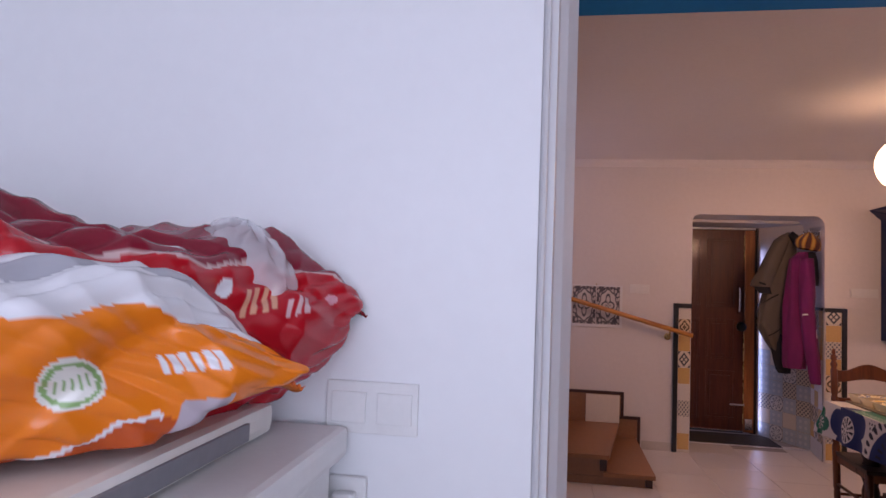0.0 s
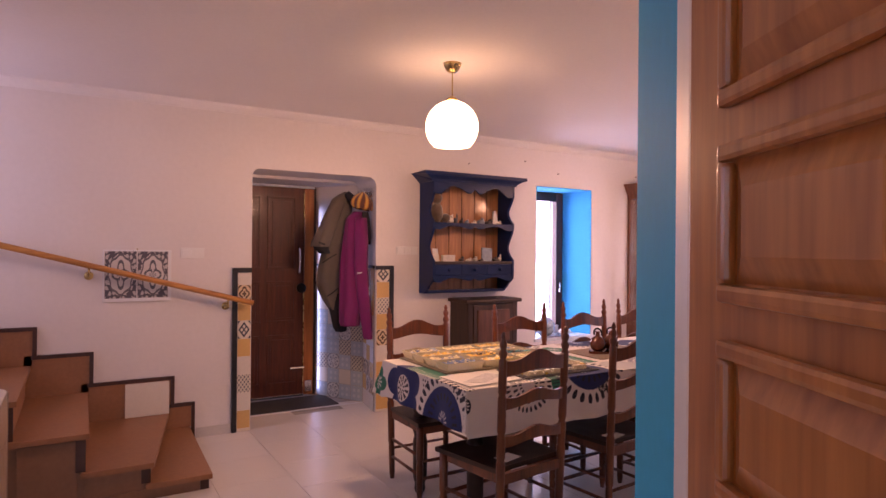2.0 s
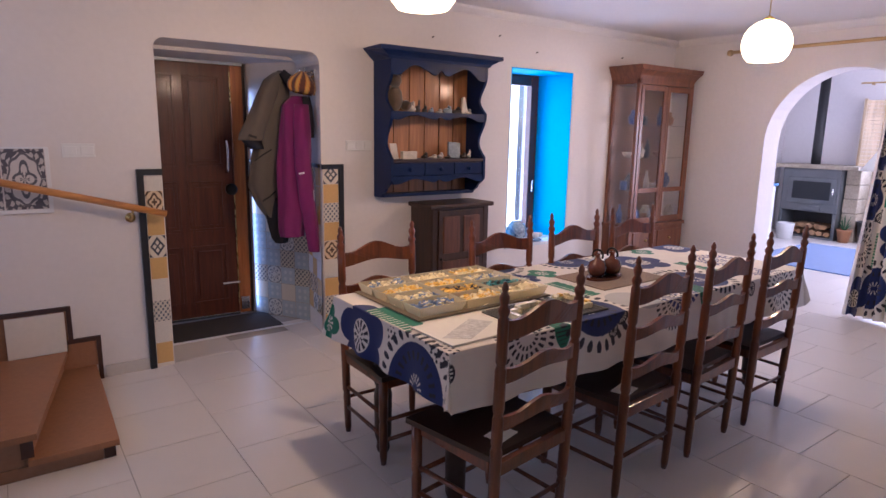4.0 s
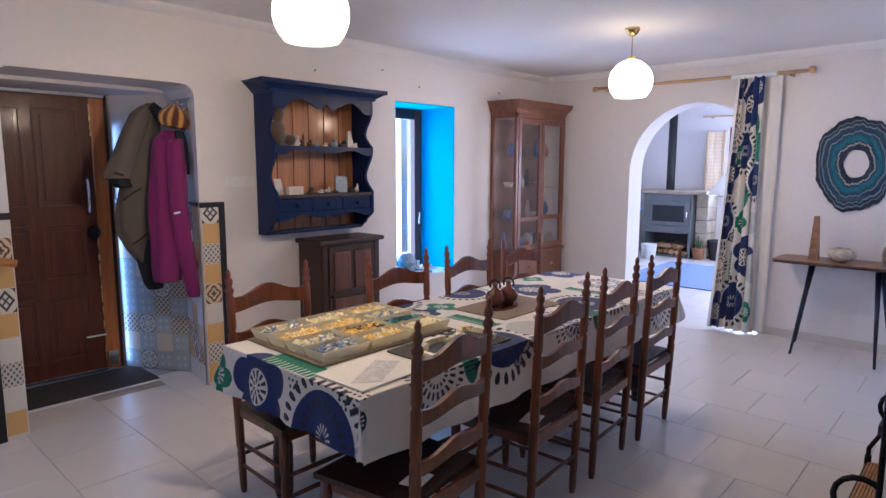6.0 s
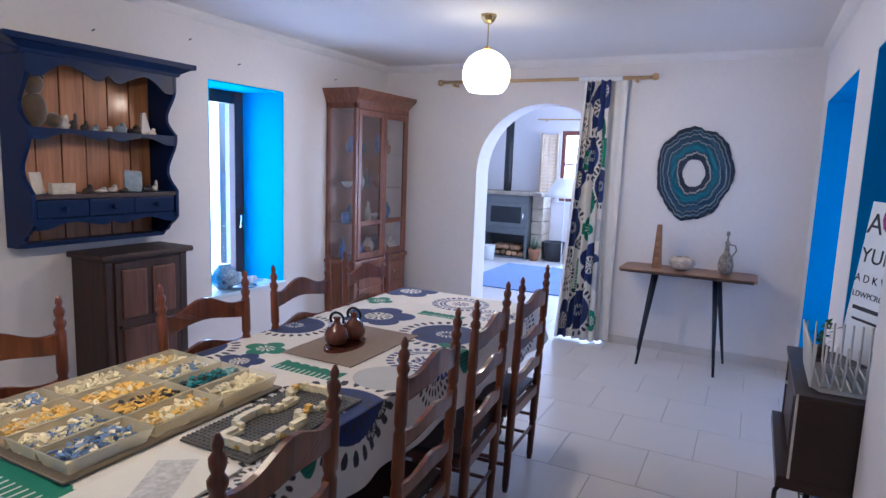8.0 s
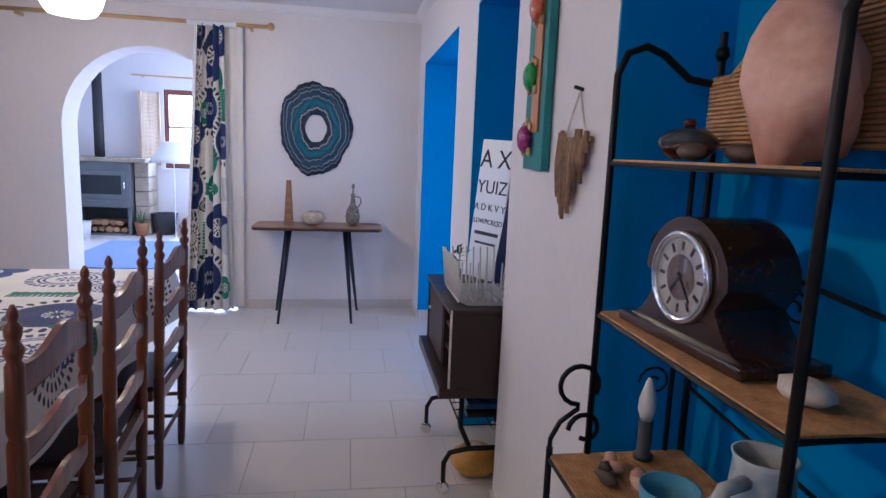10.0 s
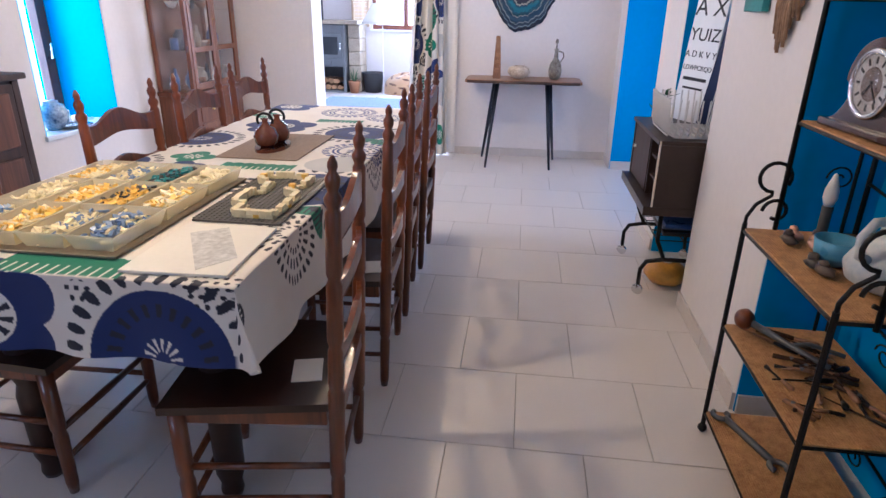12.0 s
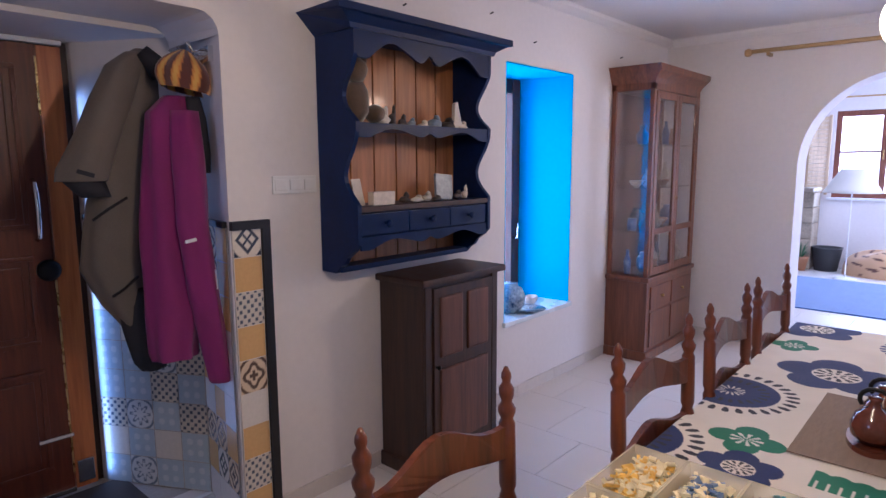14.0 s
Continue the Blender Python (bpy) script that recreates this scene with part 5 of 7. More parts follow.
ob = new("knit", grid_mesh("knit", hat_fn, 120, 24, colored("knitted_wool", 0.95, 0.4, 0.6, 300), hat_col))
ob.parent = hat
hk = empty("coat_rack", label="row of chrome coat hooks on the recess wall", category="coat hooks")
part("rack_board", prism([(3.228, 7.10), (3.272, 7.40), (3.252, 7.403), (3.208, 7.103)], 1.93, 1.99), CHROME, hk)
for y, x in ((7.15, 3.20), (7.26, 3.215), (7.36, 3.23)):
    part("hook", tube([(x + 0.02, y, 1.98), (x - 0.03, y, 1.97), (x - 0.05, y, 2.0)], 0.006, 6), CHROME, hk, smooth=True)

# ---- curtain, rod and agate art on the east wall ----
rod = empty("curtain_rod", label="pale wooden curtain rod with ball ends above the arch", category="curtain rod")
part("rod", tube([(7.37, 4.30, 2.385), (7.37, 6.33, 2.395)], 0.016, 12), RODW, rod, smooth=True)
for y in (4.285, 6.345):
    part("finial", lathe([(0.016, -0.03), (0.03, -0.015), (0.032, 0.0), (0.026, 0.02), (0, 0.028)], 14, 0, 0, 0, None, pose(7.37, y, 2.39, 90 if y < 5 else -90)), RODW, rod, smooth=True)
for y in (4.45, 6.2):
    part("bracket", box(7.365, y - 0.012, 2.355, E, y + 0.012, 2.38, 0.004), RODW, rod)
CUR = [("flower", 0.10, 1.5, 0.20), ("sun", 0.45, 1.72, 0.22), ("sunring", 0.1, 1.9, 0.17), ("leaf", 0.55, 1.3, 0.12), ("sun", 0.12, 1.05, 0.24), ("bloom", 0.5, 1.05, 0.12), ("flower", 0.62, 0.72, 0.2), ("grey", 0.82, 0.62, 0.14), ("half", 0.35, 0.6, 0.16), ("sunring", 0.1, 0.62, 0.18), ("sun", 0.45, 0.28, 0.25), ("flower", 0.12, 0.15, 0.2), ("bloom", 0.75, 0.2, 0.1), ("flower", 0.5, 2.15, 0.22), ("sun", 0.15, 2.35, 0.2), ("leaf", 0.7, 1.95, 0.12), ("sun", 0.75, 1.45, 0.2), ("grey", 0.75, 1.05, 0.1), ("med", 0.32, 0.9, 0.05), ("bloom", 0.3, 1.68, 0.09), ("flower", 0.7, 2.3, 0.16), ("half", 0.75, 1.75, 0.13)]


def curtain_fn(U, V):
    w = 0.20 + 0.13 * (1 - V) ** 1.2
    y = 4.76 + (U - 0.5) * 2 * w * 0.62 + 0.012 * np.sin(U * 38)
    x = 7.37 + 0.035 * np.sin(U * 31 + 0.6 * np.sin(V * 3)) * (0.6 + 0.5 * (1 - V)) - 0.03 * (1 - V)
    return x, y + 0.05 * (1 - V), 0.015 + 2.365 * V


def curtain_col(U, V):
    c = fabric(U * 0.9, V * 2.4, [(k_, x_, y_, r_ * 1.02) for k_, x_, y_, r_ in CUR])
    c[U < 0.055] = (0.72, 0.70, 0.67)
    c[U > 0.93] = (0.72, 0.70, 0.67)
    return c


cur = empty("curtain", label="gathered curtain in white cotton with large navy, blue and green flowers", category="curtain")
ob = new("panel", grid_mesh("panel", lambda U, V: curtain_fn(1 - U, V), 260, 420, CLOTH, curtain_col))
ob.parent = cur
lin = new("lining", grid_mesh("lining", lambda U, V: (7.415 + 0.010 * np.sin(U * 9), 4.53 + 0.17 * U - 0.01 * V, 0.02 + 2.36 * V), 60, 20, mat("white_lining", (0.72, 0.70, 0.68), rough=0.85, var=0.04)))
lin.parent = cur
tagged(lin, label="plain white lining edge")
part("heading_tape", tube([(7.37, 4.56, 2.385), (7.37, 4.94, 2.388)], 0.024, 10), TRIMW, cur)


def agate_r(t):
    return 1 + 0.03 * np.sin(3 * t + 0.6) + 0.022 * np.sin(7 * t + 2) + 0.012 * np.sin(13 * t) + 0.008 * np.sin(31 * t)


def agate_fn(U, V):
    t = U * 2 * np.pi
    r = 0.30 + 0.70 * V
    k = (1 + (agate_r(t) - 1) * r)
    ridge = 0.018 * np.sin(np.clip((V - 0.0) * np.pi, 0, np.pi)) + 0.006 * np.sin(V * 26 + 3 * np.sin(3 * t))
    return 7.455 - ridge, 3.925 - 0.305 * r * k * np.cos(t), 1.59 + 0.395 * r * k * np.sin(t)


def agate_col(U, V):
    t = U * 2 * np.pi
    v = V + 0.025 * np.sin(4 * t) + 0.018 * np.sin(11 * t + 1) + 0.012 * np.sin(29 * t)
    c = np.zeros(U.shape + (3,)) + np.array((0.012, 0.03, 0.07))
    for a, b, col in ((0.14, 0.21, (0.36, 0.34, 0.30)), (0.24, 0.52, (0.008, 0.075, 0.12)), (0.28, 0.42, (0.008, 0.13, 0.19)), (0.53, 0.56, (0.26, 0.28, 0.28)), (0.57, 0.72, (0.012, 0.05, 0.10)), (0.73, 0.77, (0.20, 0.24, 0.26)), (0.78, 0.86, (0.01, 0.03, 0.065)), (0.86, 0.89, (0.16, 0.22, 0.26)), (0.89, 1.2, (0.006, 0.014, 0.035))):
        c[(v >= a) & (v < b)] = col
    c[v < 0.16] = (0.012, 0.02, 0.05)
    return c


ag = empty("agate_wall_art", label="blue and white agate-slice wall sculpture with an open white centre", category="wall art")
for name_, v0, v1 in (("inner_rim", 0.0, 0.24), ("inner_band", 0.24, 0.56), ("outer_band", 0.56, 0.80), ("outer_rim", 0.80, 1.0)):
    ob = new(name_, grid_mesh(name_, lambda U, V: agate_fn(U, v0 + (v1 - v0) * V), 240, 24, PRINT, lambda U, V: agate_col(U, v0 + (v1 - v0) * V)))
    ob.parent = ag
    s = ob.modifiers.new("solid", "SOLIDIFY")
    s.thickness, s.offset = 0.012, 1.0

# ---- console table ----
con = empty("console_table", label="live-edge wooden console table on splayed black legs against the wall", category="console table")
CONW = wood("warm_console_wood", (0.17, 0.075, 0.032), (0.36, 0.18, 0.085), 1, 0.4, 0.2)
rs = random.Random(3)
ed_ = [(7.02 + 0.008 * math.sin(9 * k / 20 * 3), 3.40 + 0.97 * k / 20) for k in range(21)]
bm = prism([(7.06, 3.355)] + ed_[1:] + [(7.05, 4.41), (7.40, 4.41), (7.44, 4.36), (7.44, 3.40), (7.40, 3.355)], 0.752, 0.78)
bevel_mod(part("tabletop", bm, CONW, con), 0.005)
part("bark_edge", tube([(7.018 + 0.006 * math.sin(k * 1.7), 3.38 + 1.01 * k / 24, 0.764) for k in range(25)], 0.013, 6), CUPW, con, "dark bark edge")
LEGB = mat("blue_black_steel", (0.012, 0.016, 0.028), rough=0.4, metal=0.3, var=0.2)
for y, fy in ((3.66, 3.60), (4.12, 4.19)):
    part("leg", tube([(7.17, y, 0.752), (6.92, fy, 0.0)], [0.024, 0.010], 10), LEGB, con, smooth=True)
    part("leg", tube([(7.24, y + (0.02 if y > 4 else -0.02), 0.752), (7.36, fy + (0.06 if y > 4 else -0.05), 0.0)], [0.024, 0.010], 10), LEGB, con, smooth=True)
    part("leg_plate", box(7.12, y - 0.05, 0.744, 7.32, y + 0.05, 0.752, 0.002), LEGB, con)
ORN = wood("carved_brown_wood", (0.16, 0.07, 0.03), (0.34, 0.17, 0.08), 2, 0.45, 0.2)
obl = empty("carved_obelisk", label="tapered brown carved wooden obelisk on the console table", category="ornament")
bm = bmesh.new()
bmesh.ops.create_cone(bm, cap_ends=True, segments=4, radius1=0.052, radius2=0.026, depth=0.37)
bmesh.ops.transform(bm, matrix=pose(7.22, 4.13, 0.78 + 0.185, 0, 0, 45), verts=bm.verts)
part("shaft", bm, ORN, obl)
for z in (0.85, 0.92, 0.99, 1.06):
    w = 0.036 - (z - 0.78) * 0.045
    part("inlay", box(7.22 - w - 0.004, 4.13 - w * 0.6, z - 0.022, 7.22 - w + 0.004, 4.13 + w * 0.6, z + 0.022, 0.002), CONW, obl, "paler inlaid panel")
bw = empty("woven_bowl", label="pale shell-like bowl with brown flecks on the console table", category="bowl")
bm = lathe([(0.03, 0), (0.075, 0.02), (0.105, 0.06), (0.09, 0.10), (0.06, 0.115), (0.055, 0.11), (0.08, 0.06), (0.0, 0.015)], 28, 7.22, 3.93, 0.78)
for v in bm.verts:
    v.co += Vector((0.008, 0.008, 0.006)) * noise.noise(v.co * 22)
part("shell", bm, mat("flecked_shell", (0.55, 0.42, 0.28), rough=0.4, var=0.5, scale=22, fine=90, color2=(0.72, 0.62, 0.50)), bw, smooth=True)
jg = empty("console_jug", label="brown patterned ceramic jug with a narrow neck and stopper", category="jug")
JUGM = mat("jug_pattern_glaze", (0.13, 0.085, 0.05), rough=0.35, var=0.5, scale=35, fine=120, color2=(0.34, 0.30, 0.24))
part("body", lathe([(0.035, 0), (0.055, 0.03), (0.062, 0.08), (0.05, 0.14), (0.022, 0.185), (0.016, 0.25), (0.022, 0.27), (0.0, 0.272)], 22, 7.24, 3.60, 0.78), JUGM, jg, smooth=True)
part("handle", tube([(7.24, 3.56, 0.93), (7.24, 3.53, 0.98), (7.24, 3.54, 1.02), (7.24, 3.585, 1.03)], 0.006, 8), JUGM, jg, smooth=True)
part("stopper", lathe([(0.008, 0), (0.006, 0.04), (0.015, 0.055), (0.012, 0.08), (0, 0.085)], 12, 7.24, 3.60, 1.05), JUGM, jg, smooth=True)


# ---- wheeled side cabinet in the alcove ----
DKB = mat("dark_brown_veneer", (0.028, 0.015, 0.012), rough=0.35, var=0.25, scale=6, fine=50)
sc = empty("side_cabinet", label="small dark brown retro cabinet on tubular legs with castors", category="cabinet")
SX0, SX1, SY0, SY1 = 4.27, 4.985, 2.83, 3.24
part("top", box(SX0, SY0, 0.80, SX1, SY1, 0.82, 0.004), DKB, sc)
part("side", box(SX0, SY0, 0.50, SX0 + 0.018, SY1 - 0.01, 0.80, 0.002), DKB, sc)
part("side", box(SX1 - 0.018, SY0, 0.50, SX1, SY1 - 0.01, 0.80, 0.002), DKB, sc)
part("back", box(SX0 + 0.018, SY0, 0.50, SX1 - 0.018, SY0 + 0.012, 0.80), DKB, sc)
part("floor_board", box(SX0, SY0, 0.455, SX1, SY1 + 0.03, 0.50, 0.004), DKB, sc)
part("partition", box(4.52, SY0 + 0.012, 0.50, 4.535, SY1 - 0.02, 0.80), DKB, sc)
d = part("door", box(4.54, SY1 - 0.03, 0.505, SX1 - 0.02, SY1 - 0.016, 0.795, 0.002), CUPW, sc, "sliding wooden door")
part("knob", lathe([(0.006, 0), (0.010, 0.012), (0, 0.015)], 10, 0, 0, 0, None, pose(4.90, SY1 - 0.016, 0.67, -90)), TRIMW, d)
for z in (0.60, 0.70):
    part("inner_shelf", box(SX0 + 0.018, SY0 + 0.012, z, 4.52, SY1 - 0.03, z + 0.012), CUPW, sc)
part("edge_strip", box(SX0 - 0.002, SY1 - 0.012, 0.50, SX0 + 0.008, SY1 - 0.004, 0.82), SHELLM, sc, "worn pale edge strip")
for x in (4.35, 4.92):
    part("leg", tube([(x, 2.90, 0.455), (x, 2.90, 0.30), (x, 2.90, 0.24), (x, 2.93, 0.20), (x, 3.12, 0.20), (x, 3.20, 0.185), (x, 3.225, 0.14), (x, 3.225, 0.06)], 0.011, 8), BLACK, sc, smooth=True)
    part("leg", tube([(x, 3.16, 0.455), (x, 3.16, 0.30), (x, 3.12, 0.21)], 0.011, 8), BLACK, sc, smooth=True)
    part("leg", tube([(x, 2.90, 0.24), (x, 2.87, 0.18), (x, 2.86, 0.06)], 0.011, 8), BLACK, sc, smooth=True)
    for y in (3.225, 2.86):
        w = part("castor", lathe([(0.022, -0.01), (0.028, -0.006), (0.028, 0.006), (0.022, 0.01)], 16, 0, 0, 0, None, pose(x, y, 0.028, 90, 0, 60)), CHROME, sc, smooth=True)
        part("castor_fork", box(x - 0.008, y - 0.008, 0.028, x + 0.008, y + 0.008, 0.07, 0.002), BLACK, w)
for k in range(8):
    part("rack_wire", tube([(4.36 + 0.55 * k / 7, 2.90, 0.30), (4.36 + 0.55 * k / 7, 3.16, 0.30)], 0.003, 5), BLACK, sc)
for y in (2.90, 3.03, 3.16):
    part("rack_wire", tube([(4.35, y, 0.30), (4.92, y, 0.30)], 0.004, 5), BLACK, sc)
for k, (a, b, h) in enumerate([(4.42, 4.70, 0.02), (4.45, 4.72, 0.025), (4.40, 4.66, 0.02)]):
    z = 0.304 + 0.025 * k
    thing("magazine", box(a, 2.93, z, b, 3.12, z + 0.02, 0.003), [DKB, GREYC, CONT[3]][k], "magazine lying on the wire rack under the cabinet", "magazine", "magazines on the rack")
gr = empty("gourd", label="round yellow gourd lying on the floor under the cabinet", category="gourd")
GOURD = mat("yellow_gourd_skin", (0.55, 0.27, 0.03), rough=0.4, var=0.2, scale=8, fine=60)
bm = lathe([(0.03, 0), (0.085, 0.015), (0.115, 0.05), (0.11, 0.085), (0.06, 0.12), (0.02, 0.125)], 24, 4.52, 3.05, 0.0)
for v in bm.verts:
    a = math.atan2(v.co.y - 3.05, v.co.x - 4.52)
    k = 1 + 0.03 * math.cos(9 * a)
    v.co.x, v.co.y = 4.52 + (v.co.x - 4.52) * k, 3.05 + (v.co.y - 3.05) * k
part("body", bm, GOURD, gr, smooth=True)
part("stalk", lathe([(0.03, 0), (0.02, 0.012), (0.0, 0.02)], 10, 4.52, 3.05, 0.12), SHELLM, gr, "pale cut top")

# dish-like wire basket, plant and letter board on the cabinet
WIREW = mat("white_wire", (0.62, 0.60, 0.57), rough=0.5, var=0.08)
wb = empty("wire_basket", label="white bent-wire basket standing on the dark cabinet", category="wire basket")
BX0, BX1, BY0, BY1, BZ = 4.33, 4.72, 2.93, 3.19, 0.822
for k in range(15):
    f = k / 14
    x = BX0 + (BX1 - BX0) * f
    part("wire", tube([(x, BY0 - 0.02, BZ + 0.19), (x, BY0, BZ + 0.02), (x, BY0 + 0.03, BZ + 0.006), (x, BY1 - 0.03, BZ + 0.006), (x, BY1, BZ + 0.02), (x, BY1 + 0.015, BZ + 0.17), (x + 0.013, BY1 + 0.015, BZ + 0.18)], 0.004, 6), WIREW, wb, smooth=True)
for k in range(9):
    y = BY0 + (BY1 - BY0) * k / 8
    part("wire", tube([(BX0 - 0.015, y, BZ + 0.18), (BX0, y, BZ + 0.03), (BX0 + 0.03, y, BZ + 0.010), (BX1 - 0.03, y, BZ + 0.010), (BX1, y, BZ + 0.03), (BX1 + 0.015, y, BZ + 0.18)], 0.004, 6), WIREW, wb, smooth=True)
pl = empty("small_plant", label="small dark green potted plant on the cabinet", category="plant")
part("pot", lathe([(0.025, 0), (0.035, 0.05), (0.032, 0.05), (0.0, 0.04)], 14, 4.86, 3.12, 0.82), DKB, pl, smooth=True)
LEAF = mat("dark_green_leaf", (0.02, 0.09, 0.03), rough=0.5, var=0.3, scale=30)
rs = random.Random(8)
for k in range(26):
    a, r, z = rs.uniform(0, 6.28), rs.uniform(0.005, 0.05), rs.uniform(0.05, 0.15)
    bm = bmesh.new()
    vs = [bm.verts.new(p) for p in ((0, 0, 0), (0.012, 0.014, 0.004), (0, 0.04, 0.008), (-0.012, 0.014, 0.004))]
    bm.faces.new(vs)
    bmesh.ops.transform(bm, matrix=pose(4.86 + r * math.cos(a), 3.12 + r * math.sin(a), 0.82 + z, rs.uniform(-20, 60), rs.uniform(-30, 30), math.degrees(a) - 90), verts=bm.verts)
    part("leaf", bm, LEAF, pl)
part("stem", tube([(4.86, 3.12, 0.85), (4.862, 3.12, 0.93)], 0.004, 5), LEAF, pl)

letters = empty("letter_board", pose(4.88, 2.985, 0.82, -5, 2, 212), label="white board with rows of black letters leaning in the alcove", category="sign")
part("board", box(-0.105, -0.008, 0.0, 0.105, 0.008, 0.68, 0.002), PLAST, letters, "white board")
INK = mat("black_ink", (0.012, 0.012, 0.013), rough=0.6, var=0.1)


def text_mesh(txt, size, x, z, parent):
    c = bpy.data.curves.new("letters", "FONT")
    c.body, c.size, c.align_x, c.extrude = txt, size, "CENTER", 0.0012
    o = bpy.data.objects.new("tmp_letters", c)
    scene.collection.objects.link(o)
    me = bpy.data.meshes.new_from_object(o.evaluated_get(bpy.context.evaluated_depsgraph_get()))
    bpy.data.objects.remove(o)
    me.name = "letters"
    me.materials.clear()
    me.materials.append(INK)
    t = new("letters", me)
    t.parent = parent
    t.matrix_local = pose(x, -0.0085, z, 90)
    return t


text_mesh("A X", 0.125, 0, 0.545, letters)
text_mesh("YUIZ", 0.092, 0, 0.42, letters)
text_mesh("A D K V Y", 0.048, 0, 0.335, letters)
text_mesh("LDWPCRQD", 0.035, 0, 0.27, letters)
part("small_line", box(-0.08, -0.0095, 0.215, 0.08, -0.008, 0.232), INK, letters)
part("small_line", box(-0.07, -0.0095, 0.17, 0.07, -0.008, 0.181), INK, letters)
thing("dark_blue_board", box(-0.16, -0.01, 0.0, 0.16, 0.01, 0.66, 0.003, pose(4.60, 2.90, 0.82, -7, 4, 200)), NAVY, "dark blue board leaning behind the letter board", "board")

# ---- hangings on the pier ----
TEAL = mat("teal_painted_wood", (0.03, 0.20, 0.21), rough=0.6, var=0.25, scale=8, fine=50)
tb = empty("turtle_board", label="teal and bare wood board with three painted turtles on it", category="wall art")
part("board", box(3.79, S + 0.004, 1.385, 3.985, S + 0.03, 1.97, 0.004), TEAL, tb)
part("wood_strip", box(3.83, S + 0.030, 1.50, 3.90, S + 0.038, 1.975, 0.003), PINE, tb, "bare wood strip")
part("cord", tube([(3.82, S + 0.015, 1.965), (3.885, S + 0.006, 2.09), (3.95, S + 0.015, 1.965)], 0.0035, 6), SHELLM, tb)
for (x, z), c in zip(((3.86, 1.87), (3.89, 1.67), (3.92, 1.48)), ((0.50, 0.10, 0.03), (0.03, 0.30, 0.06), (0.30, 0.02, 0.18))):
    tm = mat("turtle_shell", c, rough=0.25, var=0.3, scale=30, coat=0.5)
    tu = part("turtle", blob(bmesh.new(), x, S + 0.048, z, 0.036, 0.024, 0.045, 0.05, 1), tm, tb, "glossy painted turtle shell", True)
    for sx, sz in ((-1, 1), (1, 1), (-1, -1), (1, -1), (0, 1.3)):
        part("limb", blob(bmesh.new(), x + 0.032 * sx, S + 0.042, z + 0.04 * sz, 0.012, 0.008, 0.016, 0.1, 2, 1), RODW, tu, smooth=True)
dw = empty("driftwood_hanging", label="bundle of driftwood sticks hanging from a nail by a cord", category="wall art")
DRIFT = mat("driftwood", (0.24, 0.14, 0.075), rough=0.8, var=0.4, scale=12, fine=70, bump=0.5, rand=0.2)
rs = random.Random(5)
for k in range(13):
    x = 3.66 - 0.016 * k
    L = 0.225 * (1 - 0.75 * abs(k - 3) / 10) + rs.uniform(-0.02, 0.02)
    zt = 1.49 + rs.uniform(-0.015, 0.012)
    part("stick", tube([(x, S + 0.018, zt), (x + rs.uniform(-0.004, 0.004) - 0.002, S + 0.022, zt - L * 0.5), (x - 0.006 + rs.uniform(-0.006, 0.006), S + 0.018, zt - L)], [0.007, 0.009, 0.006], 7), DRIFT, dw, smooth=True)
part("cross_stick", tube([(3.68, S + 0.012, 1.47), (3.45, S + 0.012, 1.475)], 0.007, 7), DRIFT, dw)
part("cord", tube([(3.64, S + 0.012, 1.48), (3.56, S + 0.008, 1.60), (3.49, S + 0.012, 1.48)], 0.003, 6), SHELLM, dw)
part("nail", tube([(3.56, S, 1.603), (3.56, S + 0.025, 1.61)], 0.005, 6), BLACK, dw)

# ---- wrought-iron shelf unit in the niche ----
et = empty("shelf_unit", label="black wrought-iron shelf unit with wicker shelves standing in the blue niche", category="shelf unit")
WICK = mat("woven_wicker", (0.42, 0.20, 0.065), rough=0.6, var=0.3, scale=30, fine=160, bump=0.7, color2=(0.60, 0.34, 0.13))
EX0, EX1, EYB, EY1, EY2 = 2.63, 3.23, 2.86, 3.09, 3.18


def wicker(parent, name, x0, x1, y0, y1, z, along="y"):
    """A shelf of many thin parallel canes on a frame."""
    f = part(name, box(x0, y0, z - 0.014, x1, y1, z - 0.006), WICK, parent, "woven wicker shelf")
    n = 44
    bm = bmesh.new()
    for k in range(n):
        y = y0 + (y1 - y0) * (k + 0.5) / n
        tube([(x0, y, z - 0.005), (x1, y, z - 0.005)], (y1 - y0) / n * 0.52, 5, bm)
    tagged(part("cane_weave", bm, WICK, f), kind="stuff")
    return f


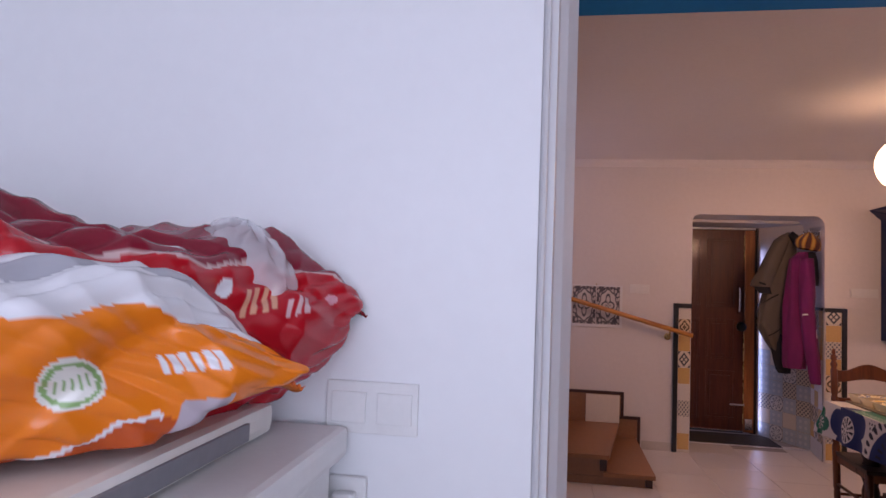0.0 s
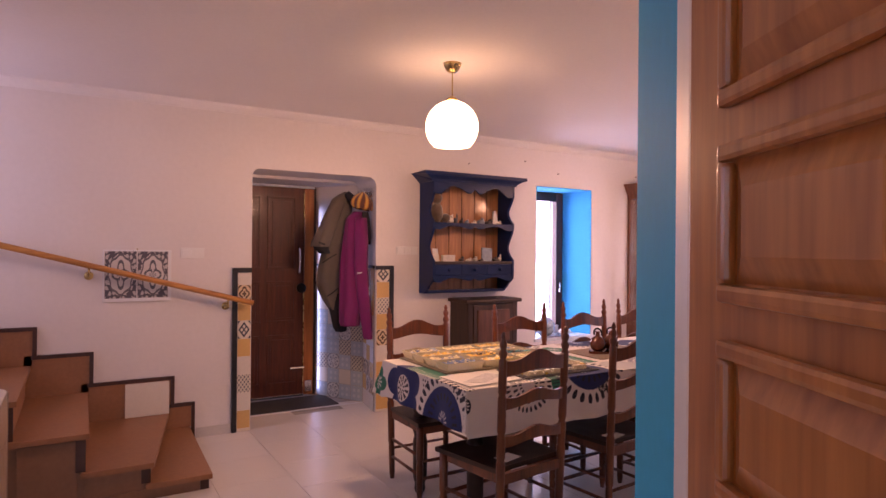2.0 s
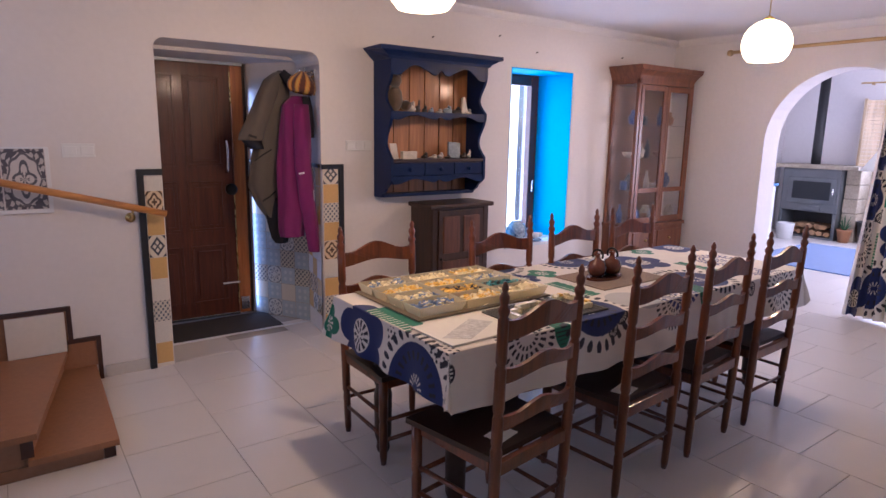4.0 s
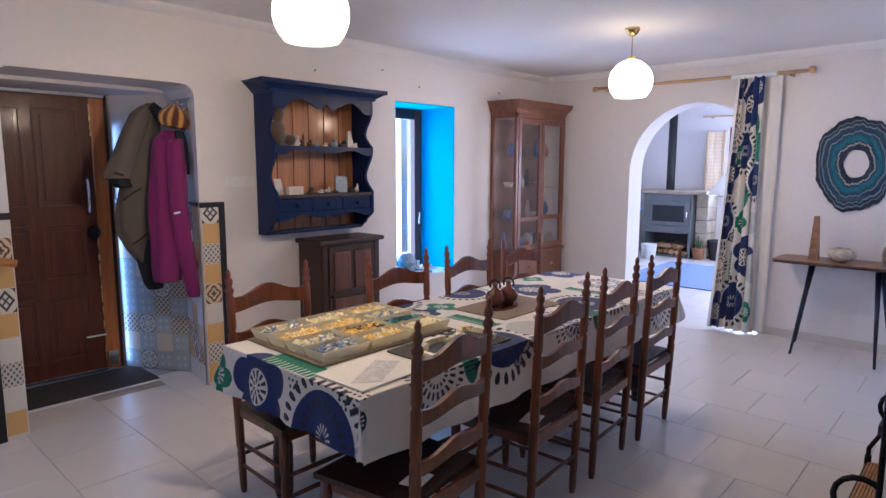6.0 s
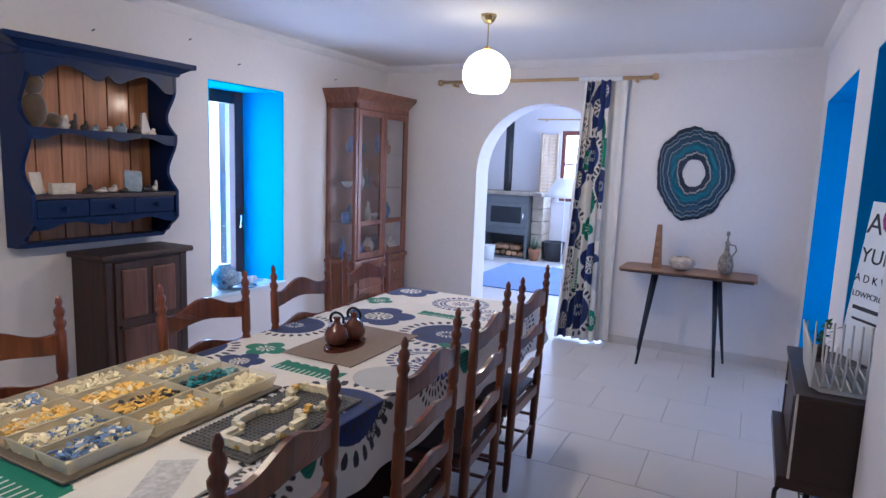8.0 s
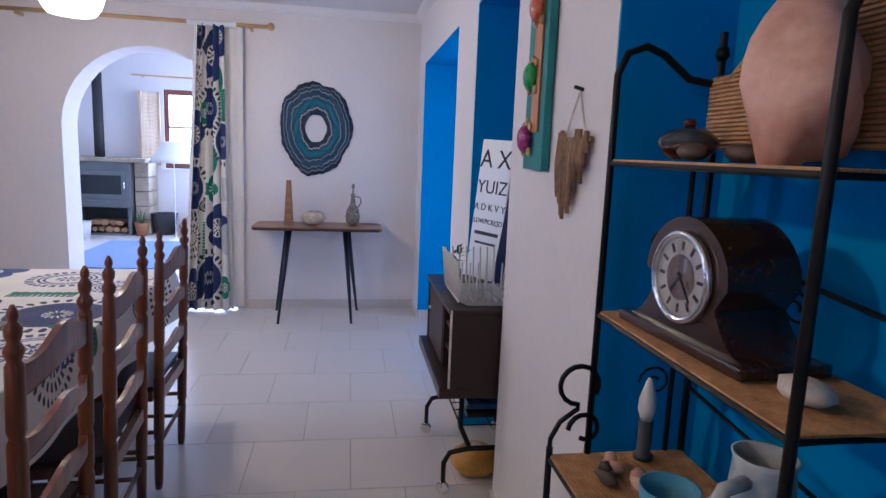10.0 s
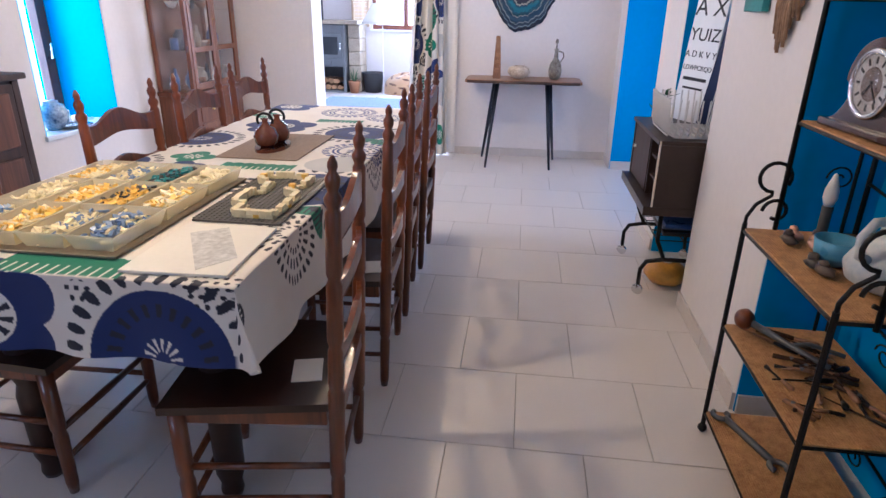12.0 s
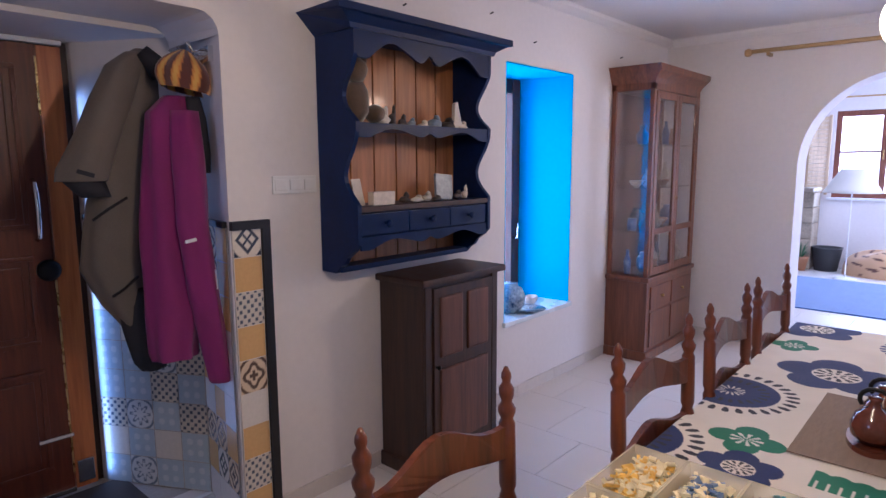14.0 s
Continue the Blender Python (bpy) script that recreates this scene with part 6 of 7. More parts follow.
for z, y1 in ((1.43, EY1), (1.10, EY1), (0.765, EY2), (0.43, EY2), (0.085, EY2)):
    wicker(et, "shelf", EX0, EX1, EYB, y1, z)
    part("shelf_frame", tube([(EX0, EYB, z - 0.012), (EX0, y1, z - 0.012), (EX1, y1, z - 0.012), (EX1, EYB, z - 0.012)], 0.006, 6, None, True), BLACK, et)
for x, s in ((EX0, -1), (EX1, 1)):
    part("front_post", tube([(x, EY1, 0.74), (x, EY1, 1.43), (x, EY1, 1.60), (x, EY1 - 0.02, 1.645), (x, EY1 - 0.06, 1.66), (x, EY1 - 0.10, 1.645), (x, EY1 - 0.16, 1.60), (x, EYB, 1.59)], 0.008, 8), BLACK, et, smooth=True)
    sp = [(x, EY1 + 0.015 + 0.055 * math.sin(a), 0.90 - 0.055 * math.cos(a) + 0.035) for a in [k * 0.42 for k in range(3, 15)]]
    part("scroll", tube([(x, EY2, 0.765), (x, EY2, 0.80), (x, EY1 + 0.07, 0.84), (x, EY1 + 0.03, 0.87)] + [(x, EY1 + 0.03 + 0.045 * math.sin(a), 0.925 - 0.045 * math.cos(a)) for a in [k * 0.4 for k in range(0, 14)]], 0.006, 6), BLACK, et, smooth=True)
    part("scroll", tube([(x, EY1 + 0.01 + 0.04 * math.cos(a) * (1 - k / 30), 0.82 + 0.04 * math.sin(a) * (1 - k / 30)) for k, a in enumerate([j * 0.4 for j in range(14)])], 0.006, 6), BLACK, et, smooth=True)
    part("lower_post", tube([(x, EY2, 0.78), (x, EY2, 0.02)], 0.008, 8), BLACK, et)
    part("foot", lathe([(0.008, 0.03), (0.015, 0.02), (0.016, 0.01), (0.009, 0.0)][::-1], 12, x, EY2, 0), BLACK, et, smooth=True)
    part("back_post", tube([(x, EYB, 0), (x, EYB, 1.70)], 0.008, 8), BLACK, et)
    part("finial", lathe([(0.008, 0), (0.015, 0.012), (0.012, 0.028), (0, 0.03)], 12, x, EYB, 1.64), BLACK, et, smooth=True)
    part("side_bar", tube([(x, EYB + 0.04, 0.0), (x, EYB + 0.04, 1.43)], 0.006, 6), BLACK, et)
    for z in (1.25, 0.93, 0.6, 0.26):
        part("side_scroll", tube([(x, EYB + 0.08 + 0.04 * (1 - k / 26) * math.cos(k * 0.42), z + 0.04 * (1 - k / 26) * math.sin(k * 0.42)) for k in range(22)], 0.003, 6), BLACK, et, smooth=True)
for z in (1.2, 0.86, 0.53, 0.2):
    part("back_bar", tube([(EX0, EYB, z), (EX1, EYB, z + 0.06)], 0.005, 6), BLACK, et)
    part("back_scroll", tube([(2.93 + 0.05 * (1 - k / 30) * math.cos(k * 0.42), EYB, z - 0.02 + 0.035 * (1 - k / 30) * math.sin(k * 0.42)) for k in range(24)], 0.003, 6), BLACK, et, smooth=True)
n = 30
bk = [(EX0 + (EX1 - EX0) * k / n, 1.60 + 0.16 * max(0, math.sin(math.pi * (k / n - 0.1) / 0.8)) ** 1.3) for k in range(n + 1)]
wbk = part("wicker_back", prism([(EX0, 1.455), (EX1, 1.455)] + bk[::-1], EYB + 0.006, EYB + 0.016, "y"), WICK, et, "arched wicker back panel")
bm = bmesh.new()
for k in range(34):
    z = 1.46 + 0.0088 * k
    xs = [x for x, h in bk if h > z]
    if xs and max(xs) - min(xs) > 0.02:
        tube([(min(xs), EYB + 0.018, z), (max(xs), EYB + 0.018, z)], 0.0046, 5, bm)
tagged(part("cane_weave", bm, WICK, wbk), kind="stuff")
part("back_rim", tube([(x, EYB + 0.011, z) for x, z in bk], 0.008, 6), WICK, et, smooth=True)

# things on the shelf unit
pot = empty("lidded_pot", label="low dark red and grey lidded pot on the top shelf", category="pot")
RED = mat("dark_red_glaze", (0.05, 0.008, 0.010), rough=0.15, var=0.2, scale=10, coat=0.5)
GLZ = mat("grey_mottled_glaze", (0.055, 0.058, 0.06), rough=0.15, var=0.5, scale=18, fine=60, coat=0.5)
part("bowl", lathe([(0.030, 0), (0.050, 0.014), (0.060, 0.030)], 26, 3.15, 2.965, 1.432), RED, pot, smooth=True)
part("lid", lathe([(0.060, 0.030), (0.058, 0.041), (0.038, 0.058), (0.014, 0.064)], 26, 3.15, 2.965, 1.432), GLZ, pot, smooth=True)
part("lid_knob", lathe([(0.010, 0.062), (0.014, 0.072), (0.010, 0.08), (0, 0.081)], 16, 3.15, 2.965, 1.432), RED, pot, smooth=True)
SALT = mat("pink_rock_salt", (0.62, 0.30, 0.20), rough=0.45, var=0.2, scale=8, fine=40, bump=0.5, color2=(0.75, 0.46, 0.34))
bm = blob(bmesh.new(), 2.86, 2.955, 1.55, 0.095, 0.075, 0.125, 0.28, 9, 3)
thing("salt_lamp", bm, SALT, "large pink rock-salt lump standing on the top shelf", "salt lamp", smooth=True)
STONE = mat("brown_stone", (0.10, 0.07, 0.05), rough=0.6, var=0.3, scale=15)
for x, y, a, b, c in ((3.04, 3.02, 0.034, 0.024, 0.017), (2.98, 2.96, 0.042, 0.026, 0.016)):
    thing("stone", blob(bmesh.new(), x, y, 1.43 + c, a, b, c, 0.25, x * 10), STONE, "smooth brown stone on the top shelf", "stone", "stones on the shelf", True)

cl = empty("mantel_clock", pose(2.985, 2.978, 1.10, 0, 0, 184), label="dark wooden mantel clock with a round glass dial on the shelf", category="clock")
CLW = wood("clock_walnut", (0.022, 0.010, 0.006), (0.060, 0.026, 0.014), 0, 0.25, 0.5)
pr = [(-0.17, 0.022)] + [(-0.17 + 0.09 * k / 8, 0.022 + 0.085 * (k / 8) ** 2.2) for k in range(1, 9)]
pr += [(0.118 * math.cos(radians(a)), 0.125 + 0.108 * math.sin(radians(a))) for a in range(180, -1, -10)]
pr += [(0.17 - 0.09 * k / 8, 0.022 + 0.085 * (k / 8) ** 2.2) for k in range(7, -1, -1)]
part("case", prism(pr, -0.07, 0.07, "y"), CLW, cl)
part("base", box(-0.185, -0.085, 0.0, 0.185, 0.085, 0.022, 0.006), CLW, cl)
part("bezel", tube([(0.077 * math.cos(k * math.pi / 20), -0.076, 0.125 + 0.077 * math.sin(k * math.pi / 20)) for k in range(40)], 0.008, 10, None, True), CHROME, cl, "chrome bezel", True)
DIAL = mat("silvered_dial", (0.46, 0.44, 0.41), rough=0.45, metal=0.1, var=0.1, scale=20)
di = part("dial", lathe([(0.0, 0.004), (0.073, 0.005)][::-1], 36, 0, 0, 0, None, pose(0, -0.07, 0.125, 90)), DIAL, cl)
part("centre_disc", lathe([(0.0, 0.0068), (0.041, 0.0062)][::-1], 30, 0, 0, 0, None, pose(0, -0.07, 0.125, 90)), mat("brown_dial_centre", (0.16, 0.12, 0.10), rough=0.3, metal=0.2, var=0.15, scale=30), di, "brownish dial centre")
for k in range(12):
    part("hour_mark", box(-0.003, -0.0765, 0.048, 0.003, -0.075, 0.064, 0, pose(0, 0, 0.125) @ pose(0, 0, 0, 0, 30 * k, 0)), INK, di)
part("hand_hour", box(-0.003, -0.0785, -0.008, 0.003, -0.077, 0.034, 0, pose(0, 0, 0.125) @ pose(0, 0, 0, 0, 220, 0)), INK, di)
part("hand_minute", box(-0.002, -0.0785, -0.010, 0.002, -0.077, 0.052, 0, pose(0, 0, 0.125) @ pose(0, 0, 0, 0, 140, 0)), INK, di)
gl = lathe([(0.073, 0.014), (0.054, 0.022), (0.027, 0.026), (0, 0.027)], 30, 0, 0, 0, None, pose(0, -0.07, 0.125, 90))
part("dial_glass", gl, glass("thin_dial_glass", edge=0.3), cl, "domed glass", True).visible_shadow = False
thing("stone", blob(bmesh.new(), 2.72, 3.0, 1.118, 0.045, 0.035, 0.02, 0.2, 4), SHELLM, "pale flat stone on the clock's shelf", "stone", "stones on the shelf", True)

WJ = mat("white_blue_stoneware", (0.42, 0.50, 0.56), rough=0.35, var=0.15, scale=9, fine=50, color2=(0.70, 0.68, 0.62))
ju = empty("stoneware_jug", label="large white and blue stoneware jug on the third shelf", category="jug")
part("body", lathe([(0.055, 0), (0.098, 0.022), (0.108, 0.055), (0.090, 0.092), (0.056, 0.118), (0.050, 0.135), (0.046, 0.20), (0.050, 0.212), (0.045, 0.212), (0.040, 0.14), (0, 0.12)], 28, 2.80, 2.985, 0.767), WJ, ju, smooth=True)
part("handle", tube([(2.77, 3.06, 0.845), (2.76, 3.095, 0.865), (2.757, 3.10, 0.91), (2.765, 3.075, 0.945), (2.78, 3.03, 0.945)], 0.012, 8), WJ, ju, smooth=True)
mg = empty("blue_mug", label="pale blue ceramic mug on the third shelf", category="mug")
LB = mat("pale_blue_glaze", (0.10, 0.30, 0.45), rough=0.3, var=0.2, scale=12)
part("cup", lathe([(0.030, 0), (0.036, 0.008), (0.050, 0.025), (0.056, 0.070), (0.052, 0.070), (0.044, 0.028), (0, 0.012)], 24, 2.955, 3.045, 0.767), LB, mg, smooth=True)
part("handle", tube([(2.91, 3.02, 0.79), (2.885, 3.005, 0.80), (2.885, 3.005, 0.82), (2.905, 3.015, 0.83)], 0.006, 6), LB, mg, smooth=True)
bl = empty("candle_bulb", label="white candle-shaped light bulb in a black holder on the third shelf", category="light bulb")
part("holder", lathe([(0.022, 0), (0.022, 0.01), (0.015, 0.012), (0.016, 0.09)], 14, 3.19, 2.975, 0.767), DGREY, bl, smooth=True)
part("bulb", lathe([(0.012, 0.09), (0.020, 0.115), (0.019, 0.14), (0.006, 0.185), (0, 0.19)], 16, 3.19, 2.975, 0.767), PLAST, bl, smooth=True)
for k, (x, y) in enumerate(((3.14, 3.07), (3.07, 3.04), (2.92, 3.105), (2.87, 3.10), (3.10, 3.10))):
    trinket(x, y, 0.766, 0.03, 0.038, [SALT, SALT, DKORN, STONE, STONE][k], k + 40, "small found stone or shell on the third shelf", "ornament", "ornament")
RUST = mat("rusty_iron", (0.055, 0.028, 0.016), rough=0.8, metal=0.4, var=0.5, scale=25, fine=120, bump=0.5)
rs = random.Random(21)
for k in range(26):
    a, L = rs.gauss(35, 35), rs.uniform(0.03, 0.095)
    dx, dy = L * math.cos(radians(a)), L * math.sin(radians(a))
    x, y = rs.uniform(2.74, 3.16), rs.uniform(2.94, 3.13)
    x, y = min(max(x, 2.64 + abs(dx)), 3.22 - abs(dx)), min(max(y, 2.88 + abs(dy)), 3.17 - abs(dy))
    r0, z = rs.uniform(0.003, 0.006), 0.434
    m_ = [RUST, BLACK, RUST, ORN, RUST][k % 5]
    if k % 3 == 0:    # pliers or shears: two crossed bars
        tl = empty("old_pliers", label="old rusty pliers lying on the fourth shelf", category="pliers", group="old tools on the shelf")
        for sg in (-1, 1):
            ox, oy = -dy * 0.22 * sg, dx * 0.22 * sg
            part("arm", tube([(x - dx + ox, y - dy + oy, z + r0), (x - dx * 0.3 + ox, y - dy * 0.3 + oy, z + r0), (x + dx * 0.45, y + dy * 0.45, z + r0 + 0.003), (x + dx - ox * 0.4, y + dy - oy * 0.4, z + r0)], [r0, r0, r0 * 1.3, r0 * 0.8], 7), m_, tl, smooth=True)
        part("pivot", lathe([(0.006, 0), (0.006, 0.006), (0, 0.007)], 10, x + dx * 0.45, y + dy * 0.45, z + r0 + 0.003), GREYM, tl)
    else:
        tl = empty("old_tool", label="small old rusty hand tool lying on the fourth shelf", category="tool", group="old tools on the shelf")
        part("shaft", tube([(x - dx * 0.2, y - dy * 0.2, z + r0), (x + dx * 0.6, y + dy * 0.6, z + r0), (x + dx, y + dy, z + r0)], [r0 * 0.7, r0 * 0.6, r0 * (1.6 if k % 2 else 0.5)], 7), m_, tl, smooth=True)
        part("handle", tube([(x - dx, y - dy, z + r0 * 1.6), (x - dx * 0.8, y - dy * 0.8, z + r0 * 1.6), (x - dx * 0.2, y - dy * 0.2, z + r0 * 1.4)], [r0 * 1.2, r0 * 1.6, r0], 8), ORN if k % 2 else BLACK, tl, smooth=True)
hd = empty("brace_drill", label="old hand drill with a round wooden knob on the fourth shelf", category="hand drill")
part("knob", lathe([(0.012, 0), (0.03, 0.012), (0.034, 0.03), (0.02, 0.05), (0, 0.053)], 18, 0, 0, 0, None, pose(3.205, 3.15, 0.465, 70, 0, -60)), CHAIRW, hd, "round wooden knob", True)
part("shaft", tube([(3.17, 3.12, 0.468), (3.05, 3.05, 0.462), (2.95, 2.98, 0.455)], [0.012, 0.008, 0.008], 8), GREYM, hd, smooth=True)
part("crank", tube([(3.05, 3.05, 0.462), (3.08, 2.98, 0.455), (3.03, 2.90, 0.45)], 0.007, 8), GREYM, hd, smooth=True)
wr = empty("spanner", label="steel open-ended spanner on the bottom shelf", category="spanner")
part("shank", tube([(3.18, 3.13, 0.094), (2.98, 3.05, 0.094)], [0.011, 0.012], 8), GREYM, wr, smooth=True)
for x, y, s in ((3.20, 3.14, 1), (2.955, 3.04, -1)):
    part("jaw", tube([(x + 0.025 * math.cos(a) * s, y + 0.025 * math.sin(a), 0.094) for a in [k * 0.5 - 2.4 + (math.pi if s > 0 else math.pi) for k in range(10)]], 0.009, 8), GREYM, wr, smooth=True)
pf = empty("adapter_cable", label="black power adapter on a cable hanging behind the shelves", category="cable")
part("cable", tube([(2.58, 2.80, 1.43), (2.585, 2.81, 1.1), (2.575, 2.80, 0.98), (2.585, 2.805, 0.6), (2.58, 2.79, 0.1)], 0.004, 6), BLACK, pf)
part("adapter", box(2.56, 2.78, 0.95, 2.60, 2.82, 1.05, 0.006), BLACK, pf)


# ---- things on the dining table ----
TOP = TZ + 0.004
FROST = bpy.data.materials.new("frosted_plastic")
FROST.use_nodes = True
fn = FROST.node_tree
fb_ = fn.nodes["Principled BSDF"]
fb_.inputs["Base Color"].default_value = (0.90, 0.83, 0.60, 1)
fb_.inputs["Roughness"].default_value = 0.35
tr_ = fn.nodes.new("ShaderNodeBsdfTransparent")
mx_ = fn.nodes.new("ShaderNodeMixShader")
mx_.inputs[0].default_value = 0.34
fn.links.new(tr_.outputs[0], mx_.inputs[1])
fn.links.new(fb_.outputs[0], mx_.inputs[2])
fn.links.new(mx_.outputs[0], fn.nodes["Material Output"].inputs[0])
BITS = [mat("cream_bricks", (0.80, 0.71, 0.44), rough=0.35, var=0.12, scale=40), mat("yellow_bricks", (0.78, 0.50, 0.07), rough=0.35, var=0.2, scale=40), mat("blue_bricks", (0.16, 0.24, 0.42), rough=0.35, var=0.2, scale=40), mat("teal_bricks", (0.015, 0.17, 0.19), rough=0.35, var=0.2, scale=40), mat("black_bricks", (0.03, 0.03, 0.03), rough=0.35, var=0.2, scale=40)]
thing("tray_board", box(2.645, 4.87, TOP, 3.42, 5.43, TOP + 0.008, 0.003), mat("plywood_board", (0.20, 0.16, 0.10), rough=0.6, var=0.15, stretch=(1, 12, 12)), "thin plywood board under the boxes of toy bricks", "board")
rs = random.Random(17)
FILL = [(2, 2, 0), (0, 2, 0), (1, 1, 0), (0, 2, 0), (0, 0, 1), (1, 4, 1), (1, 0, 1), (0, 0, 0), (0, 0, 0), (3, 3, 4), (0, 2, 0), (0, 0, 1)]
for i in range(3):
    for j in range(4):
        x0, y0 = 2.66 + 0.25 * i, 4.88 + 0.1365 * j
        x1, y1, z0, hgt = x0 + 0.244, y0 + 0.132, TOP + 0.009, 0.042
        tub = empty("plastic_tub", label="translucent plastic tub full of small toy bricks on the tray board", category="plastic tub", group="tubs of toy bricks")
        bm = bmesh.new()
        o = 0.014
        rings = [[(x0 + o, y0 + o), (x1 - o, y0 + o), (x1 - o, y1 - o), (x0 + o, y1 - o)], [(x0, y0), (x1, y0), (x1, y1), (x0, y1)]]
        lo = [bm.verts.new((*p, z0)) for p in rings[0]]
        hi = [bm.verts.new((*p, z0 + hgt)) for p in rings[1]]
        bm.faces.new(lo)
        for k in range(4):
            bm.faces.new((lo[k], lo[(k + 1) % 4], hi[(k + 1) % 4], hi[k]))
        t_ = part("tub", bm, FROST, tub)
        sm = t_.modifiers.new("solid", "SOLIDIFY")
        sm.thickness, sm.offset = 0.002, 1
        part("rim", tube([(x0, y0, z0 + hgt), (x1, y0, z0 + hgt), (x1, y1, z0 + hgt), (x0, y1, z0 + hgt)], 0.003, 5, None, True), FROST, tub)
        for layer, mi in enumerate(FILL[i * 4 + j]):
            bm = bmesh.new()
            for q in range(60):
                cx, cy = rs.uniform(x0 + 0.026, x1 - 0.026), rs.uniform(y0 + 0.026, y1 - 0.026)
                cz = z0 + 0.014 + 0.024 * rs.random()
                w, l = rs.choice([0.004, 0.006, 0.008]), rs.choice([0.008, 0.012, 0.016])
                add_box(bm, -l, -w, -0.003, l, w, 0.003, 0, pose(cx, cy, cz, rs.uniform(-40, 40), rs.uniform(-30, 30), rs.uniform(0, 180)))
            tagged(part("toy_bricks", bm, BITS[mi], tub, "heap of small plastic bricks"), kind="stuff")
        part("heap", blob(bmesh.new(), (x0 + x1) / 2, (y0 + y1) / 2, z0 + 0.006, 0.105, 0.055, 0.022, 0.3, i + j), BITS[FILL[i * 4 + j][0]], tub)
PLATE = mat("grey_baseplate", (0.085, 0.08, 0.07), rough=0.5, var=0.1, scale=20)
bp_ = empty("building_plate", label="grey toy baseplate with a zigzag wall of white bricks", category="toy baseplate")
part("plate", box(2.955, 4.565, TOP, 3.475, 4.835, TOP + 0.006, 0.001), PLATE, bp_)
bm = bmesh.new()
for a in range(31):
    for b in range(17):
        lathe([(0.0045, 0), (0.0045, 0.0025)], 5, 2.967 + 0.0163 * a, 4.573 + 0.0163 * b, TOP + 0.006, bm)
tagged(part("studs", bm, PLATE, bp_), kind="stuff")
OUT = [(3.00, 4.60), (3.00, 4.72), (3.08, 4.72), (3.10, 4.77), (3.22, 4.77), (3.24, 4.73), (3.34, 4.74), (3.37, 4.80), (3.44, 4.80), (3.45, 4.70), (3.42, 4.62), (3.33, 4.62), (3.31, 4.65), (3.24, 4.65), (3.22, 4.60), (3.10, 4.60), (3.00, 4.60)]
for (xa, ya), (xb, yb) in zip(OUT, OUT[1:]):
    L = math.hypot(xb - xa, yb - ya)
    n = max(1, int(L / 0.018))
    for k in range(n):
        f = (k + 0.5) / n
        for lev in range(2 if rs.random() < 0.7 else 1):
            part("brick", box(-0.010, -0.0105, 0, 0.010, 0.0105, 0.012, 0, pose(xa + (xb - xa) * f + rs.uniform(-0.002, 0.002), ya + (yb - ya) * f + rs.uniform(-0.003, 0.003), TOP + 0.0065 + 0.0122 * lev)), BITS[0] if rs.random() < 0.94 else BITS[1], bp_)
nb = empty("manual", label="open white instruction booklet lying on the tablecloth", category="booklet")
PAPER = mat("white_paper", (0.70, 0.68, 0.62), rough=0.7, var=0.03)
part("booklet_block", box(-0.17, -0.135, 0, 0.17, 0.135, 0.008, 0.002, pose(2.748, 4.688, TOP, 0, 0, 2)), PAPER, nb)
part("printed_figure", prism([(2.60, 4.635), (2.69, 4.57), (2.897, 4.69), (2.837, 4.775)], TOP + 0.0085, TOP + 0.0092), mat("pale_grey_print", (0.50, 0.50, 0.49), rough=0.7, var=0.2, scale=60), nb, "pale grey printed drawing")
ru = empty("table_runner", label="taupe woven table mat lying across the cloth", category="table mat")
part("mat", box(3.73, 4.795, TOP, 4.27, 5.15, TOP + 0.004, 0.001), mat("taupe_weave", (0.24, 0.18, 0.13), rough=0.85, var=0.15, scale=20, fine=260, bump=0.7, stretch=(1, 5, 1)), ru)
cruet = empty("oil_cruet", label="twin round brown clay cruets with looped handles on a small tray", category="cruet set")
CLAY = mat("brown_glazed_clay", (0.11, 0.03, 0.015), rough=0.18, var=0.25, scale=10, coat=0.5)
bm = bmesh.new()
prism([(3.945 + 0.125 * math.cos(t), 4.98 + 0.068 * math.sin(t)) for t in [k * 2 * math.pi / 28 for k in range(28)]], TOP + 0.004, TOP + 0.018, "z", bm)
part("tray", bm, CLAY, cruet)
for x, y in ((3.89, 4.985), (4.0, 4.975)):
    ju_ = part("pot", lathe([(0.025, 0), (0.048, 0.02), (0.054, 0.05), (0.042, 0.08), (0.016, 0.098), (0.012, 0.115), (0.018, 0.125), (0, 0.126)], 24, x, y, TOP + 0.018), CLAY, cruet, smooth=True)
    part("handle", tube([(x, y + 0.035 * math.cos(a), TOP + 0.135 + 0.03 * math.sin(a)) for a in [k * 0.42 - 0.6 for k in range(11)]], 0.006, 8), BLACK, ju_, "dark looped handle", True)
for k, (x, y) in enumerate(((2.72, 4.42), (3.44, 4.42))):
    thing("place_card", box(-0.055, -0.04, 0, 0.055, 0.04, 0.002, 0, pose(x, y, 0.4525, 0, 0, 15)), PAPER, "white card lying on a chair seat", "card", "cards on the seats")

# ---- window sill ----
BV = mat("blue_white_china", (0.05, 0.13, 0.28), rough=0.2, var=0.6, scale=14, fine=60, color2=(0.50, 0.58, 0.62), coat=0.4)
thing("china_vase", lathe([(0.05, 0), (0.095, 0.05), (0.105, 0.11), (0.08, 0.17), (0.05, 0.185), (0.055, 0.2)], 26, 5.30, 7.16, 0.533), BV, "round blue and white china vase on the window sill", "vase", smooth=True)
thing("china_plate", lathe([(0.05, 0), (0.12, 0.012), (0.125, 0.016), (0.0, 0.008)], 26, 5.42, 7.10, 0.533), BV, "blue china plate on the window sill", "plate", smooth=True)
TINM = mat("pewter", (0.40, 0.41, 0.43), rough=0.3, metal=0.7, var=0.1)
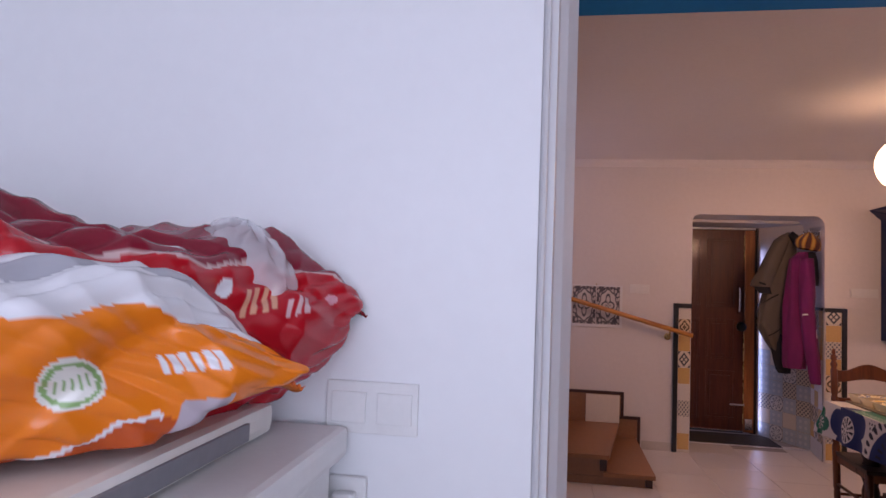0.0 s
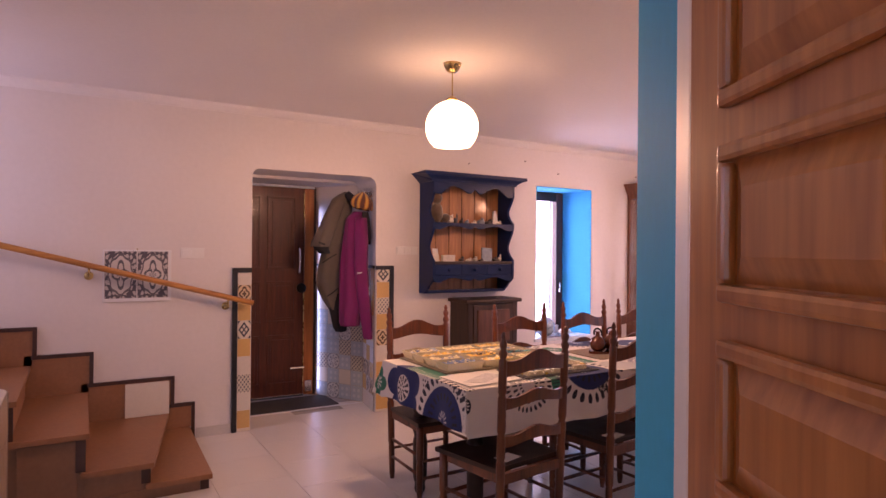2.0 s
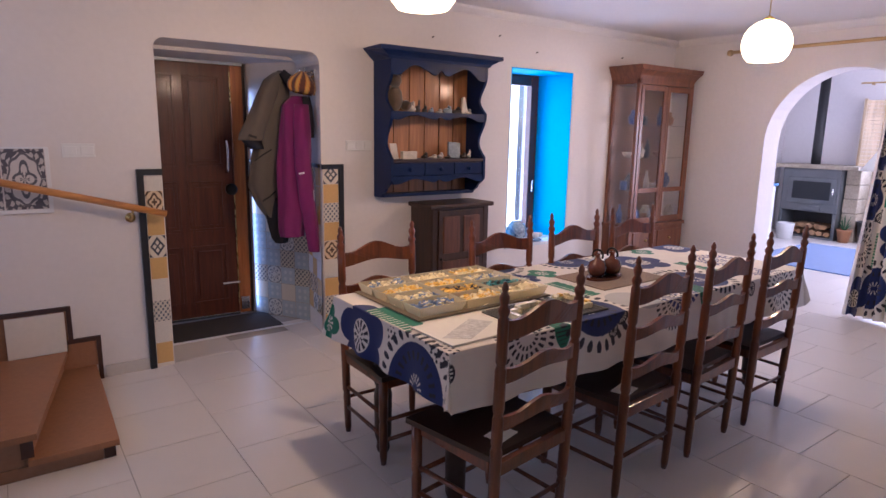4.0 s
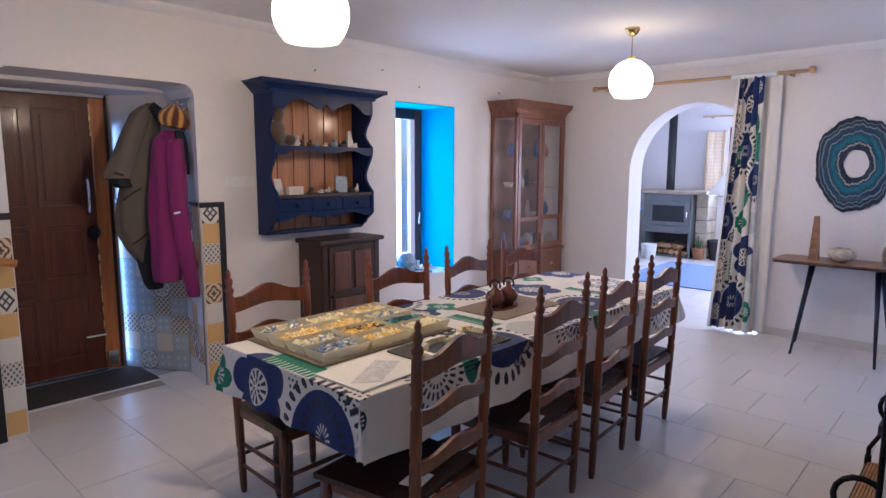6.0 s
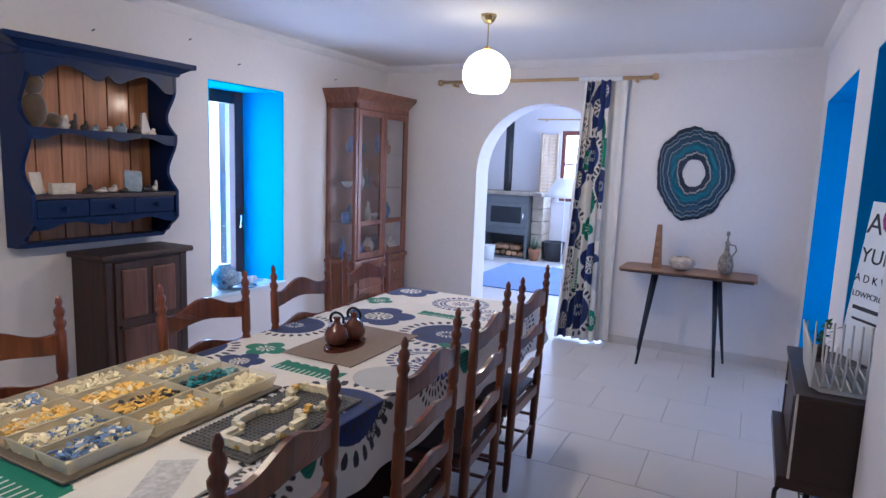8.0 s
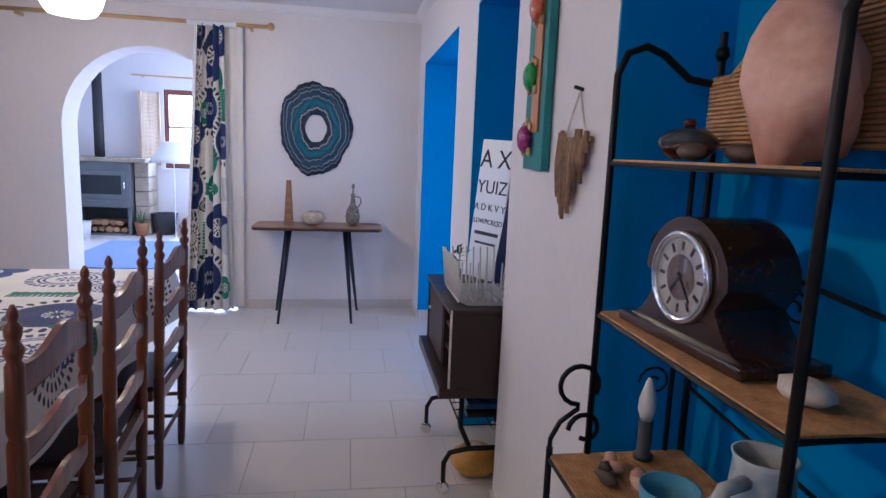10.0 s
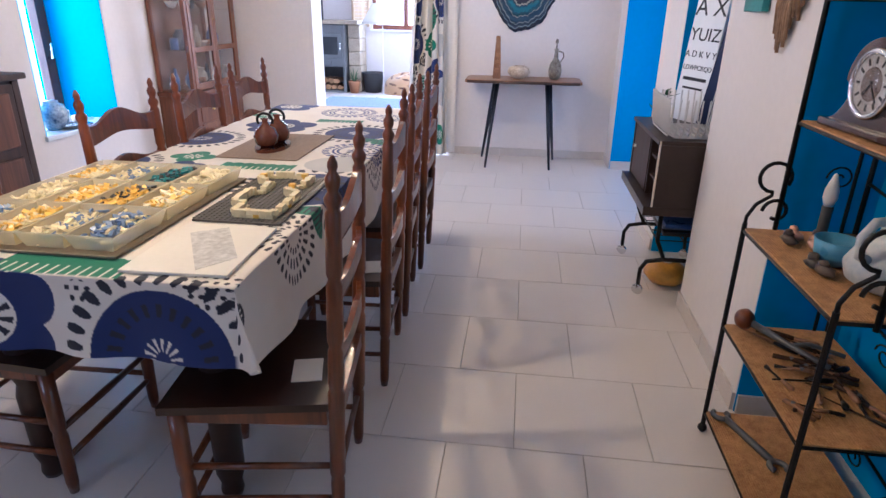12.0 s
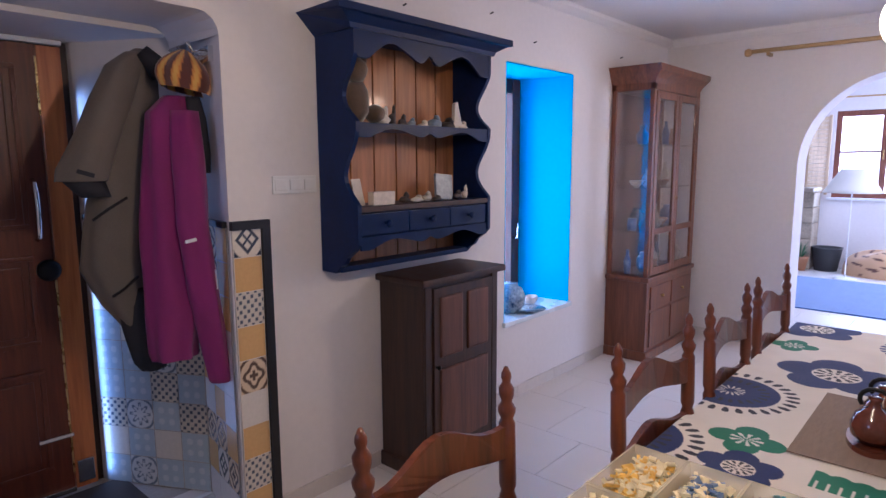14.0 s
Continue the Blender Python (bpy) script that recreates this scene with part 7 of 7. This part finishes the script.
for k, (x, y, r, h) in enumerate(((5.50, 7.22, 0.032, 0.10), (5.60, 7.20, 0.04, 0.05), (5.70, 7.25, 0.04, 0.035), (5.62, 7.32, 0.05, 0.02))):
    thing("sill_cup", lathe([(r * 0.8, 0), (r, h * 0.2), (r, h), (r * 0.9, h), (r * 0.85, h * 0.2), (0, h * 0.15)], 18, x, y, 0.533), TINM if k < 1 else SHELLM, "small cup on the window sill", "cup", "cups on the sill", True)

# ---- kitchen ----
fz = empty("freezer", label="white upright freezer against the kitchen wall", category="freezer")
part("body", box(-0.28, 1.40, 0.02, 0.40, 2.30, 1.135, 0.008), PLAST, fz)
part("top_panel", box(-0.28, 1.38, 1.137, 0.47, 2.32, 1.185, 0.012), PLAST, fz, "projecting white top")
part("door", box(0.402, 1.41, 0.06, 0.452, 2.29, 1.13, 0.01), PLAST, fz)
part("handle", box(0.452, 2.20, 0.75, 0.49, 2.235, 1.10, 0.008), PLAST, fz)
so = empty("wall_socket", label="white plug and socket on the kitchen wall", category="socket")
part("socket", box(0.435, 2.325, 1.03, 0.50, 2.34, 1.10, 0.004), PLAST, so)
part("plug", box(0.45, 2.30, 1.045, 0.485, 2.325, 1.08, 0.005), PLAST, so)
ap = empty("kitchen_appliance", label="low white appliance with a grey control strip lying on the freezer", category="appliance")
part("body", box(-0.22, 1.42, 1.187, 0.375, 2.24, 1.232, 0.015), mat("ivory_plastic", (0.80, 0.78, 0.72), rough=0.4, var=0.04), ap)
part("control_strip", box(0.372, 1.55, 1.195, 0.379, 2.15, 1.22, 0.002), mat("grey_plastic", (0.22, 0.22, 0.24), rough=0.4, var=0.1), ap, "grey control strip")
part("dial", lathe([(0.012, 0), (0.010, 0.012)], 14, 0, 0, 0, None, pose(0.379, 1.72, 1.208, 0, 90)), DGREY, ap)


def bag_col(kind):
    def f(U, V):
        red, dred, orange, white = np.array((0.50, 0.008, 0.014)), np.array((0.24, 0.007, 0.022)), np.array((0.95, 0.22, 0.006)), np.array((0.78, 0.78, 0.80))
        wob = 0.02 * np.sin(U * 17) + 0.012 * np.sin(U * 41 + 1)
        def spot(cu, cv, ru, rv):
            return (np.hypot((U - cu) / ru, (V - cv) / rv) < 1)[..., None]
        def bars(cu, cv, ru, rv, n, fill):
            inside = (np.abs(U - cu) < ru) & (np.abs(V - cv - 0.3 * (U - cu)) < rv)
            return (inside & (np.abs((U - cu + ru) / (2 * ru) * n % 1 - 0.5) < fill * 0.5))[..., None]
        if kind == "red":
            c = np.where((V > 0.74 + wob)[..., None], dred, red)
            c = np.where((np.abs(V - 0.74 - wob) < 0.006)[..., None], np.array((0.62, 0.42, 0.40)), c)
            # white spots are glints painted into the red film's colour
            c = np.where(spot(0.66, 0.82, 0.035, 0.035) | spot(0.74, 0.66, 0.012, 0.03), white, c)
            c = np.where(bars(0.80, 0.62, 0.028, 0.05, 4, 0.6), np.array((0.75, 0.36, 0.22)), c)
            c = np.where(bars(0.86, 0.58, 0.022, 0.03, 3, 0.6), np.array((0.70, 0.45, 0.45)), c)
            c = np.where(spot(0.93, 0.62, 0.012, 0.03), np.array((0.72, 0.30, 0.34)), c)
        else:
            c = np.where((V > 0.66 + wob)[..., None], white, orange)
            c = np.where((V > 0.80 + wob)[..., None] & (V < 0.86)[..., None], np.array((0.42, 0.42, 0.46)), c)
            c = np.where((V < 0.29 + 2 * wob)[..., None], np.array((0.60, 0.09, 0.012)), c)
            c = np.where((np.abs(V - 0.29 - 2 * wob) < 0.008)[..., None] & (U < 0.8)[..., None], white, c)
            e = np.hypot((U - 0.70) / 0.034, (V - 0.46) / 0.085)
            c = np.where((e < 1)[..., None], np.array((0.80, 0.80, 0.72)), c)
            c = np.where(((e < 0.86) & (e > 0.70))[..., None] | bars(0.70, 0.46, 0.020, 0.022, 5, 0.6), np.array((0.24, 0.44, 0.16)), c)
            c = np.where(bars(0.835, 0.50, 0.042, 0.036, 6, 0.72), white, c)
            c = np.where(bars(0.85, 0.34, 0.03, 0.045, 1, 1.0), np.array((0.50, 0.42, 0.46)), c)
        return c
    return f


BAGM = colored("glossy_printed_film", 0.22, 0.0, 0.1, 60)


def bag(name, kind, cx, cy, cz, lx, ly, lz, rz, label, seed):
    """A soft, half-full, creased plastic bag; its long side runs along local x."""
    ca_, sa_ = math.cos(radians(rz)), math.sin(radians(rz))
    def fn_(U, V):
        a = (V - 0.25) * 2 * np.pi
        taper = np.clip(np.minimum(U / 0.14, (1 - U) / 0.14), 0, 1) ** 0.55
        flat = 0.18 + 0.82 * taper
        cr = 0.05 * np.sin(9 * U + 3 * np.sin(2 * a) + seed) + 0.09 * np.abs(np.sin(7 * U - 2 * np.cos(a) + 2 * seed)) - 0.10 * np.abs(np.sin(5 * U + 2 * a + seed)) + 0.07 * np.abs(np.sin(13 * U + 4 * np.sin(a + seed))) - 0.06 * np.abs(np.sin(19 * U + 5 * np.cos(a) + seed)) + 0.04 * np.abs(np.sin(29 * U + 7 * np.cos(2 * a))) - 0.025 * np.abs(np.sin(47 * U - 6 * np.sin(2 * a)))
        x = (U - 0.5) * lx + 0.02 * np.sin(3 * a + seed)
        y = ly * 0.5 * np.cos(a) * (1 + cr) * (0.8 + 0.2 * taper)
        z = np.maximum(lz * 0.5 * np.sin(a) * flat * (1 + 1.6 * cr), -lz * 0.42) + 0.03 * np.sin(5 * U + seed)
        return cx + x * ca_ - y * sa_, cy + x * sa_ + y * ca_, cz + z
    b_ = empty(name, label=label, category="bag")
    o_ = new("film", grid_mesh("film", fn_, 380, 240, BAGM, lambda U, V: bag_col(kind)(U, 1 - np.abs((V * 2) % 2 - 1))))
    o_.parent = b_
    def seal(U, V):
        x, y = lx * (0.485 + 0.05 * U), (V - 0.5) * ly * 0.72 * (1 + 0.06 * U)
        z = 0.03 * math.sin(5 + seed) + 0.004 * np.sin(U * 40) + 0.018 * np.sin(V * 9 + seed) - 0.02 * U
        return cx + x * ca_ - y * sa_, cy + x * sa_ + y * ca_, cz + z
    e_ = new("end_seal", grid_mesh("end_seal", seal, 20, 50, BAGM, lambda U, V: np.zeros(U.shape + (3,)) + np.array((0.30, 0.006, 0.012) if kind == "red" else (0.80, 0.16, 0.01))))
    e_.parent = b_
    e_.modifiers.new("solid", "SOLIDIFY").thickness = 0.001
    tagged(e_, label="crimped end seal of the bag")
    return b_


bag("red_food_bag", "red", 0.115, 1.965, 1.372, 0.98, 0.31, 0.28, 58, "crumpled glossy red food bag lying on the freezer", 1.0)
bag("orange_food_bag", "orange", 0.12, 1.76, 1.302, 0.90, 0.30, 0.20, 58, "crumpled orange and white food bag lying on the freezer", 4.0)
FILM = bpy.data.materials.new("clear_plastic_film")
FILM.use_nodes = True
fnt = FILM.node_tree
fnt.nodes["Principled BSDF"].inputs["Base Color"].default_value = (0.80, 0.81, 0.84, 1)
fnt.nodes["Principled BSDF"].inputs["Roughness"].default_value = 0.18
ftr = fnt.nodes.new("ShaderNodeBsdfTransparent")
fmx = fnt.nodes.new("ShaderNodeMixShader")
fmx.inputs[0].default_value = 0.42
fnt.links.new(ftr.outputs[0], fmx.inputs[1])
fnt.links.new(fnt.nodes["Principled BSDF"].outputs[0], fmx.inputs[2])
fnt.links.new(fmx.outputs[0], fnt.nodes["Material Output"].inputs[0])


def film_fn(U, V):
    t, h = U * 2 * np.pi, V * np.pi
    r = 1 + 0.08 * np.abs(np.sin(3 * t + 2 * h)) - 0.08 * np.abs(np.sin(5 * t - 3 * h + 1)) + 0.03 * np.abs(np.sin(9 * h + 2 * np.sin(3 * t)))
    return 0.335 + 0.075 * np.cos(t) * np.sin(h) * r, 2.20 + 0.05 * np.sin(t) * np.sin(h) * r, 1.425 - 0.075 * np.cos(h) * r - 0.03 * np.cos(t) * np.sin(h)


ob = new("clear_bag", grid_mesh("clear_bag", film_fn, 90, 60, FILM))
tagged(ob, "crumpled clear plastic bag lying behind the food bags", "bag")

# ---- living room ----
lwin = empty("window_2", label="red-brown wooden window with four panes and bright daylight", kind="structure")
REDW = wood("red_brown_window_wood", (0.13, 0.035, 0.018), (0.22, 0.07, 0.035), 2, 0.4, 0.2)
for y0, y1, z0, z1 in ((5.36, 6.52, 1.01, 1.09), (5.36, 6.52, 2.15, 2.23), (5.36, 5.43, 1.09, 2.15), (6.45, 6.52, 1.09, 2.15), (5.90, 5.98, 1.09, 2.15), (5.43, 5.90, 1.64, 1.67), (5.98, 6.45, 1.64, 1.67)):
    part("window_frame", box(12.33, y0, z0, 12.38, y1, z1, 0.004), REDW, lwin)
for y0, y1 in ((5.43, 5.90), (5.98, 6.45)):
    for z0, z1 in ((1.09, 1.64), (1.67, 2.15)):
        part("pane", box(12.352, y0, z0, 12.356, y1, z1), GLASS, lwin).visible_shadow = False
part("handle", box(12.30, 5.93, 1.55, 12.33, 5.95, 1.68, 0.004), BRASS, lwin)
part("window_sill", box(12.24, 5.32, 0.98, 12.33, 6.56, 1.012, 0.004), TRIMW, lwin)
shu = empty("window_shutter", label="pale louvred wooden shutter folded open beside the window", category="shutter")
PALEW = wood("pale_shutter_wood", (0.42, 0.30, 0.18), (0.60, 0.46, 0.30), 2, 0.5, 0.1)
part("frame", box(12.24, 6.56, 1.05, 12.28, 6.60, 2.18, 0.003), PALEW, shu)
part("frame", box(12.10, 6.79, 1.05, 12.14, 6.83, 2.18, 0.003), PALEW, shu)
for k in range(18):
    z = 1.08 + 0.06 * k
    part("slat", prism([(12.265, 6.59), (12.125, 6.80), (12.115, 6.795), (12.255, 6.585)], z, z + 0.056), PALEW, shu)
fl = empty("lamp", label="standing lamp with a wide white conical shade in the living room", category="floor lamp")
part("shade", lathe([(0.33, 0), (0.30, 0.05), (0.14, 0.30), (0.13, 0.30), (0.28, 0.05), (0.31, 0.005)], 28, 11.3, 6.12, 1.13), PAPER, fl, "white conical shade", True)
part("pole", tube([(11.3, 6.12, 0.0), (11.3, 6.12, 1.4)], 0.007, 8), TRIMW, fl)
part("base", lathe([(0.14, 0), (0.13, 0.02), (0.03, 0.03)], 24, 11.3, 6.12, 0), TRIMW, fl, smooth=True)
STONEB = mat("beige_rough_stone", (0.36, 0.30, 0.22), rough=0.85, var=0.3, scale=5, fine=40, bump=0.7)
st = empty("wood_stove", label="grey metal wood-burning stove with glass door and log store", category="stove")
part("body", box(11.72, 6.86, 0.42, 12.18, 7.72, 1.098, 0.012), GREYM, st)
part("top_plate", box(11.66, 6.62, 1.10, 12.29, 7.86, 1.16, 0.012), STONEB, st, "stone-coloured top plate")
dd = part("fire_door", box(11.70, 6.90, 0.55, 11.725, 7.62, 0.96, 0.01), GREYM, st)
part("door_glass", box(11.694, 6.98, 0.62, 11.70, 7.54, 0.90, 0.004), mat("black_stove_glass", (0.02, 0.022, 0.025), rough=0.06, var=0.1), dd, "dark glossy glass")
part("handle", tube([(11.69, 6.93, 0.7), (11.665, 6.93, 0.7), (11.665, 6.93, 0.8), (11.69, 6.93, 0.8)], 0.008, 6), CHROME, dd)
part("ash_drawer", box(11.705, 7.1, 0.45, 11.725, 7.42, 0.52, 0.005), GREYM, st)
for y in (6.86, 7.67):
    part("side_leg", box(11.72, y, 0.0, 12.18, y + 0.05, 0.42, 0.005), GREYM, st)
part("store_back", box(12.14, 6.91, 0.0, 12.18, 7.67, 0.42), DGREY, st)
part("store_floor", box(11.72, 6.91, 0.0, 12.14, 7.67, 0.03), GREYM, st)
part("flue_pipe", tube([(11.98, 7.36, 1.10), (11.98, 7.36, 1.45), (11.985, 7.36, 2.74)], 0.07, 20), mat("black_flue", (0.03, 0.03, 0.032), rough=0.5, metal=0.4, var=0.2), st, "black flue pipe", True)
for k in range(5):
    part("side_stone", box(11.84 + 0.01 * (k % 2), 6.635, 0.22 * k + 0.002, 12.28, 6.84, 0.22 * k + 0.216, 0.015), STONEB, st, "rough beige stone")
rs = random.Random(2)
LOG = mat("split_log", (0.34, 0.20, 0.10), rough=0.85, var=0.35, scale=10, fine=60, bump=0.5, rand=0.25)
for k in range(11):
    y, z = 6.99 + 0.105 * (k % 6) + (0.05 if k > 5 else 0), 0.085 + 0.10 * (k // 6)
    q = [0.035 + 0.035 * rs.random() for j in range(5)]
    a0 = rs.uniform(0, 6)
    lo = [(y + q[j] * math.cos(a0 + 1.2566 * j), z + q[j] * 0.8 * math.sin(a0 + 1.2566 * j)) for j in range(5)]
    thing("log", prism(lo, 11.745 + rs.uniform(0, 0.06), 12.10, "x"), LOG, "split log stacked under the stove", "log", "logs under the stove")
bn = empty("ash_bin", label="black bucket standing beside the stove", category="bucket")
part("bucket", lathe([(0.14, 0), (0.19, 0.32), (0.20, 0.33), (0.17, 0.33), (0.13, 0.02)], 26, 11.95, 6.45, 0), DGREY, bn, smooth=True)
tp = empty("plant_pot", label="terracotta plant pot beside the stove", category="plant pot")
part("pot", lathe([(0.07, 0), (0.10, 0.17), (0.11, 0.2), (0.09, 0.2), (0.06, 0.03)], 20, 11.75, 6.73, 0), TERRA, tp, smooth=True)
part("soil", lathe([(0.0, 0.165), (0.095, 0.16)][::-1], 16, 11.75, 6.73, 0), MATD, tp)
for k in range(14):
    a, h = rs.uniform(0, 6.28), rs.uniform(0.1, 0.28)
    part("leaf", tube([(11.75, 6.73, 0.16), (11.75 + 0.05 * math.cos(a), 6.73 + 0.05 * math.sin(a), 0.16 + h * 0.7), (11.75 + 0.09 * math.cos(a), 6.73 + 0.09 * math.sin(a), 0.16 + h)], [0.004, 0.006, 0.001], 4), LEAF, tp)
bu = empty("white_bucket", label="white tub standing in front of the stove", category="tub")
part("tub", lathe([(0.11, 0), (0.13, 0.24), (0.135, 0.25), (0.12, 0.25), (0.10, 0.02)], 24, 11.35, 7.42, 0), PLAST, bu, smooth=True)


def pelt(U, V):
    n_ = np.sin(U * 37) * np.sin(V * 23 + 2 * np.sin(U * 19)) + 0.6 * np.sin(U * 61 + V * 40)
    return np.where((n_ > 0.72)[..., None], np.array((0.10, 0.045, 0.03)), np.array((0.48, 0.30, 0.16)))


def bed_fn(U, V):
    t, h = U * 2 * np.pi, V * np.pi / 2
    return 11.85 + 0.30 * np.cos(t) * np.cos(h * 0.9), 5.72 + 0.52 * np.sin(t) * np.cos(h * 0.9), 0.34 * np.sin(h) ** 0.7 * (1 + 0.06 * np.sin(5 * t)) + 0.0 * t


ob = new("dog_bed", grid_mesh("dog_bed", bed_fn, 120, 40, colored("spotted_fleece", 0.95, 0.4, 0.4, 300), pelt))
tagged(ob, "brown spotted fleece pet bed on the floor under the window", "pet bed")
thing("rug", box(9.15, 5.05, 0.0, 11.15, 6.95, 0.014, 0.004), RUG, "plain blue wool rug on the pale tiles", "rug")
rd2 = empty("curtain_rod", label="thin wooden curtain rod above the living room window", category="curtain rod")
part("rod", tube([(12.22, 5.0, 2.40), (12.22, 6.95, 2.42)], 0.012, 8), RODW, rd2)
for y in (5.2, 6.8):
    part("bracket", box(12.22, y - 0.01, 2.39, 12.3, y + 0.01, 2.41, 0.002), RODW, rd2)
hp = empty("hanging_plant", label="trailing green plant hanging near the window", category="plant")
part("pot", lathe([(0.04, 0), (0.07, 0.08), (0.06, 0.08), (0, 0.06)], 16, 12.15, 5.28, 2.1), TERRA, hp, smooth=True)
part("bracket", tube([(12.15, 5.28, 2.18), (12.15, 5.28, 2.5), (12.3, 5.28, 2.5)], 0.005, 5), BLACK, hp)
GLEAF = mat("bright_green_leaf", (0.10, 0.30, 0.03), rough=0.5, var=0.3, scale=20)
for k in range(60):
    a, r, z = rs.uniform(0, 6.28), rs.uniform(0.02, 0.14), rs.uniform(-0.12, 0.14)
    bm = bmesh.new()
    bm.faces.new([bm.verts.new(p) for p in ((0, 0, 0), (0.02, 0.03, 0.004), (0, 0.07, -0.01), (-0.02, 0.03, 0.004))])
    bmesh.ops.transform(bm, matrix=pose(12.15 + r * math.cos(a), 5.28 + r * math.sin(a), 2.16 + z, rs.uniform(-40, 40), rs.uniform(-30, 30), math.degrees(a) - 90), verts=bm.verts)
    part("leaf", bm, GLEAF, hp)
dr = empty("blue_dresser", label="small blue painted cupboard by the arch in the living room", category="cupboard")
BLP = mat("mid_blue_paint", (0.05, 0.16, 0.36), rough=0.45, var=0.15, scale=6)
part("body", box(10.3, 7.35, 0.0, 10.75, 7.95, 0.86, 0.006), PLAST, dr)
part("top", box(10.27, 7.32, 0.86, 10.78, 7.97, 0.90, 0.006), BLP, dr, "blue top")
for z in (0.62, 0.36, 0.10):
    d = part("drawer", box(10.285, 7.38, z, 10.302, 7.92, z + 0.21, 0.005), BLP, dr)
    part("knob", lathe([(0.01, 0), (0.014, 0.02), (0, 0.025)], 10, 0, 0, 0, None, pose(10.285, 7.65, z + 0.1, 0, -90)), PLAST, d)
structure("backdrop_north", box(4.2, 8.6, -0.2, 6.6, 8.62, 2.9), OUTSIDE, "bright daylight outside the window")
structure("backdrop_east", box(13.4, 4.2, 0.2, 13.42, 7.6, 3.2), OUTSIDE, "bright daylight outside the window")
structure("ground_outside", box(-60, -60, -0.35, 60, 60, -0.21), mat("outside_gravel", (0.35, 0.32, 0.28), rough=0.95, var=0.2), "pale ground outside")

# bay window in the alcove
bay = empty("window_3", label="white framed glazed door in the alcove", kind="structure")
for x0, x1, z0, z1 in ((5.68, 6.92, 0.0, 0.08), (5.68, 6.92, 1.96, 2.02), (5.68, 5.75, 0.08, 1.96), (6.85, 6.92, 0.08, 1.96), (6.27, 6.33, 0.08, 1.96)):
    part("window_frame", box(x0, 2.53, z0, x1, 2.58, z1, 0.004), TRIMW, bay)
for x0, x1 in ((5.75, 6.27), (6.33, 6.85)):
    part("pane", box(x0, 2.552, 0.08, x1, 2.556, 1.96), GLASS, bay).visible_shadow = False


# ---- floor tiles, nearest last in the file ----
T = 0.46
tile_me = bpy.data.meshes.new("floor_tile")
bm = box(0.0015, 0.0015, -0.02, T - 0.0015, T - 0.0015, 0.0)
bmesh.ops.bevel(bm, geom=[e for e in bm.edges if all(v.co.z > -0.001 for v in e.verts)], offset=0.0015, segments=1, affect="EDGES")
bm.normal_update()
bm.to_mesh(tile_me)
bm.free()
tile_me.materials.append(TILE)
count = 0
for i in range(-3, 24):
    x = 1.655 + T * (i - 1)
    for j in range(-8, 10):
        y = 5.22 + T * j + (T / 2 if i % 2 else 0)
        inside = (-0.55 < x + T / 2 and x < 7.6 and 2.5 < y + T / 2 < 7.5) or (x >= 7.3 and x < 12.3 and 3.4 < y + T / 2 < 8.2)
        if not inside or x + T > 12.65:
            continue
        ob = new("floor_tile", tile_me)
        ob.parent = floor
        ob.location = (x, y, 0)
        count += 1
